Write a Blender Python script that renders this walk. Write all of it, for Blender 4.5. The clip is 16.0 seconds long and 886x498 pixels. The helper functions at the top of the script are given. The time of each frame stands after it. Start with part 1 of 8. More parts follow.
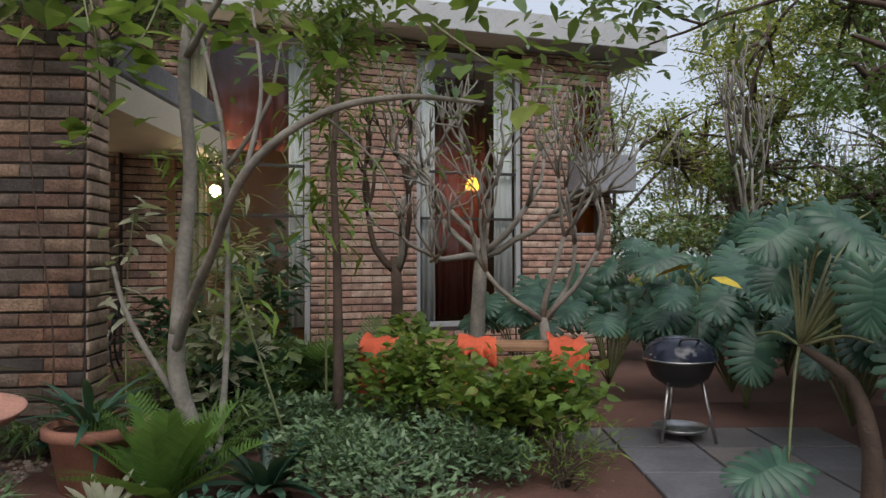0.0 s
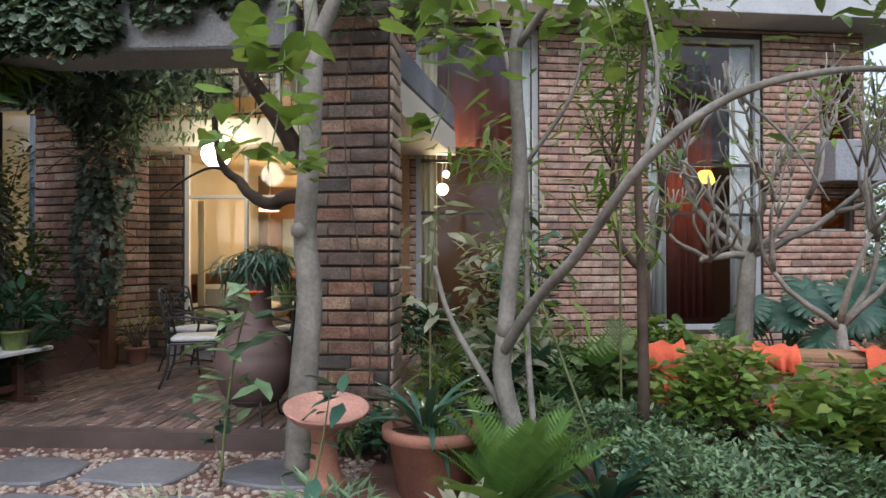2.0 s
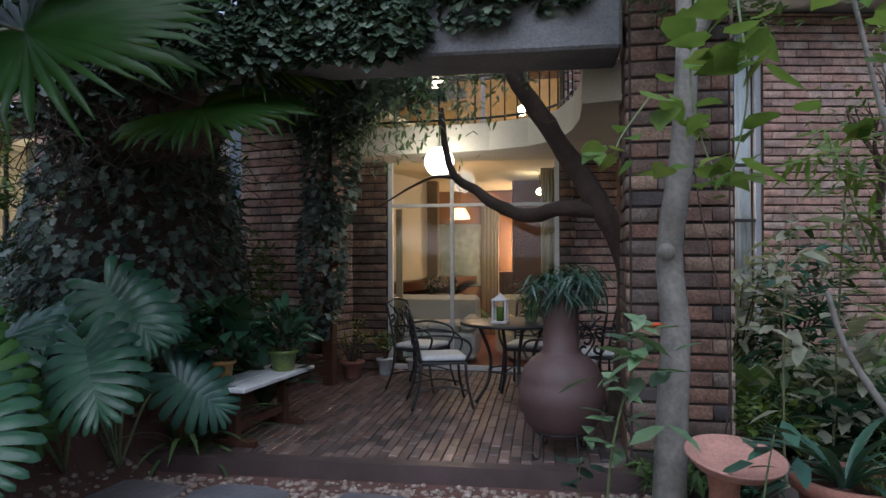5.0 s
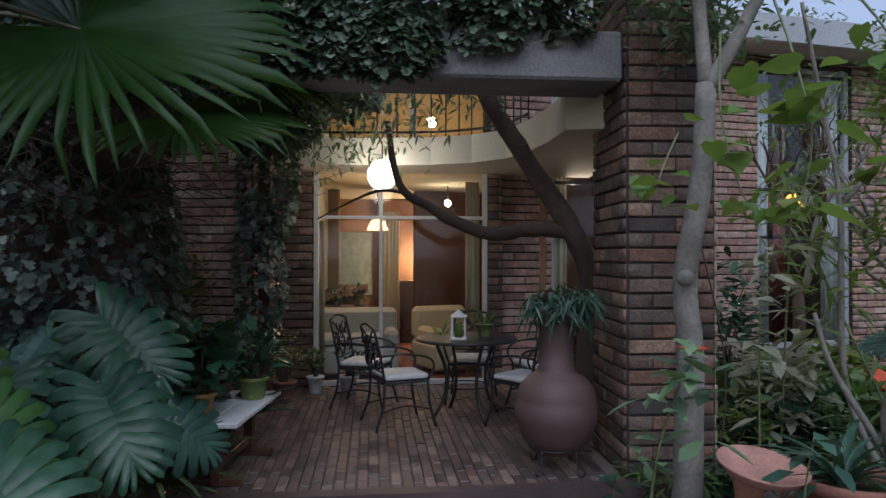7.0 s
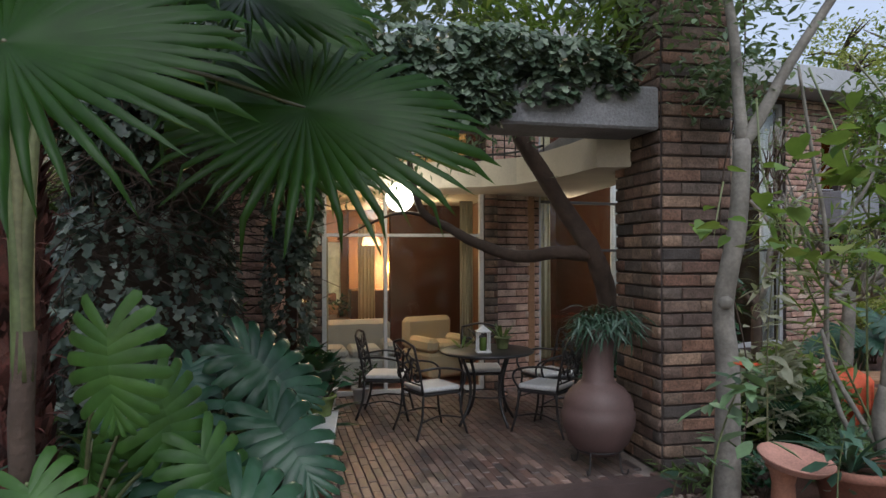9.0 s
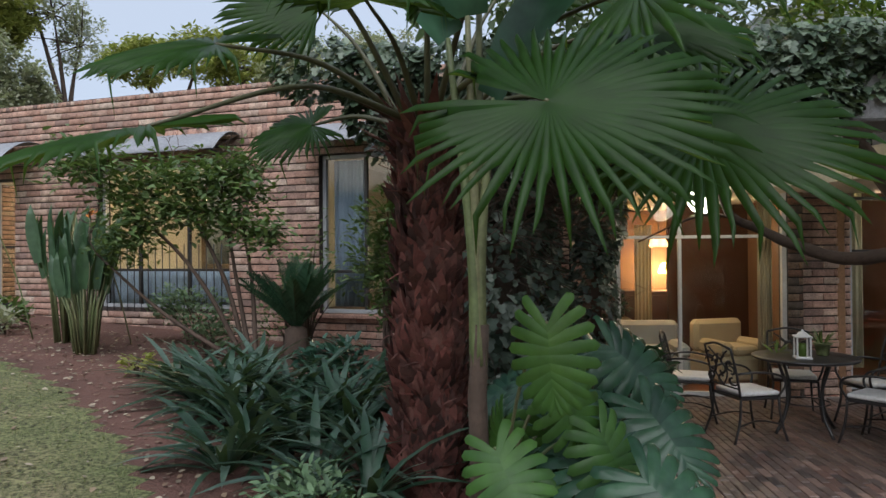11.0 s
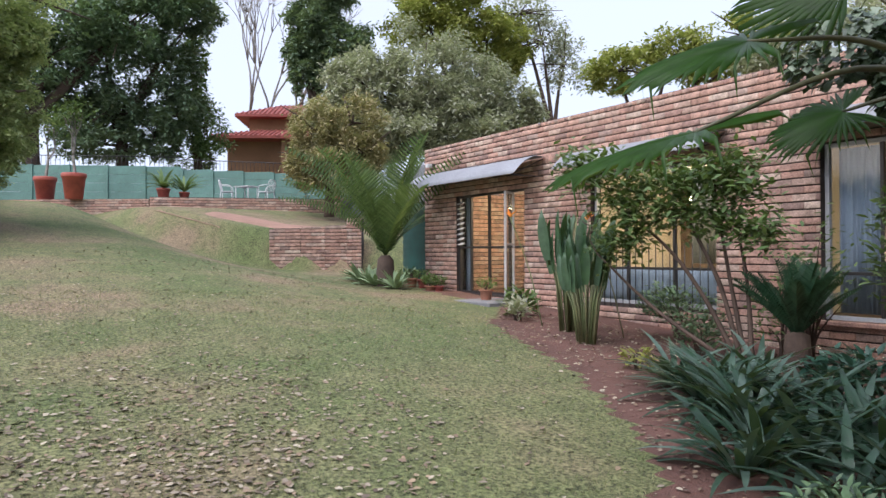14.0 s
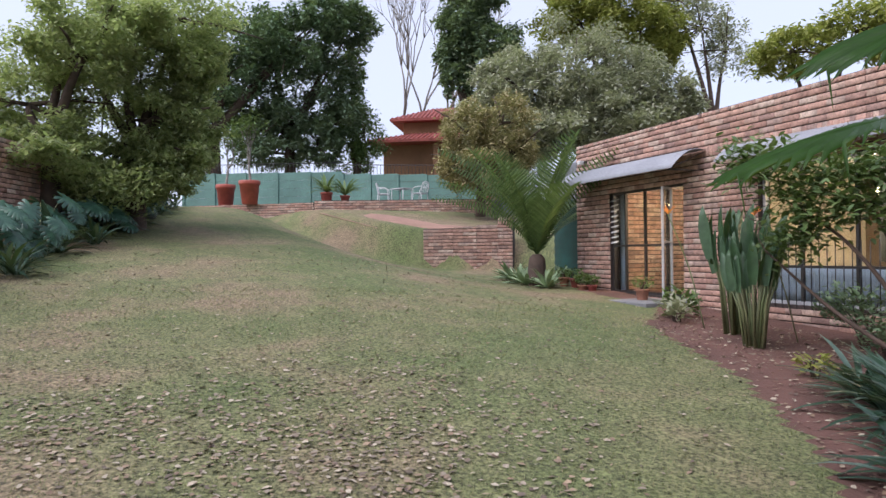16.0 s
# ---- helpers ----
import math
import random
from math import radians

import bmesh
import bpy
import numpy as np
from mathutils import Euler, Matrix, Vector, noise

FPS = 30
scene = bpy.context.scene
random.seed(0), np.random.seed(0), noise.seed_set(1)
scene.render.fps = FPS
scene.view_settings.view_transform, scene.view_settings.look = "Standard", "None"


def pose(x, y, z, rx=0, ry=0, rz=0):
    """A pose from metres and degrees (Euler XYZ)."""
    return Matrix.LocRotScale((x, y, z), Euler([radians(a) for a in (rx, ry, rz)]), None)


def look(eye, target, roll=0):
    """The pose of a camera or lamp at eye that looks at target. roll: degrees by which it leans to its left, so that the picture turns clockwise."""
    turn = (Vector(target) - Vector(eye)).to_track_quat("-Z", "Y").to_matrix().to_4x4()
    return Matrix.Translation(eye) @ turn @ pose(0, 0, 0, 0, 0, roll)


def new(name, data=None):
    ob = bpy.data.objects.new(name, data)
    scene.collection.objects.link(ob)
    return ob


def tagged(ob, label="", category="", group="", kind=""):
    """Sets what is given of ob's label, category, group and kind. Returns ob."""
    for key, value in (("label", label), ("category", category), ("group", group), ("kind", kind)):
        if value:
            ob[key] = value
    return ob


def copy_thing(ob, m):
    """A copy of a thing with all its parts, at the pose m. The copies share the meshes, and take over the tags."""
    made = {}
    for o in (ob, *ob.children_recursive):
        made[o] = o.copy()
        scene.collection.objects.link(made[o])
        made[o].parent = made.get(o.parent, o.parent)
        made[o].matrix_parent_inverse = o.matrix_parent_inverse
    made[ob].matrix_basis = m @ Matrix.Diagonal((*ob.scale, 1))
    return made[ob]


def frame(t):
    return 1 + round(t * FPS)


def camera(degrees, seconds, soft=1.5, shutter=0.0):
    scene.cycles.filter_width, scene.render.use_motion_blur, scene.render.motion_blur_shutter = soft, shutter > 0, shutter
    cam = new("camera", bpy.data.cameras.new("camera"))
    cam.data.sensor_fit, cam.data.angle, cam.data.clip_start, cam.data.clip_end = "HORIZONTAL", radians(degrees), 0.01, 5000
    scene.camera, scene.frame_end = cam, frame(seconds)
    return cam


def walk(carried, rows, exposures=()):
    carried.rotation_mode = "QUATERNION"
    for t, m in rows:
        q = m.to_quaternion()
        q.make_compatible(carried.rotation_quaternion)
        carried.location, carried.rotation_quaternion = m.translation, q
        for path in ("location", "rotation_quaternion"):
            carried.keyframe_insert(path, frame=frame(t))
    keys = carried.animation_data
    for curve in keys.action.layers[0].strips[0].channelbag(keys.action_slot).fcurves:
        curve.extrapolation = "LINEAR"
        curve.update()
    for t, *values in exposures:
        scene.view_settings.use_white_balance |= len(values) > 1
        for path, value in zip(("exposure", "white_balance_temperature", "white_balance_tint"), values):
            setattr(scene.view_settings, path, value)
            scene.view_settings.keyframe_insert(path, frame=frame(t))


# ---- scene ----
cam = camera(65.6, 16.0)
METRES, EYE, TILT, LEAN, TURN = 7.0, 1.26, 0.0, 0.0, 0.0
ROWS = [
    (0.0, 0.0, 0.0, 0.0, 0.0, 0.66, 0.12),
    (0.5, -0.037, 0.0042, -0.0013, 4.16, 0.52, 0.11),
    (1.0, -0.0838, 0.0096, 0.0027, 7.01, 0.34, 0.07),
    (1.5, -0.1263, 0.0185, 0.0033, 8.76, 0.38, 0.14),
    (2.0, -0.1751, 0.0286, 0.0012, 11.57, 0.52, 0.08),
    (2.5, -0.2218, 0.0375, 0.0065, 14.13, 0.48, 0.1),
    (3.0, -0.2663, 0.0347, 0.0094, 17.11, 0.44, 0.13),
    (3.5, -0.3126, 0.0258, 0.0187, 18.56, 0.39, 0.17),
    (4.0, -0.351, 0.0253, 0.0194, 18.5, 0.39, 0.22),
    (4.5, -0.3967, 0.0289, 0.0204, 18.26, 0.39, 0.23),
    (7.0, -0.6169, 0.0032, 0.0441, 2.63, 0.49, -0.03),
    (7.5, -0.6655, -0.0064, 0.052, -2.39, 0.38, 0.05),
    (8.0, -0.7067, -0.0248, 0.0628, -6.16, 0.27, 0.13),
    (10.5, -0.8934, -0.1227, 0.0845, 4.63, 0.21, 0.4),
    (11.0, -0.9052, -0.1318, 0.0845, 13.51, 0.27, 0.49),
    (11.5, -0.9147, -0.1386, 0.0846, 21.62, 0.31, 0.48),
    (12.0, -0.9206, -0.1439, 0.085, 28.46, 0.36, 0.41),
    (12.5, -0.9251, -0.1492, 0.0845, 34.48, 0.42, 0.34),
    (13.0, -0.9292, -0.1543, 0.0851, 40.3, 0.41, 0.28),
    (13.5, -0.9331, -0.1591, 0.0851, 45.71, 0.44, 0.22),
    (14.0, -0.9348, -0.161, 0.0857, 50.9, 0.43, 0.29),
    (14.5, -0.9345, -0.1639, 0.087, 55.38, 0.41, 0.33),
    (15.0, -0.9333, -0.1652, 0.0871, 58.9, 0.42, 0.47),
    (15.5, -0.9325, -0.1655, 0.0871, 61.6, 0.42, 0.53),
    (16.0, -0.9323, -0.1656, 0.087, 63.4, 0.42, 0.63),
]
PATH = [(t, pose(0, 0, EYE, TILT, LEAN, TURN) @ pose(METRES * x, METRES * y, METRES * z, 90 + pitch, roll, yaw)) for t, x, y, z, yaw, pitch, roll in ROWS]
walk(cam, PATH, [(0.0, 0.95, 6450, 10), (1.0, 1.15, 6250, 10), (1.5, 1.5, 6150, 11), (2.0, 1.55, 5900, 11), (3.0, 1.4, 5550, 12), (4.5, 0.92, 5250, 12), (7.0, 0.57, 5300, 12), (8.2, 0.82, 5600, 11), (10.5, 1.0, 6000, 9), (11.5, 0.98, 6000, 8), (12.5, 1.45, 6000, 12), (13.2, 1.6, 6000, 12), (14.0, 1.55, 6000, 15), (16.0, 1.4, 6000, 18)])

# ---- light ----
world = bpy.data.worlds.new("sky")
scene.world = world
world.use_nodes = True
wn = world.node_tree
bg = wn.nodes["Background"]
sky = wn.nodes.new("ShaderNodeTexSky")
sky.sky_type, sky.sun_disc = "NISHITA", False
sky.sun_elevation, sky.sun_rotation = radians(14), radians(200)
sky.dust_density, sky.air_density, sky.ozone_density = 1.6, 0.7, 1.5
cloud = wn.nodes.new("ShaderNodeMix")
cloud.data_type = "RGBA"
cloud.inputs[0].default_value = 0.75
cloud.inputs[7].default_value = (5.2, 5.5, 6.15, 1)
wn.links.new(sky.outputs[0], cloud.inputs[6])
wn.links.new(cloud.outputs[2], bg.inputs[0])
bg.inputs[1].default_value = 0.075
sun = new("sun", bpy.data.lights.new("sun", "SUN"))
sun.data.energy, sun.data.angle, sun.data.color = 1.5, radians(60), (1.0, 0.95, 0.90)
sun.matrix_world = look((0, 0, 0), (-0.15, 0.75, -1.1))


def lamp(x, y, z, watts, colour=(1.0, 0.62, 0.28), size=0.06):
    ob = new("lamp_light", bpy.data.lights.new("lamp_light", "POINT"))
    ob.data.energy, ob.data.color, ob.data.shadow_soft_size = watts, colour, size
    ob.location = (x, y, z)
    return ob


# ---- materials ----
MATS = {}


def nodes_of(name):
    m = bpy.data.materials.new(name)
    m.use_nodes = True
    MATS[name] = m
    nt = m.node_tree
    return m, nt, nt.nodes["Principled BSDF"]


def add(nt, kind, **values):
    n = nt.nodes.new(kind)
    for k, v in values.items():
        n.inputs[k.replace("_", " ")].default_value = v
    return n


def ramp(nt, src, stops):
    r = nt.nodes.new("ShaderNodeValToRGB")
    e = r.color_ramp.elements
    while len(e) < len(stops):
        e.new(0.5)
    for el, (p, c) in zip(e, stops):
        el.position, el.color = p, (*c, 1)
    nt.links.new(src, r.inputs[0])
    return r.outputs[0]


def mix(nt, fac, a, b, mode="MIX"):
    n = nt.nodes.new("ShaderNodeMix")
    n.data_type, n.blend_type = "RGBA", mode
    for s, v in ((n.inputs[0], fac), (n.inputs[6], a), (n.inputs[7], b)):
        if hasattr(v, "links"):
            nt.links.new(v, s)
        elif isinstance(v, (int, float)):
            s.default_value = v
        else:
            s.default_value = (*v, 1)
    return n.outputs[2]


def noise_out(nt, scale, detail=4.0, rough=0.55, stretch=None, kind="Object"):
    co = nt.nodes.new("ShaderNodeTexCoord")
    src = nt.nodes.new("ShaderNodeNewGeometry").outputs["Position"] if kind == "World" else co.outputs["Object"]
    if stretch:
        mp = nt.nodes.new("ShaderNodeMapping")
        mp.inputs["Scale"].default_value = stretch
        nt.links.new(src, mp.inputs[0])
        src = mp.outputs[0]
    n = add(nt, "ShaderNodeTexNoise", Scale=scale, Detail=detail, Roughness=rough)
    nt.links.new(src, n.inputs["Vector"])
    return n.outputs[0]


def chance(nt):
    """A random number for each piece, be it an object or an island."""
    a = nt.nodes.new("ShaderNodeObjectInfo").outputs["Random"]
    b = nt.nodes.new("ShaderNodeNewGeometry").outputs["Random Per Island"]
    s = nt.nodes.new("ShaderNodeMath")
    s.operation = "ADD"
    f = nt.nodes.new("ShaderNodeMath")
    f.operation = "FRACT"
    nt.links.new(a, s.inputs[0])
    nt.links.new(b, s.inputs[1])
    nt.links.new(s.outputs[0], f.inputs[0])
    return f.outputs[0]


def bump(nt, bsdf, height, strength, dist=0.01):
    b = add(nt, "ShaderNodeBump", Strength=strength, Distance=dist)
    nt.links.new(height, b.inputs["Height"])
    nt.links.new(b.outputs[0], bsdf.inputs["Normal"])


def stuff_mat(name, colours, rough=0.8, scale=6.0, fine=60.0, relief=0.3, spread=0.35, metal=0.0, world=False, dirt=(0.05, 0.04, 0.03), dirty=0.25, dist=0.004):
    """colours: the steps from piece to piece; noise at two scales and dirt on top."""
    m, nt, b = nodes_of(name)
    k = "World" if world else "Object"
    n1, n2 = noise_out(nt, scale, kind=k), noise_out(nt, fine, 6.0, kind=k)
    st = [(i / max(1, len(colours) - 1), c) for i, c in enumerate(colours)]
    base = ramp(nt, chance(nt), st) if len(colours) > 1 else mix(nt, 0.0, colours[0], colours[0])
    lum = ramp(nt, n1, [(0.3, (1 - spread,) * 3), (0.7, (1 + spread * 0.35,) * 3)])
    c = mix(nt, 1.0, base, lum, "MULTIPLY")
    spots = ramp(nt, n2, [(0.38, (1, 1, 1)), (0.6, (0, 0, 0))])
    amt = nt.nodes.new("ShaderNodeMath")
    amt.operation = "MULTIPLY"
    amt.inputs[1].default_value = dirty
    nt.links.new(spots, amt.inputs[0])
    c = mix(nt, amt.outputs[0], c, dirt)
    nt.links.new(c, b.inputs["Base Color"])
    b.inputs["Roughness"].default_value, b.inputs["Metallic"].default_value = rough, metal
    bump(nt, b, n2, relief, dist)
    return m


def leaf_mat(name, colours, rough=0.45, trans=0.25, spec=0.35):
    m, nt, b = nodes_of(name)
    st = [(i / max(1, len(colours) - 1), c) for i, c in enumerate(colours)]
    c = ramp(nt, chance(nt), st)
    n1 = noise_out(nt, 9.0, kind="World")
    c = mix(nt, 1.0, c, ramp(nt, n1, [(0.3, (0.7, 0.7, 0.7)), (0.7, (1.2, 1.2, 1.1))]), "MULTIPLY")
    nt.links.new(c, b.inputs["Base Color"])
    b.inputs["Roughness"].default_value, b.inputs["Specular IOR Level"].default_value = rough, spec
    tr = nt.nodes.new("ShaderNodeBsdfTranslucent")
    nt.links.new(mix(nt, 0.5, c, (0.25, 0.35, 0.04)), tr.inputs[0])
    ms = nt.nodes.new("ShaderNodeMixShader")
    ms.inputs[0].default_value = trans
    nt.links.new(b.outputs[0], ms.inputs[1])
    nt.links.new(tr.outputs[0], ms.inputs[2])
    nt.links.new(ms.outputs[0], nt.nodes["Material Output"].inputs[0])
    bump(nt, b, noise_out(nt, 45.0, kind="World"), 0.25, 0.004)
    return m


def glow_mat(name, colour, strength):
    m, nt, b = nodes_of(name)
    b.inputs["Base Color"].default_value = (*colour, 1)
    b.inputs["Emission Color"].default_value = (*colour, 1)
    b.inputs["Emission Strength"].default_value = strength
    return m


def glass_mat(name, tint=(0.92, 0.95, 0.95)):
    m, nt, b = nodes_of(name)
    fr = add(nt, "ShaderNodeFresnel", IOR=1.45)
    tr = nt.nodes.new("ShaderNodeBsdfTransparent")
    tr.inputs[0].default_value = (*tint, 1)
    gl = nt.nodes.new("ShaderNodeBsdfGlossy")
    gl.inputs["Roughness"].default_value = 0.02
    ms = nt.nodes.new("ShaderNodeMixShader")
    low = nt.nodes.new("ShaderNodeMath")
    low.operation = "MINIMUM"
    low.inputs[1].default_value = 0.07
    nt.links.new(fr.outputs[0], low.inputs[0])
    nt.links.new(low.outputs[0], ms.inputs[0])
    nt.links.new(tr.outputs[0], ms.inputs[1])
    nt.links.new(gl.outputs[0], ms.inputs[2])
    nt.links.new(ms.outputs[0], nt.nodes["Material Output"].inputs[0])
    return m


BRICK = stuff_mat("red_brick", [(0.48, 0.28, 0.21), (0.58, 0.36, 0.28), (0.40, 0.23, 0.18), (0.62, 0.45, 0.36), (0.52, 0.31, 0.24), (0.31, 0.20, 0.17), (0.66, 0.51, 0.41)], 0.9, 9.0, 55.0, 0.8, 0.4, world=True, dirty=0.4, dist=0.01)
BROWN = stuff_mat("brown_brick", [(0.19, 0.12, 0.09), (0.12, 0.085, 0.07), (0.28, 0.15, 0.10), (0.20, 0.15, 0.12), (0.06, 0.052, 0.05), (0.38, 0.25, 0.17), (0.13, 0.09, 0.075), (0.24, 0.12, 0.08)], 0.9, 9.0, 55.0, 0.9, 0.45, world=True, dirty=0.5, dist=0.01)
# Brown brick made paler: the light on one pillar face is in the colour.
LITBROWN = stuff_mat("pale_brown_brick", [(0.36, 0.26, 0.20), (0.42, 0.31, 0.24), (0.30, 0.21, 0.17)], 0.9, 9.0, 55.0, 0.9, 0.35, world=True, dirty=0.35, dist=0.01)
JOINT = stuff_mat("paving_joint_sand", [(0.24, 0.20, 0.18)], 0.95, 4.0, 90.0, 0.5, world=True)
MORTAR = stuff_mat("mortar", [(0.055, 0.042, 0.038)], 0.95, 4.0, 90.0, 0.5, world=True)
PAVER = stuff_mat("brick_paver", [(0.11, 0.08, 0.075), (0.16, 0.095, 0.08), (0.06, 0.05, 0.052), (0.27, 0.18, 0.15), (0.10, 0.075, 0.07), (0.19, 0.14, 0.12)], 0.38, 3.0, 60.0, 0.4, 0.35, world=True)
CONCRETE = stuff_mat("rough_concrete", [(0.24, 0.24, 0.25)], 0.9, 1.5, 45.0, 0.9, 0.4, world=True, dirt=(0.05, 0.05, 0.05), dist=0.012)
PLASTER = stuff_mat("cream_plaster", [(0.62, 0.56, 0.45)], 0.85, 2.0, 50.0, 0.15, 0.12, world=True, dirty=0.08)
SOIL = stuff_mat("soil", [(0.14, 0.066, 0.05)], 0.95, 1.2, 40.0, 0.8, 0.4, world=True, dist=0.02)
SLATE = stuff_mat("slate_slab", [(0.16, 0.16, 0.18), (0.12, 0.12, 0.13), (0.22, 0.19, 0.18)], 0.6, 3.0, 30.0, 0.4, 0.3, world=True)
PEBBLE = stuff_mat("pebbles", [(0.34, 0.25, 0.20), (0.22, 0.16, 0.13), (0.42, 0.35, 0.30), (0.28, 0.18, 0.14)], 0.8, 20.0, 80.0, 0.2)
WHITE = stuff_mat("white_paint", [(0.66, 0.66, 0.66)], 0.5, 2.0, 40.0, 0.1, 0.15, world=True, dirty=0.15)
GREYPAINT = stuff_mat("grey_paint", [(0.42, 0.43, 0.45)], 0.5, 2.0, 40.0, 0.1, 0.15, world=True, dirty=0.15)
BLACK = stuff_mat("black_iron", [(0.018, 0.018, 0.02)], 0.4, 10.0, 90.0, 0.2, 0.2)
DARKFRAME = stuff_mat("dark_frame", [(0.03, 0.028, 0.028)], 0.45, 10.0, 90.0, 0.1, 0.2)
TERRA = stuff_mat("terracotta", [(0.42, 0.19, 0.12)], 0.85, 5.0, 60.0, 0.3, 0.3)
CLAY = stuff_mat("dark_clay", [(0.11, 0.065, 0.06)], 0.6, 3.0, 50.0, 0.3, 0.35)
PALEBARK = stuff_mat("pale_bark", [(0.27, 0.25, 0.22)], 0.85, 6.0, 35.0, 0.7, 0.4, world=True, dist=0.008)
BROWNBARK = stuff_mat("brown_bark", [(0.09, 0.06, 0.045)], 0.9, 6.0, 35.0, 0.8, 0.4, world=True, dist=0.012)
PALMBARK = stuff_mat("palm_fibre", [(0.12, 0.038, 0.03), (0.19, 0.06, 0.048), (0.045, 0.018, 0.016), (0.22, 0.085, 0.065)], 0.9, 8.0, 60.0, 0.8, 0.4, dist=0.01)
STEM = stuff_mat("green_stem", [(0.14, 0.18, 0.07), (0.20, 0.20, 0.10)], 0.5, 5.0, 40.0, 0.2)
PALMSTALK = stuff_mat("palm_stalk", [(0.06, 0.065, 0.025), (0.09, 0.085, 0.035)], 0.5, 5.0, 40.0, 0.2)
ROOFTIN = stuff_mat("awning_tin", [(0.28, 0.29, 0.32)], 0.5, 2.0, 30.0, 0.1, 0.15)
REDTILE = stuff_mat("red_roof_tile", [(0.36, 0.08, 0.06), (0.30, 0.07, 0.06)], 0.7, 2.0, 20.0, 0.3)
GREENWALL = stuff_mat("green_fence_paint", [(0.12, 0.24, 0.20)], 0.7, 1.0, 20.0, 0.3, 0.25, world=True)
TAN = stuff_mat("tan_plaster", [(0.30, 0.165, 0.09)], 0.9, 1.0, 30.0, 0.2, 0.2, world=True)
ORANGECLOTH = stuff_mat("orange_cloth", [(0.72, 0.12, 0.05)], 0.8, 3.0, 60.0, 0.3, 0.2)
WOOD = stuff_mat("dark_wood", [(0.09, 0.035, 0.018)], 0.45, 5.0, 50.0, 0.2, 0.3)
DRYLEAF = stuff_mat("dry_leaf", [(0.38, 0.28, 0.18), (0.20, 0.13, 0.085), (0.50, 0.43, 0.32), (0.11, 0.075, 0.055), (0.30, 0.25, 0.18)], 0.85, 10.0, 60.0, 0.1)
REDWALL = stuff_mat("red_interior", [(0.075, 0.026, 0.012)], 0.7, 1.0, 30.0, 0.1, 0.2, world=True)
CURTAIN = stuff_mat("cream_curtain", [(0.66, 0.56, 0.38)], 0.9, 2.0, 60.0, 0.1, 0.1)
SHEER = stuff_mat("blue_grey_curtain", [(0.36, 0.42, 0.52)], 0.9, 2.0, 60.0, 0.1, 0.1)
GLASS = glass_mat("window_glass")
AMBER = glass_mat("amber_glass", (0.95, 0.55, 0.12))
GLOWWARM = glow_mat("warm_bulb", (1.0, 0.72, 0.38), 12.0)
GLOBE = glow_mat("globe_glow", (1.0, 0.90, 0.68), 5.0)

IVY = leaf_mat("ivy_leaf", [(0.04, 0.065, 0.045), (0.08, 0.12, 0.08), (0.20, 0.25, 0.19), (0.03, 0.05, 0.035), (0.13, 0.17, 0.12)], 0.35, 0.1)
OLDIVY = leaf_mat("old_ivy_leaf", [(0.04, 0.058, 0.048), (0.07, 0.10, 0.08), (0.19, 0.22, 0.19), (0.03, 0.046, 0.037)], 0.35, 0.08)
BROAD = leaf_mat("broad_leaf", [(0.026, 0.070, 0.042), (0.042, 0.10, 0.058), (0.019, 0.052, 0.032)], 0.26, 0.08)
BLUEGREEN = leaf_mat("bluegreen_leaf", [(0.024, 0.066, 0.048), (0.04, 0.095, 0.07), (0.06, 0.125, 0.085)], 0.3, 0.08)
FRESH = leaf_mat("fresh_leaf", [(0.11, 0.20, 0.04), (0.18, 0.28, 0.06), (0.08, 0.15, 0.04), (0.24, 0.28, 0.07)], 0.45, 0.4)
MID = leaf_mat("mid_leaf", [(0.08, 0.14, 0.05), (0.13, 0.20, 0.07), (0.05, 0.09, 0.04), (0.18, 0.25, 0.10)], 0.5, 0.25)
SHRUB = leaf_mat("shrub_leaf", [(0.11, 0.19, 0.10), (0.18, 0.28, 0.15), (0.05, 0.09, 0.06), (0.25, 0.34, 0.21)], 0.55, 0.2)
FAN = leaf_mat("fan_leaf", [(0.021, 0.060, 0.009), (0.015, 0.046, 0.008), (0.034, 0.080, 0.012)], 0.38, 0.3, 0.2)
STRAP = leaf_mat("strap_leaf", [(0.02, 0.05, 0.03), (0.035, 0.075, 0.05), (0.10, 0.15, 0.13)], 0.36, 0.12)
CRANE = leaf_mat("crane_leaf", [(0.035, 0.08, 0.04), (0.05, 0.10, 0.05), (0.075, 0.13, 0.08)], 0.4, 0.15)
GREYLEAF = leaf_mat("grey_leaf", [(0.38, 0.38, 0.29), (0.46, 0.46, 0.37), (0.30, 0.31, 0.23)], 0.7, 0.4)
YELLOWLEAF = leaf_mat("yellow_leaf", [(0.34, 0.34, 0.09), (0.24, 0.27, 0.07), (0.42, 0.42, 0.14)], 0.6, 0.4)
DARKTREE = leaf_mat("dark_tree_leaf", [(0.11, 0.17, 0.115), (0.18, 0.25, 0.16), (0.075, 0.12, 0.08), (0.26, 0.32, 0.23)], 0.45, 0.3)
REDFLOWER = leaf_mat("red_flower", [(0.7, 0.06, 0.03), (0.8, 0.12, 0.05)], 0.6, 0.3)
LIGHTTREE = leaf_mat("light_tree_leaf", [(0.34, 0.40, 0.19), (0.46, 0.50, 0.25), (0.24, 0.31, 0.16), (0.56, 0.58, 0.32)], 0.55, 0.55)
GRASSLEAF = leaf_mat("grass_blade", [(0.15, 0.19, 0.075), (0.22, 0.25, 0.12), (0.32, 0.27, 0.17), (0.09, 0.13, 0.05), (0.26, 0.20, 0.13)], 0.7, 0.3)


# ---- building helpers ----
rng = np.random.default_rng(7)


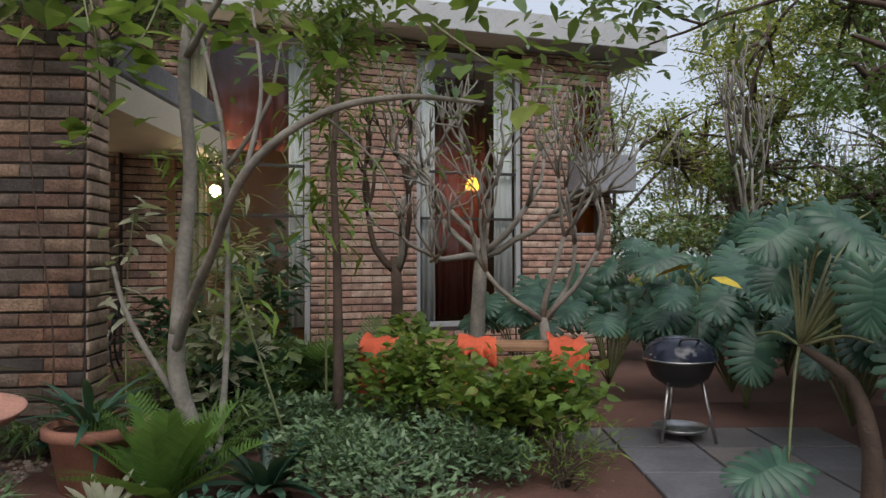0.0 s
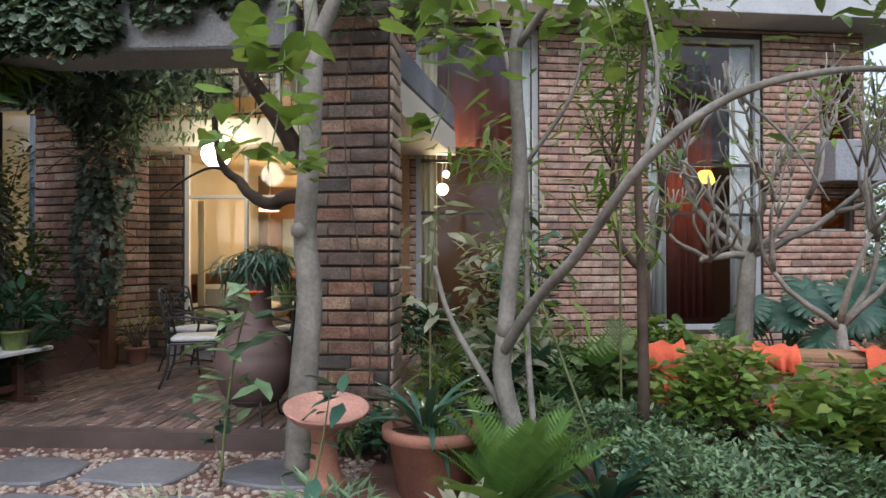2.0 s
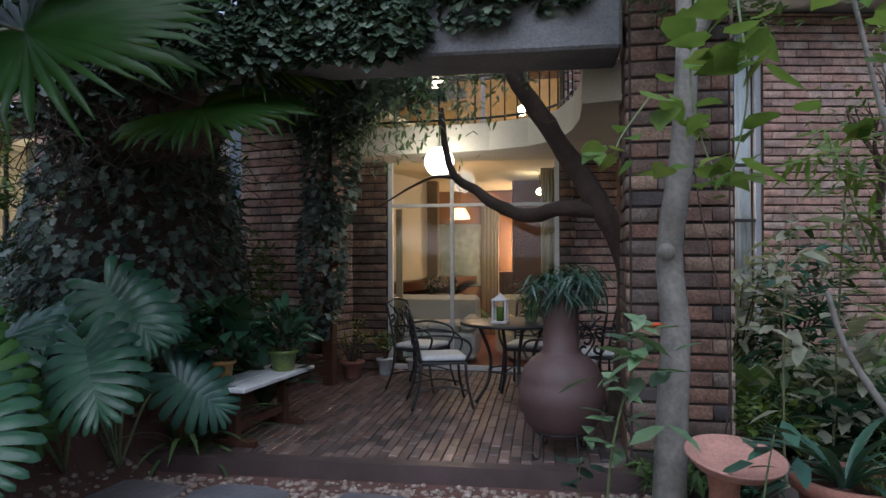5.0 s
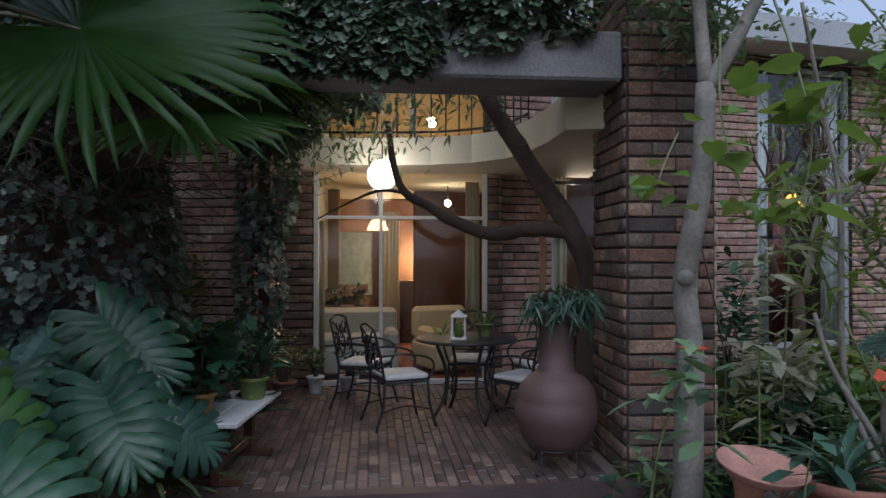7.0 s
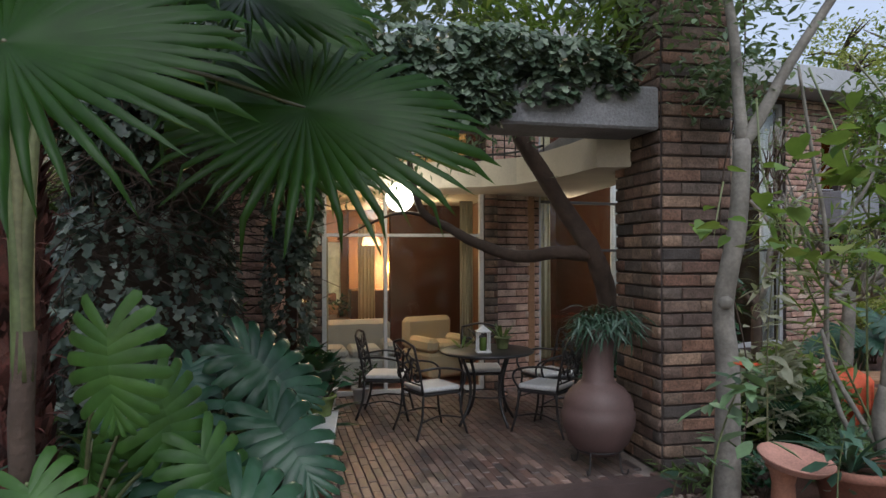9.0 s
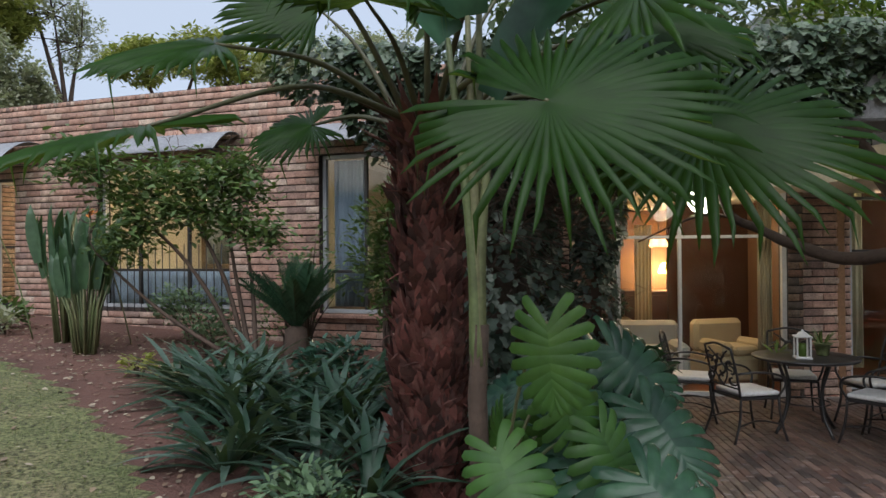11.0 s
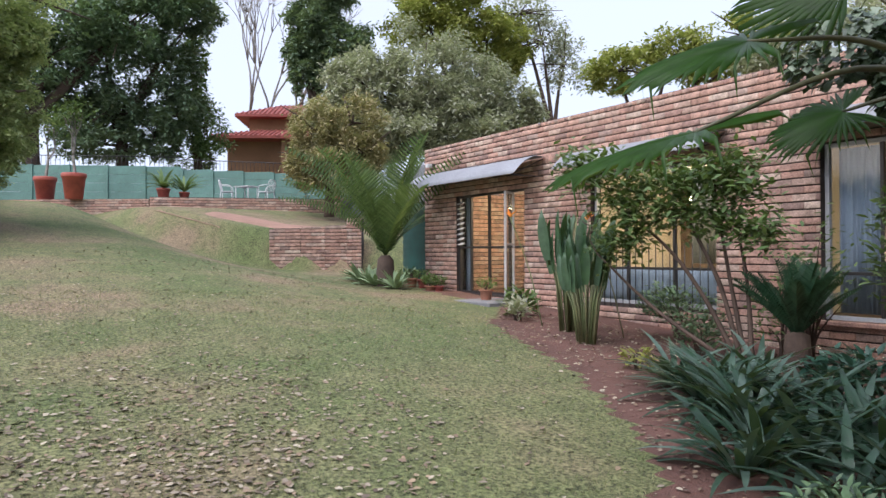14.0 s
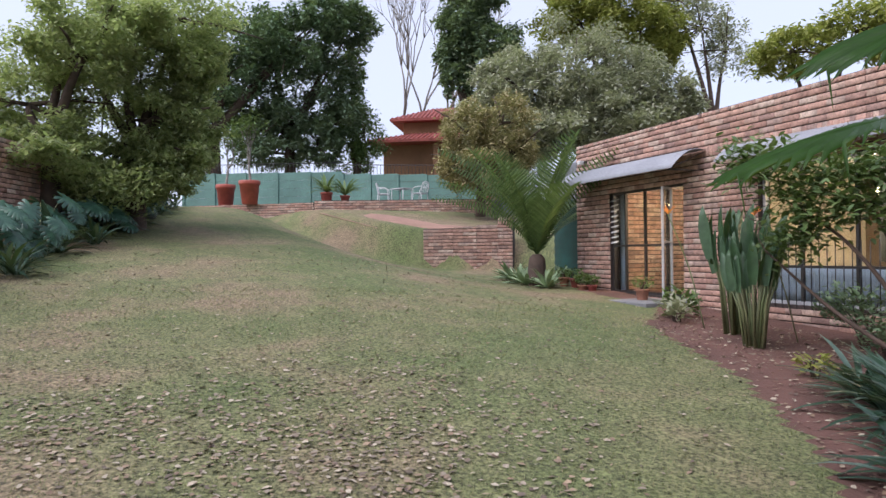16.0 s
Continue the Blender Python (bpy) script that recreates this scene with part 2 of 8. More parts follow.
def thing(name, label, category, at=(0, 0, 0), rz=0.0, group="", kind=""):
    ob = new(name)
    ob.empty_display_size = 0.1
    ob.location, ob.rotation_euler = at, (0, 0, radians(rz))
    return tagged(ob, label, category, group, kind)


def finish(name, me, mat, parent=None, label="", smooth=False):
    for m in (mat if isinstance(mat, (list, tuple)) else [mat]):
        me.materials.append(m)
    if smooth:
        me.shade_smooth()
    ob = new(name, me)
    ob.parent = parent
    return tagged(ob, label)


def part(name, bm, mat, parent=None, label="", smooth=False):
    me = bpy.data.meshes.new(name)
    bm.to_mesh(me)
    bm.free()
    return finish(name, me, mat, parent, label, smooth)


def fast(name, verts, faces, mat, parent=None, label="", smooth=False):
    """One mesh of faces that all have the same number of corners."""
    verts, faces = np.asarray(verts, np.float32), np.asarray(faces, np.int32)
    me = bpy.data.meshes.new(name)
    k = faces.shape[1]
    me.vertices.add(len(verts))
    me.vertices.foreach_set("co", verts.ravel())
    me.loops.add(faces.size)
    me.loops.foreach_set("vertex_index", faces.ravel())
    me.polygons.add(len(faces))
    me.polygons.foreach_set("loop_start", np.arange(len(faces), dtype=np.int32) * k)
    me.update(calc_edges=True)
    return finish(name, me, mat, parent, label, smooth)


def box(bm, x0, x1, y0, y1, z0, z1, m=None):
    v = [Vector((x, y, z)) for x in (x0, x1) for y in (y0, y1) for z in (z0, z1)]
    if m is not None:
        v = [m @ p for p in v]
    v = [bm.verts.new(p) for p in v]
    for f in ((0, 1, 3, 2), (4, 6, 7, 5), (0, 4, 5, 1), (2, 3, 7, 6), (0, 2, 6, 4), (1, 5, 7, 3)):
        bm.faces.new([v[i] for i in f])
    return bm


def rounded(bm, width, segments=2):
    bmesh.ops.recalc_face_normals(bm, faces=bm.faces)
    bmesh.ops.bevel(bm, geom=bm.edges[:], offset=width, segments=segments, affect="EDGES", profile=0.5)
    return bm


def boxed(name, dims, mat, parent=None, label="", bevel=0.004, m=None):
    bm = bmesh.new()
    box(bm, *dims, m=m)
    if bevel:
        rounded(bm, bevel, 1)
    else:
        bmesh.ops.recalc_face_normals(bm, faces=bm.faces)
    return part(name, bm, mat, parent, label)


def lathe(name, profile, mat, parent=None, label="", n=32, wobble=0.0, at=(0, 0, 0)):
    """profile: (radius, z) from the bottom up the outside, and down the inside."""
    a = np.arange(n) * 2 * np.pi / n
    w = 1 + wobble * np.sin(3 * a + 1) * 0.5
    verts = [(at[0] + r * c * q, at[1] + r * s * q, at[2] + z) for r, z in profile for c, s, q in zip(np.cos(a), np.sin(a), w)]
    faces = [(i * n + j, i * n + (j + 1) % n, (i + 1) * n + (j + 1) % n, (i + 1) * n + j) for i in range(len(profile) - 1) for j in range(n)]
    return fast(name, verts, faces, mat, parent, label, True)


def tube_data(points, radii, n=7, rough=0.0):
    p = np.array(points, float)
    r = np.resize(np.array(radii, float), len(p)) if np.ndim(radii) else np.full(len(p), float(radii))
    t = np.gradient(p, axis=0)
    t /= np.linalg.norm(t, axis=1)[:, None] + 1e-9
    ref = np.array((0.0, 0, 1)) if abs(t[0, 2]) < 0.85 else np.array((1.0, 0, 0))
    a = np.arange(n) * 2 * np.pi / n
    verts = []
    u = np.cross(t[0], ref)
    for i in range(len(p)):
        u = u - t[i] * (u @ t[i])
        u /= np.linalg.norm(u) + 1e-9
        v = np.cross(t[i], u)
        rr = r[i] * (1 + rough * (rng.random(n) - 0.5))
        verts.append(p[i] + rr[:, None] * (np.cos(a)[:, None] * u + np.sin(a)[:, None] * v))
    verts = np.concatenate(verts)
    faces = [(i * n + j, i * n + (j + 1) % n, (i + 1) * n + (j + 1) % n, (i + 1) * n + j) for i in range(len(p) - 1) for j in range(n)]
    for base, order in ((0, -1), ((len(p) - 1) * n, 1)):
        c = len(verts)
        verts = np.vstack([verts, p[0] if base == 0 else p[-1]])
        for j in range(n):
            e = (base + j, base + (j + 1) % n) if order == 1 else (base + (j + 1) % n, base + j)
            faces.append((*e, c, c))
    return verts, faces


def curved(points, steps=4):
    """A smooth line through the points."""
    p = [Vector(q) for q in points]
    p = [p[0] * 2 - p[1]] + p + [p[-1] * 2 - p[-2]]
    out = []
    for i in range(1, len(p) - 2):
        for k in range(steps):
            t = k / steps
            out.append(0.5 * (2 * p[i] + (p[i + 1] - p[i - 1]) * t + (2 * p[i - 1] - 5 * p[i] + 4 * p[i + 1] - p[i + 2]) * t * t + (3 * p[i] - p[i - 1] - 3 * p[i + 1] + p[i + 2]) * t ** 3))
    return [tuple(v) for v in out] + [tuple(p[-2])]


def tubes(name, lines, mat, parent=None, label="", n=7, rough=0.0):
    """lines: (points, radii) each; joined in one mesh."""
    verts, faces, k = [], [], 0
    for points, radii in lines:
        v, f = tube_data(points, radii, n, rough)
        verts.append(v)
        faces += [tuple(i + k for i in q) for q in f]
        k += len(v)
    me = bpy.data.meshes.new(name)
    me.from_pydata(np.concatenate(verts).tolist(), [], [q[:3] if q[2] == q[3] else q for q in faces])
    return finish(name, me, mat, parent, label, True)


def eulers(yaw, pitch, roll):
    """Turns of leaves that grow along +y: first roll about y, then pitch up, then yaw."""
    cy, sy, cp, sp, cr, sr = np.cos(yaw), np.sin(yaw), np.cos(pitch), np.sin(pitch), np.cos(roll), np.sin(roll)
    z, o = np.zeros_like(cy), np.ones_like(cy)
    ry = np.stack([cr, z, sr, z, o, z, -sr, z, cr], -1).reshape(-1, 3, 3)
    rx = np.stack([o, z, z, z, cp, -sp, z, sp, cp], -1).reshape(-1, 3, 3)
    rz = np.stack([cy, -sy, z, sy, cy, z, z, z, o], -1).reshape(-1, 3, 3)
    return rz @ rx @ ry


def fan_tris(outline, centre):
    """Triangles from a middle line to an outline."""
    v = [centre] + list(outline)
    return np.array(v, float), [(0, i, i + 1) for i in range(1, len(v) - 1)]


OVAL = (np.array([(0, 0, 0), (-0.2, 0.35, 0.04), (0.2, 0.35, 0.04), (0, 0.4, 0), (-0.13, 0.75, 0.0), (0.13, 0.75, 0.0), (0, 1, -0.08)]),
        [(0, 3, 1), (0, 2, 3), (1, 3, 4), (3, 2, 5), (3, 6, 4), (3, 5, 6)])
HEART = fan_tris([(0, 0, 0), (-0.24, -0.08, 0.03), (-0.42, 0.16, 0.05), (-0.36, 0.5, 0.02), (-0.16, 0.8, -0.03), (0, 1.05, -0.12), (0.16, 0.8, -0.03), (0.36, 0.5, 0.02), (0.42, 0.16, 0.05), (0.24, -0.08, 0.03), (0, 0, 0)], (0, 0.4, -0.03))
IVYLEAF = fan_tris([(0, 0, 0), (-0.3, -0.1, 0), (-0.5, 0.25, 0.05), (-0.25, 0.4, 0), (-0.35, 0.75, 0.03), (0, 1, -0.08), (0.35, 0.75, 0.03), (0.25, 0.4, 0), (0.5, 0.25, 0.05), (0.3, -0.1, 0), (0, 0, 0)], (0, 0.35, -0.04))
NARROW = (np.array([(0, 0, 0), (-0.07, 0.4, 0.02), (0.07, 0.4, 0.02), (0, 1, -0.12)]), [(0, 2, 1), (1, 2, 3)])


def strap_leaf(width=0.07, droop=0.5, steps=5, fold=0.3):
    """A long leaf that arches over; unit length along +y."""
    v, f = [], []
    for i in range(steps + 1):
        t = i / steps
        w = width * (0.55 + 1.2 * t - 1.75 * t ** 3) * (1 if i < steps else 0.05)
        z = -droop * t * t
        y = t - 0.25 * droop * t * t
        v += [(-w, y, z + fold * w), (0, y, z), (w, y, z + fold * w)]
        if i:
            a, b = 3 * (i - 1), 3 * i
            f += [(a, a + 1, b + 1), (a, b + 1, b), (a + 1, a + 2, b + 2), (a + 1, b + 2, b + 1)]
    return np.array(v), f


def split_leaf(lobes=10):
    """A broad heart shaped leaf, its rim cut into fingers; unit length along +y."""
    v, f = [], []
    mid = lambda p, q, t: tuple(p[k] + (q[k] - p[k]) * t for k in range(3))
    for side in (-1, 1):
        rays = []
        for i in range(lobes + 1):
            t = i / lobes
            ang = radians(-62 + 140 * t ** 0.9)
            reach = 0.42 + 0.08 * math.sin(math.pi * t) - 0.27 * t ** 3
            rays.append(((0.0, 0.03 + 0.78 * t), (math.cos(ang) * side, math.sin(ang)), reach))

        def at(i, q):
            (x, y), (dx, dy), r_ = rays[i]
            x, y = x + dx * r_ * q, y + dy * r_ * q
            return (x, y, 0.07 * q - 0.25 * y * y - 0.95 * x * x)

        for i in range(lobes):
            k = len(v)
            for q, gap, lift in ((0.0, 0.0, 0.0), (0.42, 0.0, -0.012), (0.72, 0.11, -0.018), (0.96, 0.20, -0.032)):
                p, r_ = at(i, q), at(i + 1, q)
                l, m, r2 = mid(p, r_, gap), mid(p, r_, 0.5), mid(r_, p, gap)
                v += [(l[0], l[1], l[2] + lift), (m[0], m[1], m[2] + 0.004), (r2[0], r2[1], r2[2] + lift)]
            p, r_ = at(i, 1.05), at(i + 1, 1.05)
            tip = mid(p, r_, 0.55)
            v.append((tip[0], tip[1], tip[2] - 0.04))
            q = []
            for s in (0, 3, 6):
                q += [(s, s + 3, s + 4), (s, s + 4, s + 1), (s + 1, s + 4, s + 5), (s + 1, s + 5, s + 2)]
            q += [(9, 12, 10), (10, 12, 11)]
            f += [tuple(k + j for j in (tri if side > 0 else tri[::-1])) for tri in q]
    return np.array(v), f


def fan_leaf(rays=40, spread=300, split=0.46):
    """A pleated palm fan, its hub in the origin; unit radius, its middle along +y; the segments are stiff and end in thin, sometimes folded tips."""
    v, f = [(0, 0, 0)], []
    r_ = random.Random(rays)
    step = radians(spread / rays)
    drop = lambda q: -0.05 * q * q - 0.12 * max(0.0, q - 0.6) ** 1.5
    for i in range(rays):
        a0 = radians(90 - spread / 2) + step * i
        am, a1 = a0 + step / 2, a0 + step
        L = (0.76 + 0.24 * math.sin(math.pi * (i + 0.5) / rays)) * r_.uniform(0.9, 1.06)
        s = split + 0.05 * math.sin(i * 2.1)
        k = len(v)
        v += [(s * math.cos(a0), s * math.sin(a0), drop(s) - 0.03), (s * math.cos(am), s * math.sin(am), drop(s) + 0.022), (s * math.cos(a1), s * math.sin(a1), drop(s) - 0.03)]
        tw, turn = r_.uniform(-0.02, 0.02), r_.uniform(-0.04, 0.04)
        for m, w, lift in ((0.66 * L, step * 0.32, 0.016), (0.86 * L, step * 0.15, 0.008)):
            c = am + turn * m
            v += [(m * math.cos(c - w), m * math.sin(c - w), drop(m) - 0.026 + tw), (m * math.cos(c), m * math.sin(c), drop(m) + lift), (m * math.cos(c + w), m * math.sin(c + w), drop(m) - 0.026 - tw)]
        fold = r_.uniform(0.08, 0.3) if r_.random() < 0.22 else r_.uniform(0, 0.05)
        e = L * (1.0 - fold * 0.4)
        v.append((e * math.cos(am + turn * 1.4), e * math.sin(am + turn * 1.4), drop(L) - 0.02 - fold))
        f += [(0, k, k + 1), (0, k + 1, k + 2)]
        for b in (k, k + 3):
            f += [(b, b + 3, b + 4), (b, b + 4, b + 1), (b + 1, b + 4, b + 5), (b + 1, b + 5, b + 2)]
        f += [(k + 6, k + 9, k + 7), (k + 7, k + 9, k + 8)]
    return np.array(v, float), f


def frond(pairs=22, length=1.0, leaf=0.24, width=0.012, droop=0.35, lift=0.35):
    """A feather leaf along +y with its leaflets in pairs."""
    v, f = [], []
    for i in range(pairs):
        t = (i + 1) / (pairs + 1)
        y, z = t, -droop * t * t + 0.0
        L = leaf * (0.35 + 1.3 * math.sin(math.pi * min(1, t * 0.92 + 0.08)) ** 0.8) * 0.75
        for side in (-1, 1):
            k = len(v)
            dx, dy = side * L * 0.86, L * (0.35 + 0.5 * t)
            v += [(0, y - width, z), (0, y + width, z), (dx * 0.55, y + dy * 0.5 + width * 1.1, z + lift * L * 0.7), (dx * 0.55, y + dy * 0.5 - width * 1.1, z + lift * L * 0.7), (dx, y + dy, z + lift * L * 0.5)]
            f += [(k, k + 3, k + 1), (k + 1, k + 3, k + 2), (k + 2, k + 3, k + 4)] if side > 0 else [(k, k + 1, k + 3), (k + 1, k + 2, k + 3), (k + 2, k + 4, k + 3)]
    for i in range(8):
        k, t0, t1 = len(v), i / 8, (i + 1) / 8
        w0, w1 = 0.012 * (1 - t0 * 0.8), 0.012 * (1 - t1 * 0.8)
        v += [(-w0, t0, -droop * t0 * t0 - 0.003), (w0, t0, -droop * t0 * t0 - 0.003), (w1, t1, -droop * t1 * t1 - 0.003), (-w1, t1, -droop * t1 * t1 - 0.003)]
        f += [(k, k + 1, k + 2), (k, k + 2, k + 3)]
    return np.array(v, float) * length, f


def leafage(name, shape, at, yaw, pitch, roll, size, mat, parent=None, label="", width=1.0):
    """Many leaves of one shape in one mesh."""
    at, yaw, pitch, roll, size = np.asarray(at, float), *(np.broadcast_to(np.asarray(q, float), (len(at),)) for q in (yaw, pitch, roll, size))
    tv, tf = shape[0] * np.array((width, 1, 1)), np.array(shape[1])
    v = np.einsum("nij,kj->nki", eulers(yaw, pitch, roll), tv) * size[:, None, None] + at[:, None, :]
    f = tf[None] + (np.arange(len(at)) * len(tv))[:, None, None]
    return fast(name, v.reshape(-1, 3), f.reshape(-1, 3), mat, parent, label)


def rand(n, a, b):
    return rng.uniform(a, b, n)


def blob_points(n, centre, radii, shell=0.55):
    d = rng.normal(size=(n, 3))
    d /= np.linalg.norm(d, axis=1)[:, None]
    r = (shell + (1 - shell) * rng.random(n)) if shell else rng.random(n) ** 0.33
    return np.array(centre) + d * r[:, None] * np.array(radii)


def smooth01(t):
    t = min(1.0, max(0.0, t))
    return t * t * (3 - 2 * t)


# ---- ground ----
def edge_y(x):
    """The patio's front edge."""
    return 4.75 + 0.15 * (x + 3.2)


def height(x, y):
    low = -0.24 + 0.13 * smooth01(-x / 3.0)
    up = smooth01((-x - 2.2) / 4.2) * (1 - smooth01((y - 1.3) / 2.2) * smooth01((x + 7.0) / 0.6))
    h = low + (0.37 - low) * up
    u = max(0.0, -6.5 - x)
    if u > 0:
        behind = (-25.0 - x) * 0.772 + (y - 7.5) * 0.636
        w = max(1 - smooth01((y - 2.5) / 5.0), smooth01(behind / (0.4 + 2.6 * max(0.0, 7.3 - y)) + 0.1))
        v = min(u, 24.0)
        h += 0.06 * v + 0.003 * v * v * w
    return h


def in_bed(x, y):
    """True on the planted strip between the lawn and the house."""
    if x > -5.6:
        return True
    return y > bed_line(x)


def bed_line(x):
    pts = [(-26, 8.6), (-15.6, 7.6), (-14.6, 6.6), (-14.0, 5.75), (-12.4, 4.9), (-11.0, 4.15), (-9.7, 3.2), (-8.95, 2.5), (-8.4, 1.6), (-7.6, 0.6), (-6.6, -0.6), (-5.6, -2.5)]
    for (a, b), (c, d) in zip(pts, pts[1:]):
        if a <= x <= c:
            return b + (d - b) * (x - a) / (c - a)
    return -3.0 if x > -5.6 else 8.6


# ---- large structure ----
def frame_at(x, y, degrees):
    """A wall's frame: along it to its +x, out of it (towards the garden) to its -y."""
    return pose(x, y, 0, 0, 0, degrees)


WING = frame_at(-19.2, 8.64, -5.0)      # its left end; s runs to the right, as far as 12.45
DOORWALL = frame_at(-6.85, 8.05, 8.0)
FACADE = frame_at(-4.12, 8.55, 18.5)
JOBS = []


def wall(name, m, length, z0, z1, holes, thick, brick, label, solid=MORTAR, course=0.1, long=0.3, soldier=(), parts=300, near=0.0):
    """A wall with openings (s0, s1, z0, z1); its bricks are laid at the end of the file."""
    bm = bmesh.new()
    cuts = sorted({0.0, length, *(h[0] for h in holes), *(h[1] for h in holes)})
    for a, b in zip(cuts, cuts[1:]):
        inside = sorted((h[2], h[3]) for h in holes if h[0] <= a + 1e-6 and h[1] >= b - 1e-6)
        z = z0
        for lo, hi in inside + [(z1, z1)]:
            if lo > z + 0.01:
                box(bm, a, b, 0.0, thick, z, lo)
            z = hi
    bmesh.ops.remove_doubles(bm, verts=bm.verts, dist=0.0005)
    ob = part(name, bm, solid, None)
    ob.matrix_world = m
    tagged(ob, label, "wall", kind="structure")
    if brick:
        JOBS.append((ob, m, length, z0, z1, holes, brick, course, long, soldier, parts, near))
    return ob


def lay(job):
    """Bricks in courses on a wall's outer face, half a brick deep, the nearest of them as parts."""
    ob, m, length, z0, z1, holes, brick, course, long, soldier, parts, near = job
    r = random.Random(len(ob.name) * 7 + int(length * 10))
    cells = []
    row, z = 0, z0
    while z < z1 - 0.03:
        tall = course
        up = next((s for s in soldier if s[0] - 0.01 <= z < s[1] - 0.02), None)
        L = long
        if up:
            tall, L = up[1] - z, 0.085
        tall = min(tall, z1 - z)
        s = -L * 0.5 * (row % 2) if not up else 0.0
        while s < length:
            a, b = max(0.0, s), min(length, s + L)
            spans = [(a, b)]
            for h0, h1, lo, hi in holes:
                if z + tall > lo + 0.03 and z < hi - 0.03:
                    spans = [q for p0, p1 in spans for q in ((p0, min(p1, h0)), (max(p0, h1), p1)) if q[1] - q[0] > 0.04]
            for p0, p1 in spans:
                if p1 - p0 > 0.04:
                    cells.append((p0, p1, z, z + tall))
            s += L
        z += tall
        row += 1
    full = [c for c in cells if abs(c[1] - c[0] - long) < 0.002 and abs(c[3] - c[2] - course) < 0.002]
    full.sort(key=lambda c: abs((c[0] + c[1]) / 2 - near) + 0.5 * abs(c[2] - z0 - 1.2))
    own = set(full[:parts])
    bm = bmesh.new()
    box(bm, -long / 2 + 0.0025, long / 2 - 0.0025, -0.02, 0.0, -course / 2 + 0.009, course / 2 - 0.009)
    bmesh.ops.recalc_face_normals(bm, faces=bm.faces)
    bmesh.ops.bevel(bm, geom=[e for e in bm.edges if all(v.co.y < -0.005 for v in e.verts)], offset=0.006, segments=1, affect="EDGES")
    base = part("brick", bm, brick, ob)
    first = True
    verts = []
    for c in cells:
        out = r.uniform(-0.006, 0.007)
        if c in own:
            o = base if first else base.copy()
            if not first:
                scene.collection.objects.link(o)
            first = False
            o.location = ((c[0] + c[1]) / 2, out, (c[2] + c[3]) / 2)
            o.rotation_euler = (r.uniform(-0.02, 0.02), r.uniform(-0.012, 0.012), r.uniform(-0.012, 0.012))
            continue
        g, h = 0.0025, 0.009
        x0, x1, y1, y0, a, b = c[0] + g, c[1] - g, 0.0, -0.02 + out, c[2] + h, c[3] - h
        k = 0.005
        verts += [(x0, y1, a), (x1, y1, a), (x1, y1, b), (x0, y1, b), (x0, y0 + k, a), (x1, y0 + k, a), (x1, y0 + k, b), (x0, y0 + k, b),
                  (x0 + k, y0, a + k), (x1 - k, y0, a + k), (x1 - k, y0, b - k), (x0 + k, y0, b - k)]
    n = len(verts) // 12
    q = np.array([(8, 9, 10, 11), (4, 5, 9, 8), (5, 6, 10, 9), (6, 7, 11, 10), (7, 4, 8, 11), (0, 1, 5, 4), (1, 2, 6, 5), (2, 3, 7, 6), (3, 0, 4, 7)])
    if n:
        f = q[None] + (np.arange(n) * 12)[:, None, None]
        rest = fast("brickwork", verts, f.reshape(-1, 4), brick, ob)
        tagged(rest, kind="stuff")


def window(name, m, s0, s1, z0, z1, frame_mat, label, posts=(), bars=(), depth=0.07, back=0.10, width=0.05, pane_mat=None, bar_mat=None, kind="structure", category="window"):
    """A framed window in an opening, with a sash bar at each of posts (s) and bars (z) and a pane in each field."""
    w = thing(name, label, category, kind=kind)
    w.matrix_world = m
    bar_mat = bar_mat or frame_mat
    bm = bmesh.new()
    for a, b, c, d in ((s0, s0 + width, z0, z1), (s1 - width, s1, z0, z1), (s0 + width, s1 - width, z0, z0 + width), (s0 + width, s1 - width, z1 - width, z1)):
        box(bm, a, b, back, back + depth, c, d)
    bmesh.ops.recalc_face_normals(bm, faces=bm.faces)
    part("window_frame", bm, frame_mat, w)
    for s in posts:
        boxed("mullion", (s - 0.022, s + 0.022, back + 0.004, back + depth - 0.01, z0 + width, z1 - width), bar_mat, w)
    for z in bars:
        boxed("transom", (s0 + width, s1 - width, back - 0.002, back + depth - 0.012, z - 0.02, z + 0.02), bar_mat, w)
    xs = [s0 + width - 0.01, *posts, s1 - width + 0.01]
    zs = [z0 + width - 0.01, *bars, z1 - width + 0.01]
    for a, b in zip(xs, xs[1:]):
        for c, d in zip(zs, zs[1:]):
            p = boxed("pane", (a, b, back + 0.03, back + 0.036, c, d), pane_mat or GLASS, w, bevel=0)
            p.visible_shadow = False
    return w


def curtain(m, s0, s1, z0, z1, y, mat, label, folds=9, amp=0.035):
    n = folds * 6
    v = []
    for i in range(n + 1):
        s = s0 + (s1 - s0) * i / n
        dy = amp * math.sin(i * 2 * math.pi / 6) + 0.012 * math.sin(i * 1.3)
        v += [(s, y + dy, z0), (s + 0.01 * math.sin(i), y + dy * 0.8, (z0 + z1) / 2), (s, y + dy * 0.5, z1)]
    f = [(3 * i + k, 3 * i + 3 + k, 3 * i + 4 + k, 3 * i + 1 + k) for i in range(n) for k in (0, 1)]
    ob = fast("curtain", v, f, mat, None, label, True)
    ob.matrix_world = m
    sol = ob.modifiers.new("thick", "SOLIDIFY")
    sol.thickness = 0.004
    return tagged(ob, category="curtain")


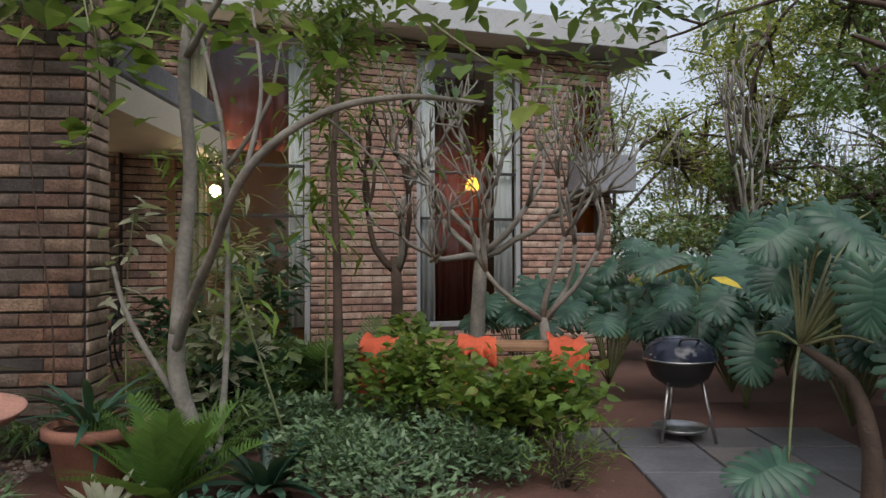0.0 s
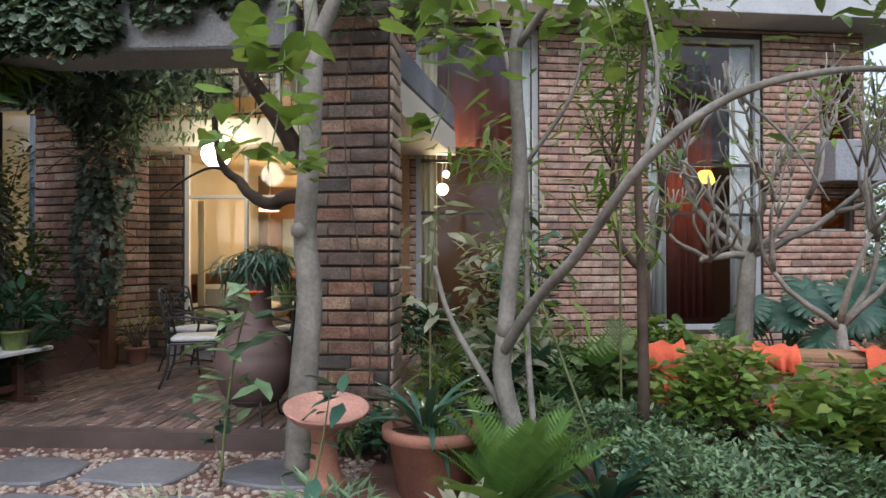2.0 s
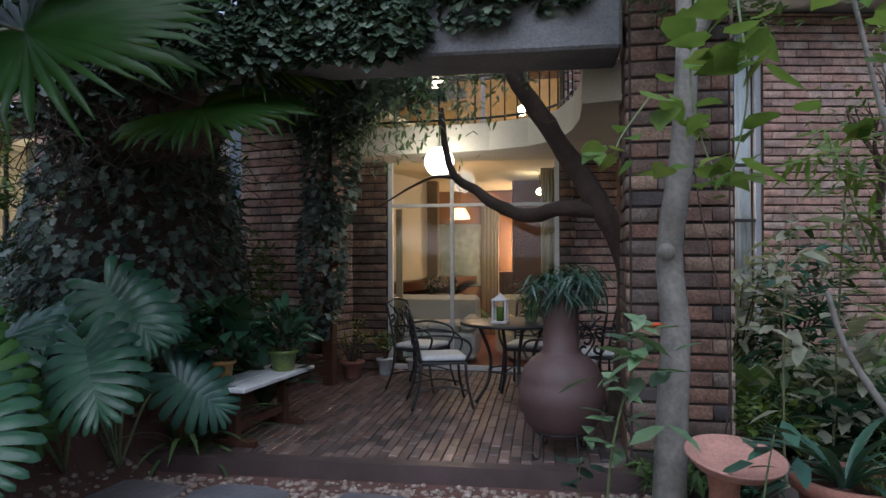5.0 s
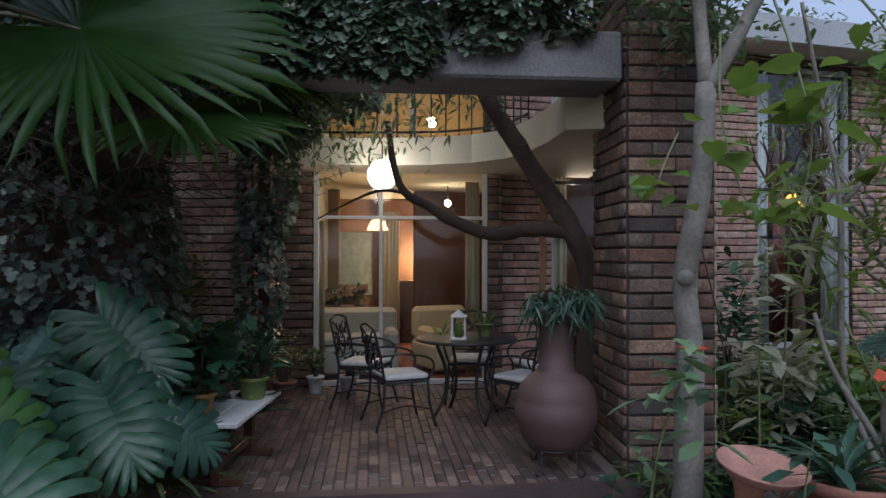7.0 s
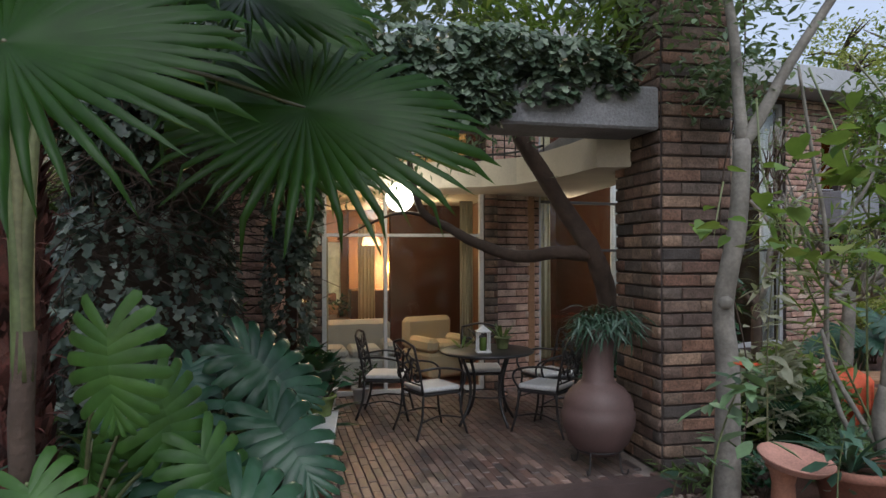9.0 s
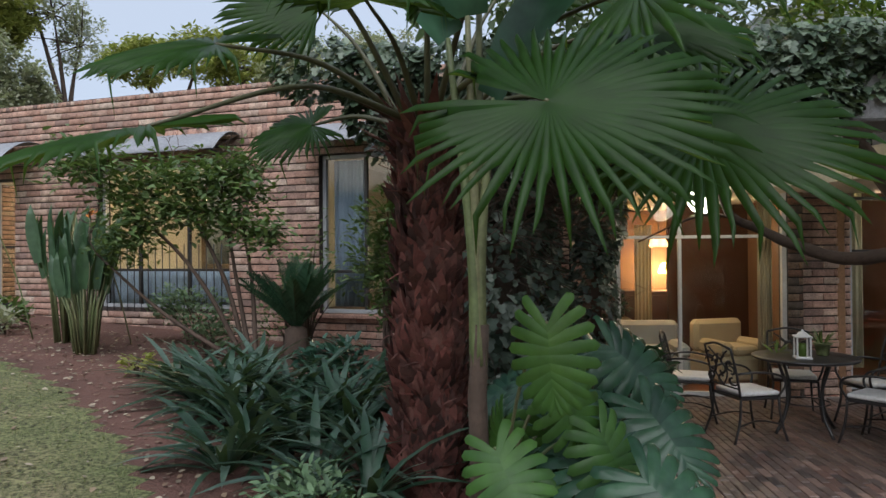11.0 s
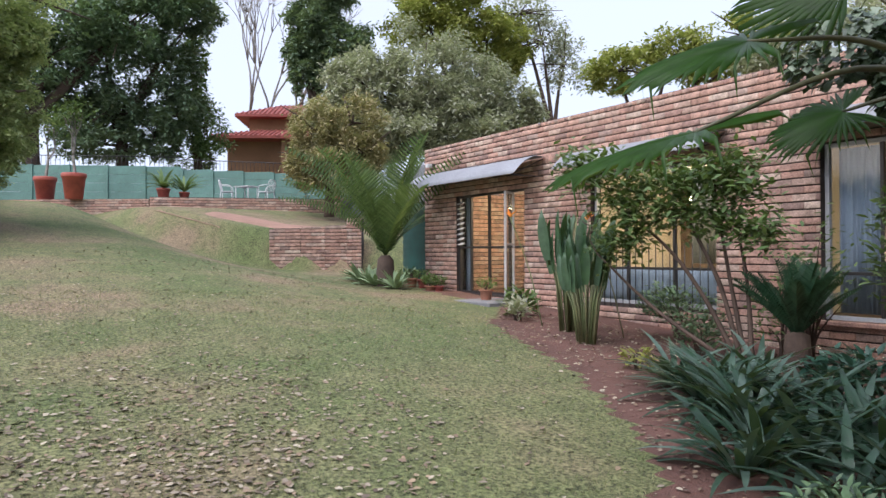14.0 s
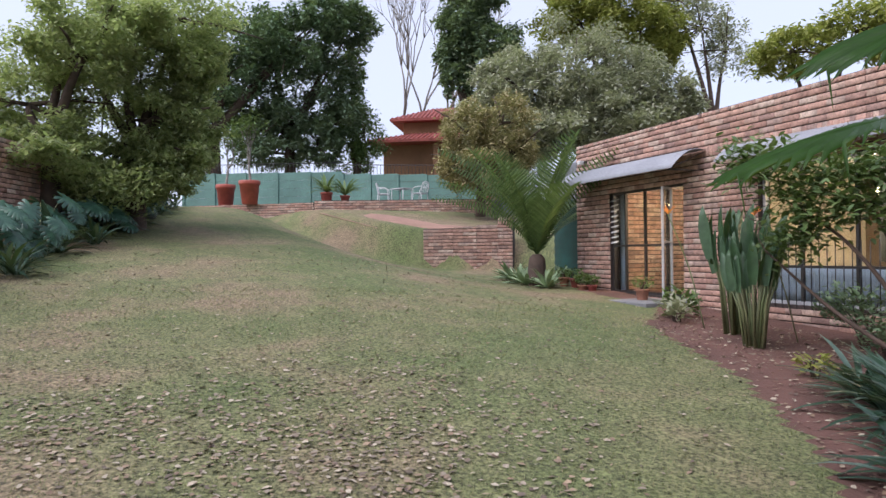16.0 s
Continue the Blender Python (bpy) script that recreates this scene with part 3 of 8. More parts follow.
# ground: one sheet out to the horizon, fine near the walk
def grid_sheet(name, xs, ys, mats, label, category, lift=0.0, pick=None, zf=None):
    v = [(x, y, (zf or height)(x, y) + lift) for y in ys for x in xs]
    nx = len(xs)
    f, idx = [], []
    for j in range(len(ys) - 1):
        for i in range(nx - 1):
            f.append((j * nx + i, j * nx + i + 1, (j + 1) * nx + i + 1, (j + 1) * nx + i))
            idx.append(pick((xs[i] + xs[i + 1]) / 2, (ys[j] + ys[j + 1]) / 2) if pick else 0)
    ob = fast(name, v, f, mats, None, label, True)
    ob.data.polygons.foreach_set("material_index", idx)
    return tagged(ob, label, category, kind="structure")


def lawn_mat():
    m, nt, b = nodes_of("lawn")
    n1 = noise_out(nt, 0.45, 4.0, kind="World")
    n2 = noise_out(nt, 30.0, 6.0, 0.7, kind="World")
    n3 = noise_out(nt, 4.0, 5.0, kind="World")
    c = ramp(nt, n1, [(0.36, (0.10, 0.13, 0.045)), (0.50, (0.15, 0.155, 0.07)), (0.64, (0.215, 0.165, 0.105))])
    c = mix(nt, 1.0, c, ramp(nt, n2, [(0.38, (0.25, 0.26, 0.23)), (0.62, (1.7, 1.65, 1.6))]), "MULTIPLY")
    c = mix(nt, 1.0, c, ramp(nt, n3, [(0.3, (0.8, 0.8, 0.8)), (0.7, (1.1, 1.1, 1.1))]), "MULTIPLY")
    nt.links.new(c, b.inputs["Base Color"])
    b.inputs["Roughness"].default_value = 0.95
    bump(nt, b, n2, 0.8, 0.02)
    return m


LAWN = lawn_mat()


def ground_pick(x, y):
    return 1 if (x < -5.6 and not in_bed(x, y)) or x < -18 or y < -2.2 else 0


def steps(stops):
    out = []
    for (a, b), (c, _) in zip(stops, stops[1:]):
        out += list(np.arange(a, c, b))
    return out + [stops[-1][0]]


XS = steps([(-600, 150), (-150, 30), (-60, 4), (-32, 0.8), (-16, 0.16), (3, 0.5), (10, 5), (40, 40), (120, 120), (600, 1)])
YS = steps([(-300, 100), (-40, 8), (-8, 1.0), (-3, 0.16), (9.0, 0.6), (15, 3), (40, 20), (140, 100), (640, 1)])
grid_sheet("ground", XS, YS, [SOIL, LAWN], "lawn and dark garden soil sloping up from the house", "ground", pick=ground_pick,
           zf=lambda x, y: height(x, y) - (0.25 if (-6.6 < x < -2.0 and 4.9 < y < 8.0) or (y > 8.8 - 0.087 * (x + 19) + 0.3 and x > -19) else 0))

# patio: bricks on a bed behind an edge of darker bricks
bm = bmesh.new()
corners = [(-3.0, 4.80), (-7.0, 4.20), (-7.3, 8.0), (-4.1, 8.62), (-2.2, 9.3), (-2.2, 4.92)]
top = [bm.verts.new((x, y, -0.022)) for x, y in corners]
low = [bm.verts.new((x, y, -0.3)) for x, y in corners]
bm.faces.new(top), bm.faces.new(low[::-1])
for i in range(len(corners)):
    j = (i + 1) % len(corners)
    bm.faces.new((top[i], low[i], low[j], top[j]))
bmesh.ops.recalc_face_normals(bm, faces=bm.faces)
PATIO = tagged(part("patio_floor", bm, JOINT, None), "patio of dark red brick pavers beside the house", "floor", kind="structure")

# the wing and its openings
W_HOLES = [(1.25, 3.5, 1.03, 3.12), (5.2, 7.6, 1.05, 3.2), (9.05, 11.25, 1.0, 3.2)]
wing = wall("wall_wing", WING, 12.45, 0.1, 4.28, W_HOLES, 0.25, BRICK, "long low wall of rough red bricks with a bricked parapet", near=10.0, soldier=((4.18, 4.28), (3.5, 3.7)))
wall("wall_wing_end", WING @ pose(-0.02, 5.0, 0, 0, 0, -90), 4.98, 0.1, 4.2, [], 0.25, BRICK, "end wall of red bricks", parts=0)
wall("wall_return", WING @ pose(12.47, 0.01, 0, 0, 0, 85), 0.9, -0.1, 4.28, [], 0.25, BRICK, "short return of brick wall by the patio", parts=60)
D_HOLES = [(0.62, 2.72, 0.0, 2.62)]
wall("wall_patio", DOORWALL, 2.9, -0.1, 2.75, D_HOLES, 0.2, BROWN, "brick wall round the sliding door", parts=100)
F_HOLES = [(0.82, 2.45, 0.05, 4.25), (3.95, 5.60, 0.25, 4.25), (6.45, 6.95, 2.85, 3.85), (6.45, 6.95, 1.6, 2.1)]
wall("wall_facade", FACADE, 7.1, -0.3, 4.35, F_HOLES, 0.22, BRICK, "red brick wall between tall windows", near=3.0)
wall("wall_facade_end", FACADE @ pose(7.12, 0.01, 0, 0, 0, 90), 5.0, -0.3, 4.35, [], 0.22, BRICK, "end wall of red bricks", parts=0)
PILLAR = pose(-3.23, 4.96, 0, 0, 0, 5.6)
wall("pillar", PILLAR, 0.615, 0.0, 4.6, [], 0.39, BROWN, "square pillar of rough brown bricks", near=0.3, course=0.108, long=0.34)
wall("pillar_back", PILLAR @ pose(0, 0.392, 0), 0.27, 0.0, 4.6, [], 0.41, None, "back part of the brown brick pillar")
# This face takes the paler bricks, with the light painted in.
wall("pillar_side", PILLAR @ pose(0.627, 0.0, 0, 0, 0, 90), 0.39, 0.0, 4.6, [], 0.01, LITBROWN, "side face of the brown brick pillar, its bricks coloured paler as if lit", parts=120, course=0.108, long=0.39)
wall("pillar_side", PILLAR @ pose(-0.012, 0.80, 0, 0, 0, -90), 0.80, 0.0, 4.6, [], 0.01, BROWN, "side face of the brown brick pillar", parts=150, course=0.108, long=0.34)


def slab(name, dims, mat, label, category, m=None, bevel=0.01):
    return tagged(boxed(name, dims, mat, None, label, bevel, m), label, category, kind="structure")


# roofs and ceilings
slab("roof_facade", (-0.5, 7.75, -0.62, 6.0, 4.36, 4.72), GREYPAINT, "flat roof with a wide grey fascia", "roof", FACADE)
slab("roof_wing", (0.1, 12.9, 0.26, 6.5, 4.0, 4.12), CONCRETE, "flat roof behind the parapet", "roof", WING)
slab("wall_back", (-19.5, -8.6, 14.6, 14.8, -0.2, 4.2), PLASTER, "plain wall at the back of the house", "wall")
slab("wall_back", (-4.3, 1.2, 14.6, 14.8, -0.2, 4.2), PLASTER, "plain wall at the back of the house", "wall")
slab("floor_inside", (0.0, 12.4, 0.26, 6.0, 0.85, 1.0), WOOD, "floor inside the wing", "floor", WING)
slab("ceiling_inside", (0.0, 12.4, 0.26, 6.0, 3.35, 3.45), PLASTER, "ceiling inside the wing", "ceiling", WING)
slab("wall_inside_wing", (4.3, 12.4, 3.6, 3.7, 1.0, 3.35), stuff_mat("yellow_plaster", [(0.20, 0.14, 0.09)], 0.9, 2.0, 40.0, 0.2, 0.2, world=True), "yellow brown wall inside the wing", "wall", WING)
wall("wall_inside_brick", WING @ pose(0.26, 0.3, 0, 0, 0, 90), 2.98, 1.0, 3.35, [], 0.02, BRICK, "brick side wall of the garden room", parts=120)
wall("wall_inside_brick", WING @ pose(0.13, 3.3, 0), 4.05, 1.0, 3.35, [], 0.2, BRICK, "brick wall at the back of the garden room", parts=60)
for s in (4.2, 8.4, 12.1):
    slab("partition", (s, s + 0.12, 0.26, 3.6, 1.0, 3.35), PLASTER, "partition wall inside the wing", "wall", WING)
slab("partition", (0.0, 0.12, 0.26, 3.6, 1.0, 3.35), PLASTER, "partition wall inside the wing", "wall", WING)
# living room behind the sliding door
RM = DOORWALL
slab("floor_living", (-0.6, 3.4, 0.21, 6.0, -0.12, 0.0), stuff_mat("red_floor_tile", [(0.30, 0.09, 0.04)], 0.3, 2.0, 30.0, 0.1, world=True), "red tiled floor of the living room", "floor", RM)
slab("ceiling_living", (-0.6, 3.4, 0.21, 5.9, 2.64, 2.72), CURTAIN, "cream ceiling of the living room", "ceiling", RM)
wall("wall_living", RM @ pose(-0.6, 5.0, 0), 4.0, 0.0, 2.64, [(1.05, 1.85, 0.85, 1.95)], 0.12, None, "brown wall with a window at the back of the living room", solid=TAN)
window("window_9", RM @ pose(-0.6, 5.0, 0), 1.05, 1.85, 0.85, 1.95, WHITE, "window with daylight at the back of the living room", posts=(1.45,), depth=0.05, back=0.03)
slab("wall_living", (-0.7, -0.6, 0.21, 5.9, 0.0, 2.64), TAN, "cream side wall of the living room", "wall", RM)
slab("wall_living", (3.4, 3.5, 0.21, 5.9, 0.0, 2.64), TAN, "brown side wall of the living room", "wall", RM)
# upper room behind the balcony
slab("floor_upper", (-0.6, 3.0, 0.1, 5.9, 2.76, 2.86), PLASTER, "floor of the upper room", "floor", RM)
slab("wall_upper", (-0.6, 3.3, 3.0, 3.1, 2.86, 4.3), stuff_mat("amber_plaster", [(0.60, 0.38, 0.16)], 0.9, 2.0, 40.0, 0.2, 0.2, world=True), "warm wall of the upper room", "wall", RM)
slab("ceiling_upper", (-0.8, 3.6, -0.3, 5.9, 4.36, 4.5), PLASTER, "ceiling of the upper room", "ceiling", RM)
window("window_4", RM, -0.4, 2.9, 2.86, 4.36, WHITE, "wide upper window above the balcony", posts=(0.7, 1.8), depth=0.06, back=0.12)
# tall room behind the facade
slab("floor_hall", (-0.2, 7.0, 0.23, 5.0, -0.3, -0.05), WOOD, "floor of the tall room", "floor", FACADE)
slab("wall_hall", (-0.2, 7.0, 3.2, 3.3, -0.05, 4.36), REDWALL, "dark red wall at the back of the tall room", "wall", FACADE)
slab("partition", (3.2, 3.3, 0.23, 3.2, -0.05, 4.36), REDWALL, "dark red partition in the tall room", "wall", FACADE)

slab("ceiling_hall", (-0.2, 7.0, 0.23, 3.2, 4.27, 4.34), WOOD, "dark ceiling of the tall room", "ceiling", FACADE)
# front beam of the patio with its side beam, and the curved balcony
BEAM = pose(-3.15, 4.90, 0, 0, 0, 8)
slab("patio_beam", (-4.9, -0.13, 0.0, 0.55, 2.79, 3.14), CONCRETE, "thick rough concrete beam over the patio's front", "beam", BEAM, 0.02)
slab("side_beam", (-3.35, -2.85, 5.98, 8.9, 2.88, 3.2), CONCRETE, "concrete beam from the pillar to the house", "beam", None, 0.02)
bm = bmesh.new()
arc = [(-7.0, 7.4), (-6.2, 7.5), (-5.4, 7.55), (-4.8, 7.55), (-4.35, 7.4), (-4.0, 7.1), (-3.8, 6.6), (-3.68, 6.1), (-3.6, 5.5), (-3.3, 5.45), (-3.3, 5.98), (-2.85, 5.98), (-2.85, 8.95), (-4.2, 8.5), (-7.0, 8.1)]
t_, l_ = [bm.verts.new((x, y, 2.86)) for x, y in arc], [bm.verts.new((x, y, 2.56)) for x, y in arc]
bm.faces.new(t_), bm.faces.new(l_[::-1])
for i in range(len(arc)):
    j = (i + 1) % len(arc)
    bm.faces.new((t_[i], l_[i], l_[j], t_[j]))
bmesh.ops.recalc_face_normals(bm, faces=bm.faces)
tagged(part("balcony_slab", bm, PLASTER), "curved cream balcony slab over the patio door", "balcony", kind="structure")
rail = thing("balcony_railing", "black iron railing on the curved balcony edge", "railing")
line = curved([(x, y + 0.06, 3.40) for x, y in arc[:7]], 6)
tubes("rail", [(line, 0.018)], BLACK, rail)
tubes("rail", [([(x, y, 2.93) for x, y, _ in line], 0.014)], BLACK, rail)
for k in range(0, len(line), 2):
    x, y, _ = line[k]
    tubes("baluster", [([(x, y, 2.86), (x, y, 3.2), (x, y, 3.40)], 0.009)], BLACK, rail, n=5)

# windows
window("window_1", WING, 9.05, 11.25, 1.03, 3.2, GREYPAINT, "steel garden window with a low dark bar and half drawn curtains", posts=(9.7, 10.5), bars=(1.6,), bar_mat=DARKFRAME)
window("window_2", WING, 5.2, 7.6, 1.05, 3.2, GREYPAINT, "kitchen window with a low dark bar", posts=(5.9, 6.8), bars=(1.62,), bar_mat=DARKFRAME)
curtain(WING, 9.12, 9.62, 1.1, 3.15, 0.32, SHEER, "blue grey curtain drawn to the side of the garden window")
curtain(WING, 10.8, 11.2, 1.1, 3.15, 0.32, SHEER, "blue grey curtain drawn to the side of the garden window")
curtain(WING, 5.1, 7.5, 1.08, 1.62, 0.30, SHEER, "low net curtain in the kitchen window", folds=24, amp=0.02)
curtain(WING, 6.95, 7.5, 1.7, 3.15, 0.34, CURTAIN, "pale curtain in the kitchen window")
window("window_3", FACADE, 0.82, 2.45, 0.05, 4.25, GREYPAINT, "tall window with pale side posts and two dark bars", bars=(1.82, 2.5), width=0.07, back=0.06, bar_mat=DARKFRAME)
window("window_5", FACADE, 3.95, 5.60, 0.25, 4.25, GREYPAINT, "tall window with pale side posts and two dark bars", bars=(1.82, 2.5), width=0.07, back=0.06, bar_mat=DARKFRAME)
DARKRED = stuff_mat("dark_red_cloth", [(0.17, 0.03, 0.022)], 0.9, 2.0, 60.0, 0.1, 0.15)
curtain(FACADE, 4.05, 5.5, 0.3, 4.2, 1.2, DARKRED, "dark red curtain drawn behind the tall window", folds=11, amp=0.03)
curtain(FACADE, 1.15, 2.2, 2.75, 4.2, 0.45, DARKRED, "dark red blind hanging in the top of the tall window", folds=6, amp=0.02)
for a, b in ((0.90, 1.12), (2.18, 2.38), (4.03, 4.28), (5.22, 5.52)):
    curtain(FACADE, a, b, 0.3, 4.2, 0.18, WHITE if a > 1.0 else CURTAIN, "narrow pale curtain at the side of the tall window", folds=3, amp=0.03)
window("window_6", FACADE, 6.45, 6.95, 2.85, 3.85, GREYPAINT, "small window with amber glass", width=0.03, pane_mat=AMBER)
window("window_7", FACADE, 6.45, 6.95, 1.6, 2.1, GREYPAINT, "small low window with amber glass", width=0.03, pane_mat=AMBER)
slab("window_hood", (6.35, 7.3, -0.45, -0.02, 2.25, 2.80), ROOFTIN, "lilac grey box hood between two small windows", "hood", FACADE)
window("sliding_door", DOORWALL, 0.62, 2.72, 0.0, 2.62, WHITE, "white framed sliding glass door under a transom light", posts=(1.42,), bars=(2.02,), width=0.055, back=0.04, category="door")
window("glass_door", WING, 1.25, 3.5, 1.03, 3.12, DARKFRAME, "dark framed garden door beside louvred side lights", posts=(1.68, 2.3, 2.95), bars=(2.0,), back=0.06, category="door")
window("window_8", WING @ pose(0, 0.5, 0), -0.75, -0.12, 1.3, 3.1, SHEER, "narrow blue framed window past the corner", bars=(1.9,), width=0.06)
slab("wall_corner", (-0.8, 0.0, 0.75, 0.95, 0.4, 3.6), PLASTER, "pale set back wall past the corner", "wall", WING)
slab("fascia_corner", (-1.0, -0.06, 0.02, 0.14, 3.12, 3.95), ROOFTIN, "grey blue panel at the corner of the wing", "panel", WING)
slab("threshold", (0.6, 3.8, -1.1, -0.02, 0.85, 0.98), CONCRETE, "pale concrete landing at the garden door", "step", WING)
slab("sill", (8.95, 11.3, -0.10, -0.014, 0.97, 1.03), BRICK, "brick sill under the garden window", "sill", WING)


def awning(m, s0, s1, z, deep, drop):
    a = thing("awning", "curved grey tin awning on thin iron brackets", "awning")
    a.matrix_world = m
    prof = [(-0.03 - deep * t, z - drop * t * t + 0.05 * math.sin(t * 3.1)) for t in np.linspace(0, 1, 9)]
    n = int((s1 - s0) / 0.038)
    v = [(s0 + (s1 - s0) * i / n, y, zz + 0.008 * (i % 2)) for i in range(n + 1) for y, zz in prof]
    f = [(i * 9 + k, (i + 1) * 9 + k, (i + 1) * 9 + k + 1, i * 9 + k + 1) for i in range(n) for k in range(8)]
    ob = fast("roof_sheet", v, f, ROOFTIN, a)
    ob.modifiers.new("thick", "SOLIDIFY").thickness = 0.006
    for s in (s0 + 0.06, s1 - 0.06):
        tubes("bracket", [([(s, -0.02, z - 0.02), (s, -0.03 - deep, z - drop - 0.01)], 0.009), ([(s, -0.02, z - drop), (s, -deep * 0.5, z - drop - 0.01), (s, -deep, z - drop - 0.01)], 0.009)], BLACK, a, n=5)
    return a


awning(WING, 0.3, 4.1, 3.62, 0.75, 0.34)
awning(WING, 8.9, 11.5, 3.55, 0.6, 0.28)
awning(WING, 4.9, 7.8, 3.55, 0.6, 0.28)

tl = thing("tube_lamp", "lit fluorescent tube under the garden room's ceiling", "lamp")
tl.matrix_world = WING @ pose(2.5, 2.1, 2.88)
boxed("housing", (-0.65, 0.65, -0.04, 0.04, 0.03, 0.08), WHITE, tl)
tubes("tube", [([(-0.6, 0, 0), (0.6, 0, 0)], 0.018)], GLOWWARM, tl, n=8)
def shade_lamp(m, s, d, z, r, h, top, watts, name, label, colour):
    """A lit lamp with a cloth shade; top: what it hangs from, or 0 where it stands."""
    g = thing(name, label, "lamp")
    g.matrix_world = m @ pose(s, d, z)
    sh = lathe("shade", [(r, 0), (r * 0.97, h * 0.25), (r * 0.7, h * 0.8), (r * 0.45, h), (r * 0.43, h), (r * 0.68, h * 0.8), (r * 0.95, h * 0.25), (r * 0.98, 0)], colour, g, n=28)
    sh.visible_shadow = False
    a = np.linspace(-math.pi / 2, math.pi / 2, 8)
    bulb = lathe("bulb", [(max(0.001, 0.035 * math.cos(q)), h * 0.35 + 0.035 * math.sin(q)) for q in a], GLOWWARM, g, n=12)
    bulb.visible_shadow = False
    tubes("rod", [([(0, 0, h * 0.5), (0, 0, (h + top) / 2), (0, 0, top)] if top > 0 else [(0, 0, h * 0.3), (0, 0, -0.15), (0, 0, -0.3)], 0.008)], BLACK, g, n=5)
    x, y, zz = m @ Vector((s, d, z + h * 0.35))
    lamp(x, y, zz, watts)


WARMSHADE, PINKSHADE = leaf_mat("lit_cream_shade", [(0.8, 0.5, 0.2), (0.85, 0.55, 0.22)], 0.9, 0.7), leaf_mat("lit_pink_shade", [(0.7, 0.35, 0.55), (0.75, 0.4, 0.6)], 0.9, 0.7)
shade_lamp(DOORWALL, 1.38, 1.1, 1.9, 0.14, 0.15, 0.74, 14, "pendant_lamp", "pink glass pendant lamp over the inner table", PINKSHADE)
shade_lamp(DOORWALL, 2.2, 4.35, 1.42, 0.15, 0.2, 0, 80, "table_lamp", "lit table lamp with an orange shade on the sideboard", WARMSHADE)
shade_lamp(FACADE, 5.02, 0.5, 2.3, 0.14, 0.18, 2.0, 7, "pendant_lamp", "orange shaded pendant lamp in the tall room", WARMSHADE)
shade_lamp(WING, 6.9, 1.6, 2.75, 0.17, 0.16, 0.6, 6, "pendant_lamp", "orange shaded pendant lamp in the kitchen", WARMSHADE)
# lamps that are lit
def globe_lamp(x, y, z, r, top, watts, name="globe_lamp", label="white glass globe lamp on a thin rod", mat=None):
    g = thing(name, label, "lamp", (x, y, z))
    a = np.linspace(-math.pi / 2, math.pi / 2, 14)
    lathe("globe", [(max(0.001, r * math.cos(q)), r * math.sin(q)) for q in a], mat or GLOBE, g, n=24)
    tubes("rod", [([(0, 0, r), (0, 0, (top - z) * 0.5 + r * 0.5), (0, 0, top - z)], 0.008)], BLACK, g, n=5)
    ob = lamp(x, y, z, watts, (1.0, 0.78, 0.48), 0.1)
    g.children[0].visible_shadow = False
    return g


globe_lamp(-5.30, 7.3, 2.42, 0.16, 2.75, 3.2)
P = lambda m, s, d, z: tuple(m @ Vector((s, d, z)))
for m, s, d, z, watts, r in ((FACADE, 1.22, 0.5, 2.17, 34, 0.08), (FACADE, 1.35, 1.1, 2.45, 14, 0.05), (FACADE, 5.0, 1.6, 2.3, 14, 0.06), (WING, 2.2, 1.6, 2.95, 70, 0.05), (WING, 6.2, 1.4, 2.75, 20, 0.07), (WING, 5.5, 2.6, 2.0, 6, 0.09), (WING, 10.0, 1.6, 1.9, 8, 0.08), (DOORWALL, 2.45, 2.2, 2.36, 8, 0.05), (DOORWALL, 1.0, 1.6, 3.9, 5, 0.10), (DOORWALL, 2.2, 2.2, 3.6, 5, 0.08)):
    x, y, zz = P(m, s, d, z)
    top = {FACADE.translation.x: 4.36, WING.translation.x: 3.35}.get(m.translation.x, 2.64 if z < 2.7 else 4.36)
    globe_lamp(x, y, zz, r, top, watts, "pendant_lamp", "lit warm lamp hanging in the room", GLOWWARM)


# ---- plants ----
def stalk_line(a, b, arch=0.12, n=6):
    a, b = Vector(a), Vector(b)
    mid = a.lerp(b, 0.5) + Vector((0, 0, arch * (b - a).length))
    return curved([tuple(a), tuple(mid), tuple(b)], n)


def aimed(name, shape, at, mid, normal, size, mat, parent, label=""):
    """One leaf with its middle line along mid and its face along normal."""
    y = Vector(mid).normalized()
    z = Vector(normal)
    z = (z - y * z.dot(y)).normalized()
    x = y.cross(z)
    r = np.array([[x.x, y.x, z.x], [x.y, y.y, z.y], [x.z, y.z, z.z]])
    v = shape[0] @ r.T * size + np.array(at)
    return fast(name, v, shape[1], mat, parent, label)


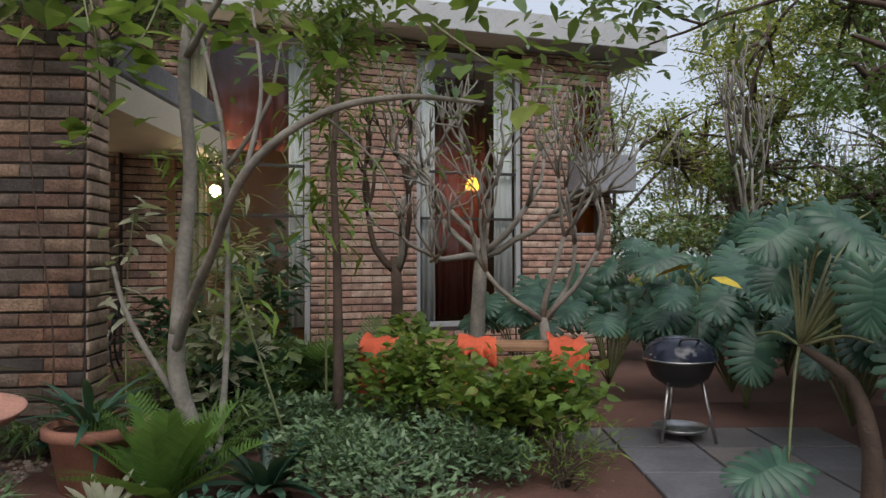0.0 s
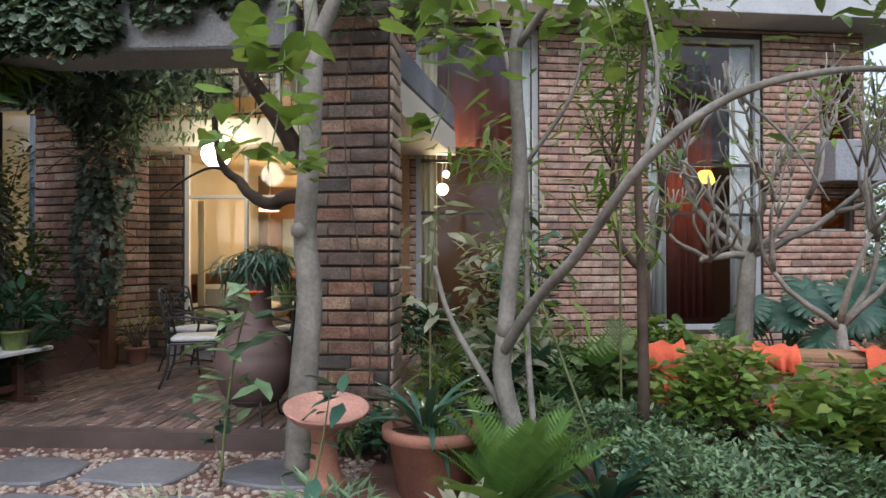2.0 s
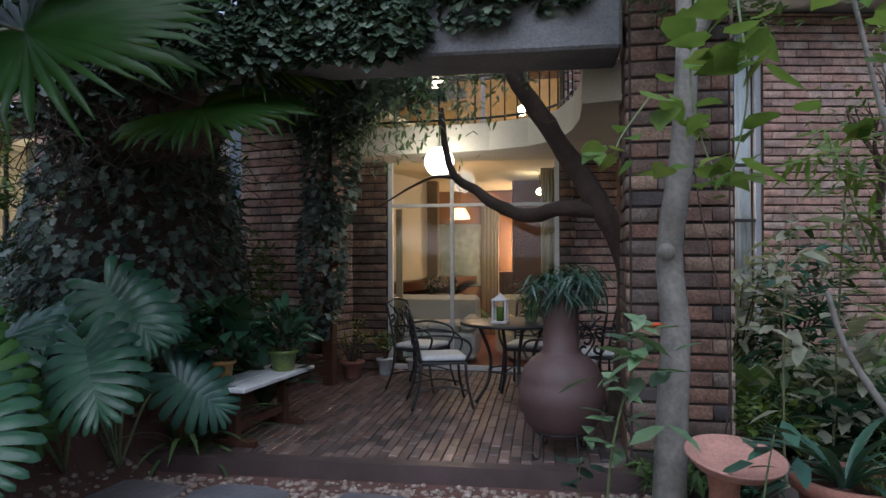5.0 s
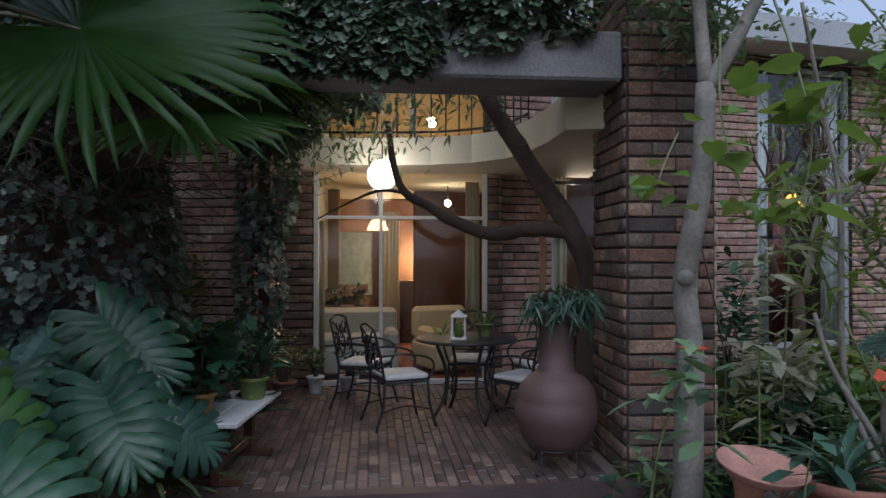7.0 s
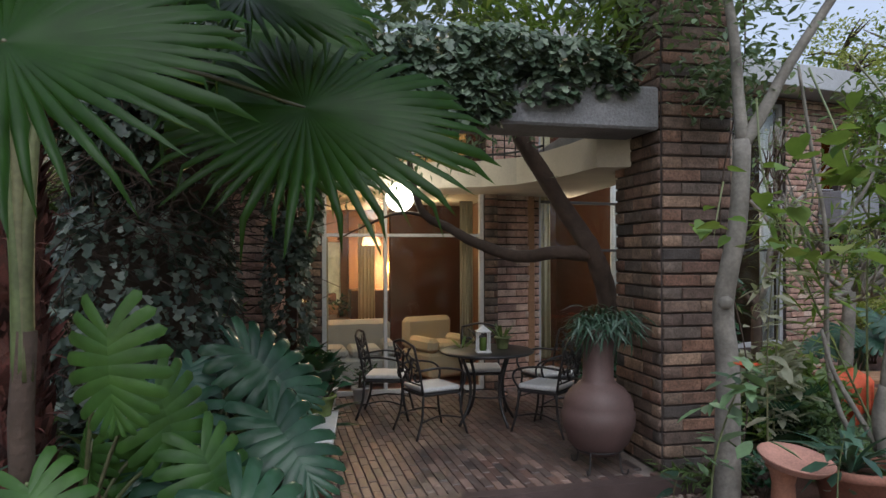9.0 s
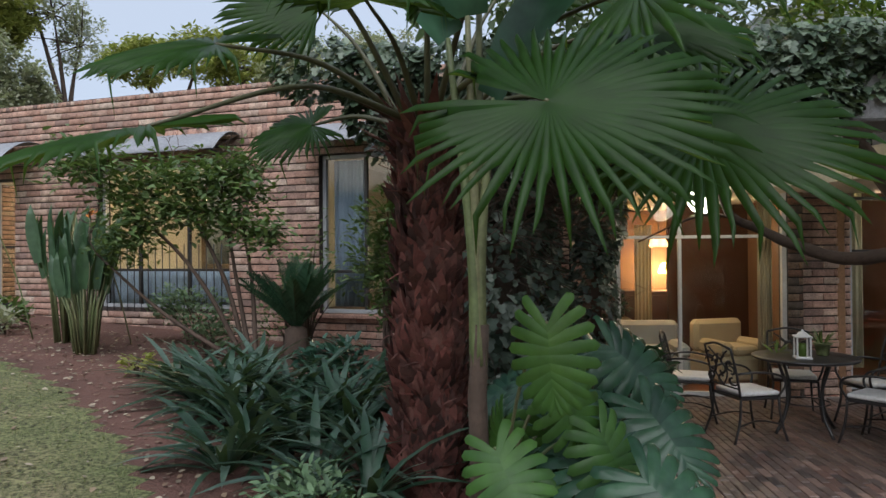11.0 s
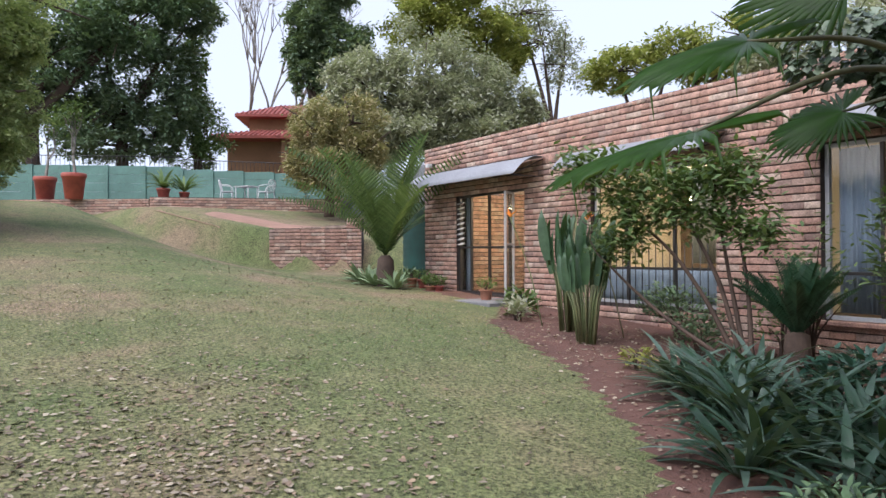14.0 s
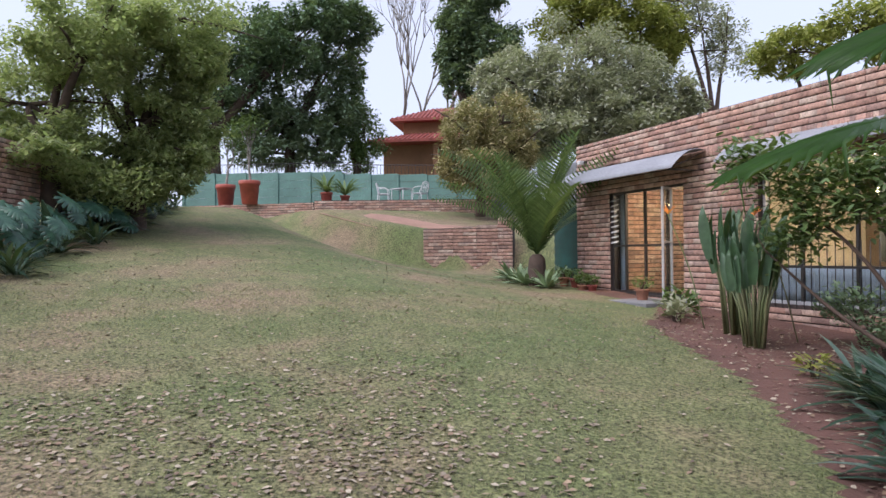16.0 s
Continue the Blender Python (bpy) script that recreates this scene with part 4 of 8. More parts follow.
def fan_palm(x, y):
    z0 = height(x, y) - 0.05
    p = thing("fan_palm", "fan palm with a shaggy reddish trunk and pleated leaves", "palm tree", (x, y, z0))
    top = 2.60 - z0
    pts = [(0.03 * math.sin(q * 1.3), 0, q) for q in np.linspace(0, top, 16)]
    tubes("trunk", [(pts, [0.205 - 0.004 * i + 0.012 * math.sin(i * 2.1) for i in range(16)])], PALMBARK, p, n=14, rough=0.12)
    n = 1500
    a, h = rand(n, 0, 6.283), rand(n, 0.0, top)
    leafage("bark_scale", (np.array([(-0.45, -0.2, 0), (0.45, -0.2, 0), (-0.32, 0.5, 0.10), (0.32, 0.5, 0.10), (0.0, 1.0, 0.32)]), [(0, 1, 3), (0, 3, 2), (2, 3, 4)]),
            np.stack([(0.21 - 0.022 * h) * np.cos(a), (0.21 - 0.022 * h) * np.sin(a), h], -1), a - math.pi / 2, rand(n, 0.45, 1.3), rand(n, -0.7, 0.7), rand(n, 0.05, 0.15), PALMBARK, p, width=0.8)
    big, small = fan_leaf(46, 335, 0.47), fan_leaf(34, 250, 0.42)
    C = Vector((x, y, z0))
    leaves = [((-6.53, 1.42, 2.36), (0.9, -0.2, -0.25), (-0.08, -0.70, 0.71), 0.68, big), ((-5.88, 2.67, 2.46), (0.95, -0.1, -0.22), (0.02, -0.68, 0.73), 0.92, big),
              ((-6.19, 2.95, 3.09), (0.93, 0.05, -0.15), (0, -0.55, 0.8), 0.72, small), ((-6.25, 4.47, 2.5), (0.95, -0.15, -0.15), (0.0, -0.45, 0.9), 0.85, small),
              ((-8.10, 3.0, 2.64), (-0.95, -0.3, -0.32), (0.1, -0.5, 0.8), 0.46, small), ((-7.94, 1.22, 2.31), (-0.97, -0.1, -0.12), (-0.03, -0.27, 0.96), 0.60, small),
              ((-8.05, 1.85, 2.80), (-0.95, -0.15, -0.02), (0.0, -0.42, 0.9), 0.60, small), ((-7.2, 2.4, 3.55), (0.1, -0.6, 0.75), (-0.2, -0.7, -0.3), 0.7, small),
              ((-6.8, 2.1, 3.25), (0.6, -0.7, 0.3), (-0.1, -0.6, 0.8), 0.75, small), ((-7.8, 2.1, 3.35), (-0.6, -0.6, 0.45), (0.2, -0.6, 0.8), 0.7, small),
              ((-7.0, 3.6, 3.6), (0.2, 0.6, 0.7), (0, -0.8, 0.6), 0.75, small), ((-8.1, 3.1, 3.4), (-0.8, 0.1, 0.4), (0, -0.7, 0.7), 0.7, small),
              ((-6.3, 3.6, 3.1), (0.9, 0.3, 0.1), (0, -0.6, 0.8), 0.8, small), ((-6.6, 4.1, 2.9), (0.7, 0.6, 0.0), (0, -0.6, 0.8), 0.75, small),
              ((-6.2, 2.3, 3.05), (0.9, -0.2, 0.2), (-0.1, -0.6, 0.8), 0.85, small), ((-7.35, 1.9, 2.95), (-0.2, -0.9, -0.1), (0.1, -0.3, 0.9), 0.5, small),
              ((-6.1, 4.9, 3.0), (0.8, 0.5, -0.1), (0, -0.6, 0.8), 0.85, small)]
    for at, mid, nor, size, shape in leaves:
        t = Vector(at) - C
        lf = aimed("leaf", shape, tuple(t), mid, nor, size, FAN, p)
        d = t - Vector((0, 0, top))
        st = tuple(Vector((0, 0, top)) + Vector((d.x, d.y, 0)).normalized() * 0.15)
        tubes("stalk", [(stalk_line(st, tuple(t), 0.10), np.linspace(0.022, 0.008, 13))], PALMSTALK, lf, n=6)
    dead = (np.array([(0, 0, 0), (-0.09, 0.3, 0), (0.09, 0.3, 0), (0.0, 1, -0.1)]), [(0, 2, 1), (1, 2, 3)])
    n = 420
    a, h = rand(n, 0, 6.283), rand(n, 0.0, top)
    leafage("fibre", NARROW, np.stack([0.19 * np.cos(a), 0.19 * np.sin(a), h], -1), a - math.pi / 2 + rand(n, -0.9, 0.9), rand(n, -0.5, 1.2), rand(n, -0.7, 0.7), rand(n, 0.08, 0.2), PALMBARK, p, "curled loose fibres", width=0.5)
    n = 50
    a = rand(n, 0, 6.283)
    leafage("dead_skirt", dead, np.stack([0.15 * np.cos(a), 0.15 * np.sin(a), rand(n, top - 0.3, top)], -1), a - math.pi / 2, rand(n, 0.3, 1.3), rand(n, -0.5, 0.5), rand(n, 0.2, 0.45), PALMBARK, p)


fan_palm(-7.37, 3.0)


def bush(name, label, at, radii, n, shape, mat, size, stems=6, category="shrub", up=0.3, shell=0.45, stem_mat=BROWNBARK, blobs=1, flowers=None, group="", width=1.0, spread=1.4):
    """A leafy shrub: thin stems from its base, and leaves that fill an uneven outline."""
    x, y, z = at
    z = height(x, y) if z is None else z
    b = thing(name, label, category, (x, y, z), group=group)
    rx, ry, rz = radii
    cs = [(0, 0, rz)] if blobs == 1 else [(rng.uniform(-0.6, 0.6) * rx, rng.uniform(-0.6, 0.6) * ry, rz * rng.uniform(0.6, 1.35)) for _ in range(blobs)]
    k = 1.0 if blobs == 1 else 0.62
    pts = np.concatenate([blob_points(n // len(cs), c, (rx * k, ry * k, rz * k), shell) for c in cs])
    pts = pts[pts[:, 2] > 0.02]
    m = len(pts)
    out = np.arctan2(-pts[:, 0], pts[:, 1])
    leafage("foliage", shape, pts, out + rand(m, -spread, spread), rand(m, up - 0.7, up + 0.7), rand(m, -0.6, 0.6), size * rand(m, 0.55, 1.2), mat, b, width=width)
    if stems:
        lines = []
        for i in range(stems):
            q = pts[rng.integers(m)] * np.array((0.85, 0.85, 0.9))
            mid = q * np.array((0.35, 0.35, 0.55)) + rng.normal(size=3) * 0.03
            lines.append((curved([(rng.normal() * 0.03, rng.normal() * 0.03, -0.05), tuple(mid), tuple(q)], 3), np.linspace(0.012 + 0.008 * rz, 0.004, 7)))
        tubes("stem", lines, stem_mat, b, n=5)
    if flowers:
        fm, fn, fs = flowers
        fp = pts[rng.integers(0, m, fn)] * 1.04
        q = np.repeat(fp, 5, 0)
        leafage("flowers", HEART, q, np.tile(np.arange(5) * 1.257, fn), rand(5 * fn, 0.1, 0.5), 0.0, fs, fm, b)
    return b


def rosette(name, label, at, n, length, shape, mat, pitch=(0.3, 1.2), category="plant", size_var=0.25, radius=0.04, clumps=1, group="", width=1.0):
    x, y, z = at
    z = height(x, y) if z is None else z
    b = thing(name, label, category, (x, y, z), group=group)
    for c in range(clumps):
        yaw = rand(n, 0, 6.283)
        c0 = np.array((rng.normal() * 0.18, rng.normal() * 0.18, 0)) if clumps > 1 else np.zeros(3)
        at_ = c0 + np.stack([-np.sin(yaw) * radius, np.cos(yaw) * radius, rand(n, 0, 0.04)], -1)
        leafage("leaves", shape, at_, yaw, rand(n, *pitch), rand(n, -0.2, 0.2), length * rand(n, 1 - size_var, 1 + size_var * 0.5), mat, b, width=width)
    return b


SPLIT, SPLIT_BIG = split_leaf(8), split_leaf(10)


def split_plant(name, label, at, leaves, mat=BLUEGREEN, shape=SPLIT_BIG, category="plant", trunk=None):
    """leaves: (hub of the blade, the way its tip points, its face, length)."""
    b = thing(name, label, category, at)
    if trunk:
        tubes("trunk", [(curved([(0, 0, -0.1), *trunk[0]], 4), trunk[1])], BROWNBARK, b, n=9, rough=0.15)
    base = Vector(trunk[0][-1]) if trunk else Vector((0, 0, 0.05))
    for hubp, mid, nor, size in leaves:
        t = Vector(hubp) - Vector(at)
        lf = aimed("leaf", shape, tuple(t), mid, nor, size, mat, b)
        tubes("stalk", [(stalk_line(tuple(base), tuple(t), 0.15), np.linspace(0.012, 0.008, 13))], STEM, lf, n=5)
    return b


def random_leaves(centre, radius, zs, n, size, toward=(0, -1, 0), seed=3):
    r = random.Random(seed)
    out = []
    for i in range(n):
        a = r.uniform(0, 6.283)
        q = math.sqrt(r.random()) * radius
        hubp = (centre[0] + q * math.cos(a), centre[1] + q * math.sin(a), r.uniform(*zs))
        mid = Vector((math.cos(a) * 0.7 + r.uniform(-0.3, 0.3), math.sin(a) * 0.7 + toward[1] * 0.5, -r.uniform(0.2, 0.8)))
        nor = Vector((toward[0] * 0.6 + 0.3 * math.cos(a), toward[1] * 0.6, r.uniform(0.5, 1.0)))
        out.append((hubp, mid, nor, size * r.uniform(0.7, 1.15)))
    return out


# split leaves by the patio and the bench
split_plant("split_leaf_plant", "big glossy split leaf plant leaning over the patio's edge", (-6.6, 3.6, height(-6.6, 3.6)),
            [((-6.35, 3.65, 1.25), (0.85, -0.15, -0.6), (0.2, -0.75, 0.75), 0.62),
             ((-6.15, 3.3, 0.95), (0.6, -0.5, -0.6), (0.2, -0.7, 0.7), 0.60), ((-6.6, 3.3, 1.0), (-0.1, -0.8, -0.5), (0, -0.5, 0.9), 0.6),
             ((-6.5, 2.9, 0.75), (0.5, -0.7, -0.4), (0, -0.6, 0.8), 0.6), ((-6.2, 2.6, 0.75), (0.7, -0.4, -0.5), (0, -0.6, 0.8), 0.6)], BROAD)
split_plant("split_leaf_plant", "split leaf plant with drooping blue green leaves beside the bench", (-6.55, 4.0, height(-6.5, 4.0)),
            random_leaves((-6.55, 3.9), 0.45, (0.5, 1.2), 8, 0.52, seed=5), BLUEGREEN)
split_plant("split_leaf_plant", "bright green split leaf plant in the bed beside the patio", (-6.95, 2.9, height(-6.9, 2.9)),
            [((-6.62, 2.35, 1.52), (0.05, -0.2, -1.0), (-0.2, -1, 0.25), 0.46), ((-6.85, 2.2, 0.95), (0.4, -0.5, -0.6), (0, -0.8, 0.5), 0.42)] + random_leaves((-6.75, 2.7), 0.4, (0.6, 1.2), 6, 0.48, seed=8), leaf_mat("bright_split_leaf", [(0.05, 0.125, 0.03), (0.07, 0.16, 0.035)], 0.4, 0.25))
# thicket on the far side of the grill
split_plant("split_leaf_tree", "tall split leaf plant on a rough leaning trunk over the paving", (2.45, 3.95, height(2.4, 4)),
            [((2.25, 3.6, 1.18), (-0.1, -0.2, -1), (-0.15, -1, 0.3), 0.36), ((2.6, 3.7, 1.05), (0.2, -0.3, -0.9), (0, -1, 0.4), 0.38), ((2.15, 4.2, 1.45), (-0.7, -0.3, -0.3), (0, -0.7, 0.8), 0.4),
             ((2.2, 3.9, 1.5), (0.4, -0.5, -0.4), (0, -0.7, 0.8), 0.4), ((2.05, 4.5, 0.75), (-0.3, -0.4, -0.9), (-0.1, -0.9, 0.4), 0.36), ((1.95, 3.9, 0.10), (-0.9, -0.3, -0.15), (0, -0.5, 0.9), 0.42),
             ((2.6, 3.9, 0.7), (0.3, -0.5, -0.8), (0, -1, 0.4), 0.4), ((2.3, 4.6, 1.25), (-0.5, -0.5, -0.5), (0, -0.8, 0.6), 0.4)] + random_leaves((3.0, 4.5), 0.75, (0.8, 1.65), 22, 0.34, seed=2),
            BLUEGREEN, trunk=([(0.0, 0.0, 0.4), (-0.05, 0.1, 0.75), (-0.25, 0.3, 0.95)], np.linspace(0.07, 0.025, 13)))
for i, (x, y, r, z0, z1, n, s) in enumerate(((1.9, 7.9, 0.8, 0.5, 1.1, 18, 0.55), (3.1, 7.4, 0.9, 0.6, 1.3, 20, 0.55), (3.5, 5.9, 0.7, 0.5, 1.4, 22, 0.42), (0.9, 8.3, 0.5, 0.5, 1.0, 10, 0.5), (4.3, 7.0, 0.9, 0.8, 1.6, 18, 0.5), (3.6, 4.6, 0.7, 0.5, 1.3, 16, 0.5), (2.9, 6.6, 0.4, 0.4, 1.0, 12, 0.42), (2.6, 8.6, 0.6, 0.8, 1.5, 14, 0.45), (4.2, 8.4, 0.9, 1.0, 1.8, 16, 0.5))):
    split_plant("split_leaf_plant", "thicket of blue green split leaves behind the grill", (x, y, height(x, y)), random_leaves((x, y), r, (z0, z1), n, s, seed=20 + i), BLUEGREEN, SPLIT)
fp = thing("feather_fern", "upright bright green sword fern in the ground cover", "fern", (-1.62, 4.0, height(-1.6, 4.0)))
fp.location.z -= 0.02
FERN, FERNLEAF = frond(26, 1.0, 0.20, 0.016, 0.25, 0.15), leaf_mat("fern_leaf", [(0.10, 0.20, 0.05), (0.14, 0.26, 0.06)], 0.5, 0.3)
for i in range(24):
    a, e = i * 2.4, rng.uniform(0.6, 1.35)
    aimed("frond", FERN, (0, 0, 0.01), (math.cos(a) * math.cos(e), math.sin(a) * math.cos(e), math.sin(e)), (-math.cos(a) * math.sin(e), -math.sin(a) * math.sin(e), math.cos(e)), rng.uniform(0.45, 0.72), FERNLEAF, fp)
ST = strap_leaf(0.055, 0.55, 5)
STIFF = strap_leaf(0.05, 0.12, 4)
rosette("agave", "dark blue green rosette plant in the ground cover", (-1.1, 4.3, None), 26, 0.5, strap_leaf(0.09, 0.25, 4), BLUEGREEN, (0.3, 1.2))
rosette("silver_plant", "pale silver green rosette by the path", (-1.85, 3.75, None), 18, 0.26, strap_leaf(0.14, 0.1, 4), GREYLEAF, (0.2, 1.1))

# ground cover and shrubs before the facade
cover = [(-0.6, 4.9, 0.62, 0.24, 2600), (0.2, 4.75, 0.5, 0.22, 2000), (-1.0, 5.4, 0.5, 0.20, 1700), (-0.2, 5.8, 0.6, 0.22, 2000), (-1.5, 5.2, 0.4, 0.18, 1200), (-0.4, 4.3, 0.5, 0.18, 1500), (0.4, 5.4, 0.45, 0.22, 1400), (-1.9, 5.9, 0.4, 0.16, 900), (-0.6, 6.8, 0.5, 0.2, 1200)]
for x, y, r, h, n in cover:
    bush("ground_cover_shrub", "low dense shrub with small matt green leaves", (x, y, None), (r, r, h), n, OVAL, SHRUB, 0.065, 10, blobs=4, up=0.4)
bush("geranium", "geranium shrub with light green leaves and orange flowers", (0.62, 5.2, None), (0.62, 0.5, 0.5), 1500, HEART, FRESH, 0.095, 14, blobs=9, flowers=(REDFLOWER, 14, 0.035))
bush("geranium", "geranium shrub with light green leaves and orange flowers", (-0.1, 5.7, None), (0.6, 0.4, 0.5), 900, HEART, FRESH, 0.085, 12, blobs=5, flowers=(REDFLOWER, 8, 0.035))
bush("twiggy_shrub", "half bare twiggy shrub with yellow green tips", (0.75, 4.5, None), (0.5, 0.4, 0.3), 500, NARROW, FRESH, 0.09, 40, blobs=5)
for x, y, r, h, n, m in ((-1.6, 7.3, 0.55, 0.38, 0, FRESH), (-1.35, 6.5, 0.5, 0.35, 0, FERNLEAF), (-1.9, 6.9, 0.5, 0.35, 0, FRESH), (-2.2, 6.6, 0.5, 0.35, 0, MID), (-0.9, 7.9, 0.5, 0.35, 0, MID), (-1.8, 6.1, 0.4, 0.3, 0, BROAD)):
    b = thing("fern", "arching fern below the brick pier", "fern", (x, y, height(x, y)))
    leafage("fronds", frond(20, 1.0, 0.22, 0.015, 0.6, 0.1), np.zeros((34, 3)), rand(34, 0, 6.283), rand(34, 0.4, 1.3), rand(34, -0.4, 0.4), rand(34, 0.5, 0.95), m, b)
for x, y, z, s, m in ((-2.1, 6.2, 0.5, 0.5, SHRUB), (-2.3, 7.4, 0.9, 0.5, GREYLEAF), (-1.9, 7.0, 1.1, 0.45, BROAD), (-2.9, 7.4, 0.6, 0.4, BROAD)):
    bush("broadleaf_shrub", "tall stemmed shrub with long pointed leaves", (x, y, None), (s, s, z), 260, OVAL, m, 0.22, 9, blobs=5, up=0.0, width=0.8)


for x, y, r, h, n, sh, m, s in ((-1.9, 5.9, 0.4, 0.55, 260, OVAL, GREYLEAF, 0.22), (-2.35, 5.6, 0.3, 0.3, 260, OVAL, FRESH, 0.10), (-1.3, 5.6, 0.35, 0.35, 420, OVAL, MID, 0.11), (-1.2, 6.6, 0.5, 0.4, 420, HEART, MID, 0.15),
                              (-2.5, 4.7, 0.22, 0.18, 240, OVAL, BROAD, 0.10), (-1.6, 4.9, 0.35, 0.25, 420, NARROW, MID, 0.16), (-2.9, 4.9, 0.3, 0.14, 300, NARROW, MID, 0.2), (-0.1, 7.6, 0.6, 0.5, 420, HEART, FRESH, 0.14), (-2.4, 3.4, 0.3, 0.12, 260, NARROW, SHRUB, 0.16), (-3.2, 3.3, 0.25, 0.1, 160, NARROW, GREYLEAF, 0.14), (-0.2, 3.9, 0.5, 0.14, 900, OVAL, SHRUB, 0.07), (-1.4, 3.4, 0.4, 0.1, 500, OVAL, BLUEGREEN, 0.09)):
    bush("bed_plant", "mixed leafy plant in the flower bed", (x, y, None), (r, r, h), n, sh, m, s, 8, blobs=4, up=0.2)


def grow(start, way, length, radius, depth, spread=0.6, lift=0.15, seed=1, fork=3, bend=0.25):
    """Limbs that fork; returns the lines and the tips."""
    r = random.Random(seed)
    lines, tips = [], []

    def go(p, d, L, rad, k):
        pts = [tuple(p)]
        q, dd = Vector(p), Vector(d).normalized()
        for _ in range(4):
            dd = (dd + Vector((r.uniform(-bend, bend), r.uniform(-bend, bend), r.uniform(-bend, bend) + lift))).normalized()
            q = q + dd * (L / 4)
            pts.append(tuple(q))
        lines.append((pts, np.linspace(rad, rad * 0.62, 5)))
        if k == 0:
            tips.append(tuple(q))
            return
        for i in range(fork if r.random() < 0.7 else fork - 1):
            side = Vector((r.uniform(-1, 1), r.uniform(-1, 1), r.uniform(-0.6, 1)))
            go(q, dd + side * spread, L * r.uniform(0.6, 0.85), rad * 0.62, k - 1)

    go(start, way, length, radius, depth)
    return lines, tips


def around(tips, n, spread):
    t = np.array(tips)
    return t[rng.integers(0, len(t), n)] + rng.normal(size=(n, 3)) * np.array(spread)


# smooth pale tree before the pillar
T = thing("pale_tree", "young tree with a smooth pale grey trunk before the pillar", "tree", (-2.98, 4.33, height(-2.98, 4.33)))
o = Vector(T.location)
rel = lambda pts: [tuple(Vector(p) - o) for p in pts]
main = rel([(-3.02, 4.33, -0.2), (-2.99, 4.36, 0.5), (-2.97, 4.4, 1.0), (-3.0, 4.4, 1.42), (-2.93, 4.32, 2.0), (-2.90, 4.3, 2.62)])
tubes("trunk", [(curved(main, 4), np.linspace(0.098, 0.06, 21))], PALEBARK, T, n=12, rough=0.05)
tubes("limb", [(curved(rel([(-2.90, 4.3, 2.6), (-2.93, 4.3, 2.95), (-2.98, 4.3, 3.5), (-3.1, 4.4, 4.2)]), 4), np.linspace(0.05, 0.03, 13))], PALEBARK, T)
tubes("limb", [(curved(rel([(-2.90, 4.3, 2.58), (-2.75, 4.25, 2.85), (-2.6, 4.2, 3.15), (-2.2, 4.1, 3.8)]), 4), np.linspace(0.055, 0.03, 13))], PALEBARK, T)
tubes("knot", [(rel([(-3.0, 4.42, 1.42), (-3.02, 4.31, 1.43), (-3.025, 4.295, 1.43)]), [0.055, 0.05, 0.02])], PALEBARK, T, n=10)
pts = np.concatenate([blob_points(1400, (-0.2, 0.1, 4.0), (1.2, 1.0, 0.8), 0.2), blob_points(500, (0.15, 0.3, 3.25), (0.5, 0.5, 0.35), 0.2)])
leafage("crown", OVAL, pts, rand(1900, 0, 6.28), rand(1900, -0.9, 0.4), rand(1900, -0.6, 0.6), rand(1900, 0.06, 0.12), DARKTREE, T)

# leaning many stemmed tree
T = thing("leaning_tree", "slanting tree with several pale bare limbs in the flower bed", "tree", (-1.6, 4.45, height(-1.6, 4.45)))
o = Vector(T.location)
limbs = [([(-1.55, 4.5, -0.22), (-1.62, 4.48, 0.1), (-1.72, 4.45, 0.5), (-1.7, 4.4, 0.78)], 0.066, 0.055), ([(-1.7, 4.4, 0.76), (-1.66, 4.38, 1.2), (-1.6, 4.35, 1.8), (-1.62, 4.3, 2.5), (-1.5, 4.3, 3.3)], 0.054, 0.034),
         ([(-1.72, 4.42, 0.66), (-1.5, 4.1, 1.0), (-1.25, 3.72, 1.28), (-0.96, 3.35, 1.68), (-0.61, 3.3, 1.94), (-0.2, 3.3, 2.03), (0.2, 3.3, 2.0)], 0.036, 0.010),
         ([(-1.45, 4.6, -0.2), (-1.75, 4.5, 0.35), (-2.05, 4.5, 0.85), (-2.16, 4.5, 1.2)], 0.028, 0.014), ([(-1.5, 4.55, -0.2), (-1.62, 5.15, 0.6), (-1.64, 5.19, 1.92), (-1.75, 5.2, 2.6), (-1.95, 5.1, 3.4)], 0.026, 0.014),
         ([(-0.96, 3.35, 1.68), (-0.9, 3.4, 2.1), (-1.0, 3.5, 2.7)], 0.014, 0.006), ([(-0.58, 3.3, 1.95), (-0.35, 3.4, 1.75), (-0.2, 3.4, 1.5)], 0.008, 0.004), ([(-1.62, 4.3, 2.5), (-1.2, 4.0, 2.9), (-0.6, 3.9, 3.3)], 0.025, 0.01),
         ([(-1.64, 5.19, 1.92), (-1.3, 5.1, 2.4), (-1.2, 5.1, 2.9)], 0.02, 0.01)]
for pts, r0, r1 in limbs:
    c = curved(rel(pts), 5)
    tubes("limb", [(c, np.linspace(r0, r1, len(c)))], PALEBARK, T, n=8, rough=0.08)
tips = rel([(-1.5, 4.3, 3.3), (-1.95, 5.1, 3.4), (-0.6, 3.9, 3.3), (-1.0, 3.7, 2.7), (-1.2, 5.1, 2.9), (-0.1, 3.2, 2.3), (0.6, 3.3, 2.4)])
leafage("foliage", OVAL, around(tips, 420, (0.3, 0.3, 0.22)), rand(420, 0, 6.28), rand(420, -0.8, 0.3), rand(420, -0.5, 0.5), rand(420, 0.07, 0.14), MID, T)


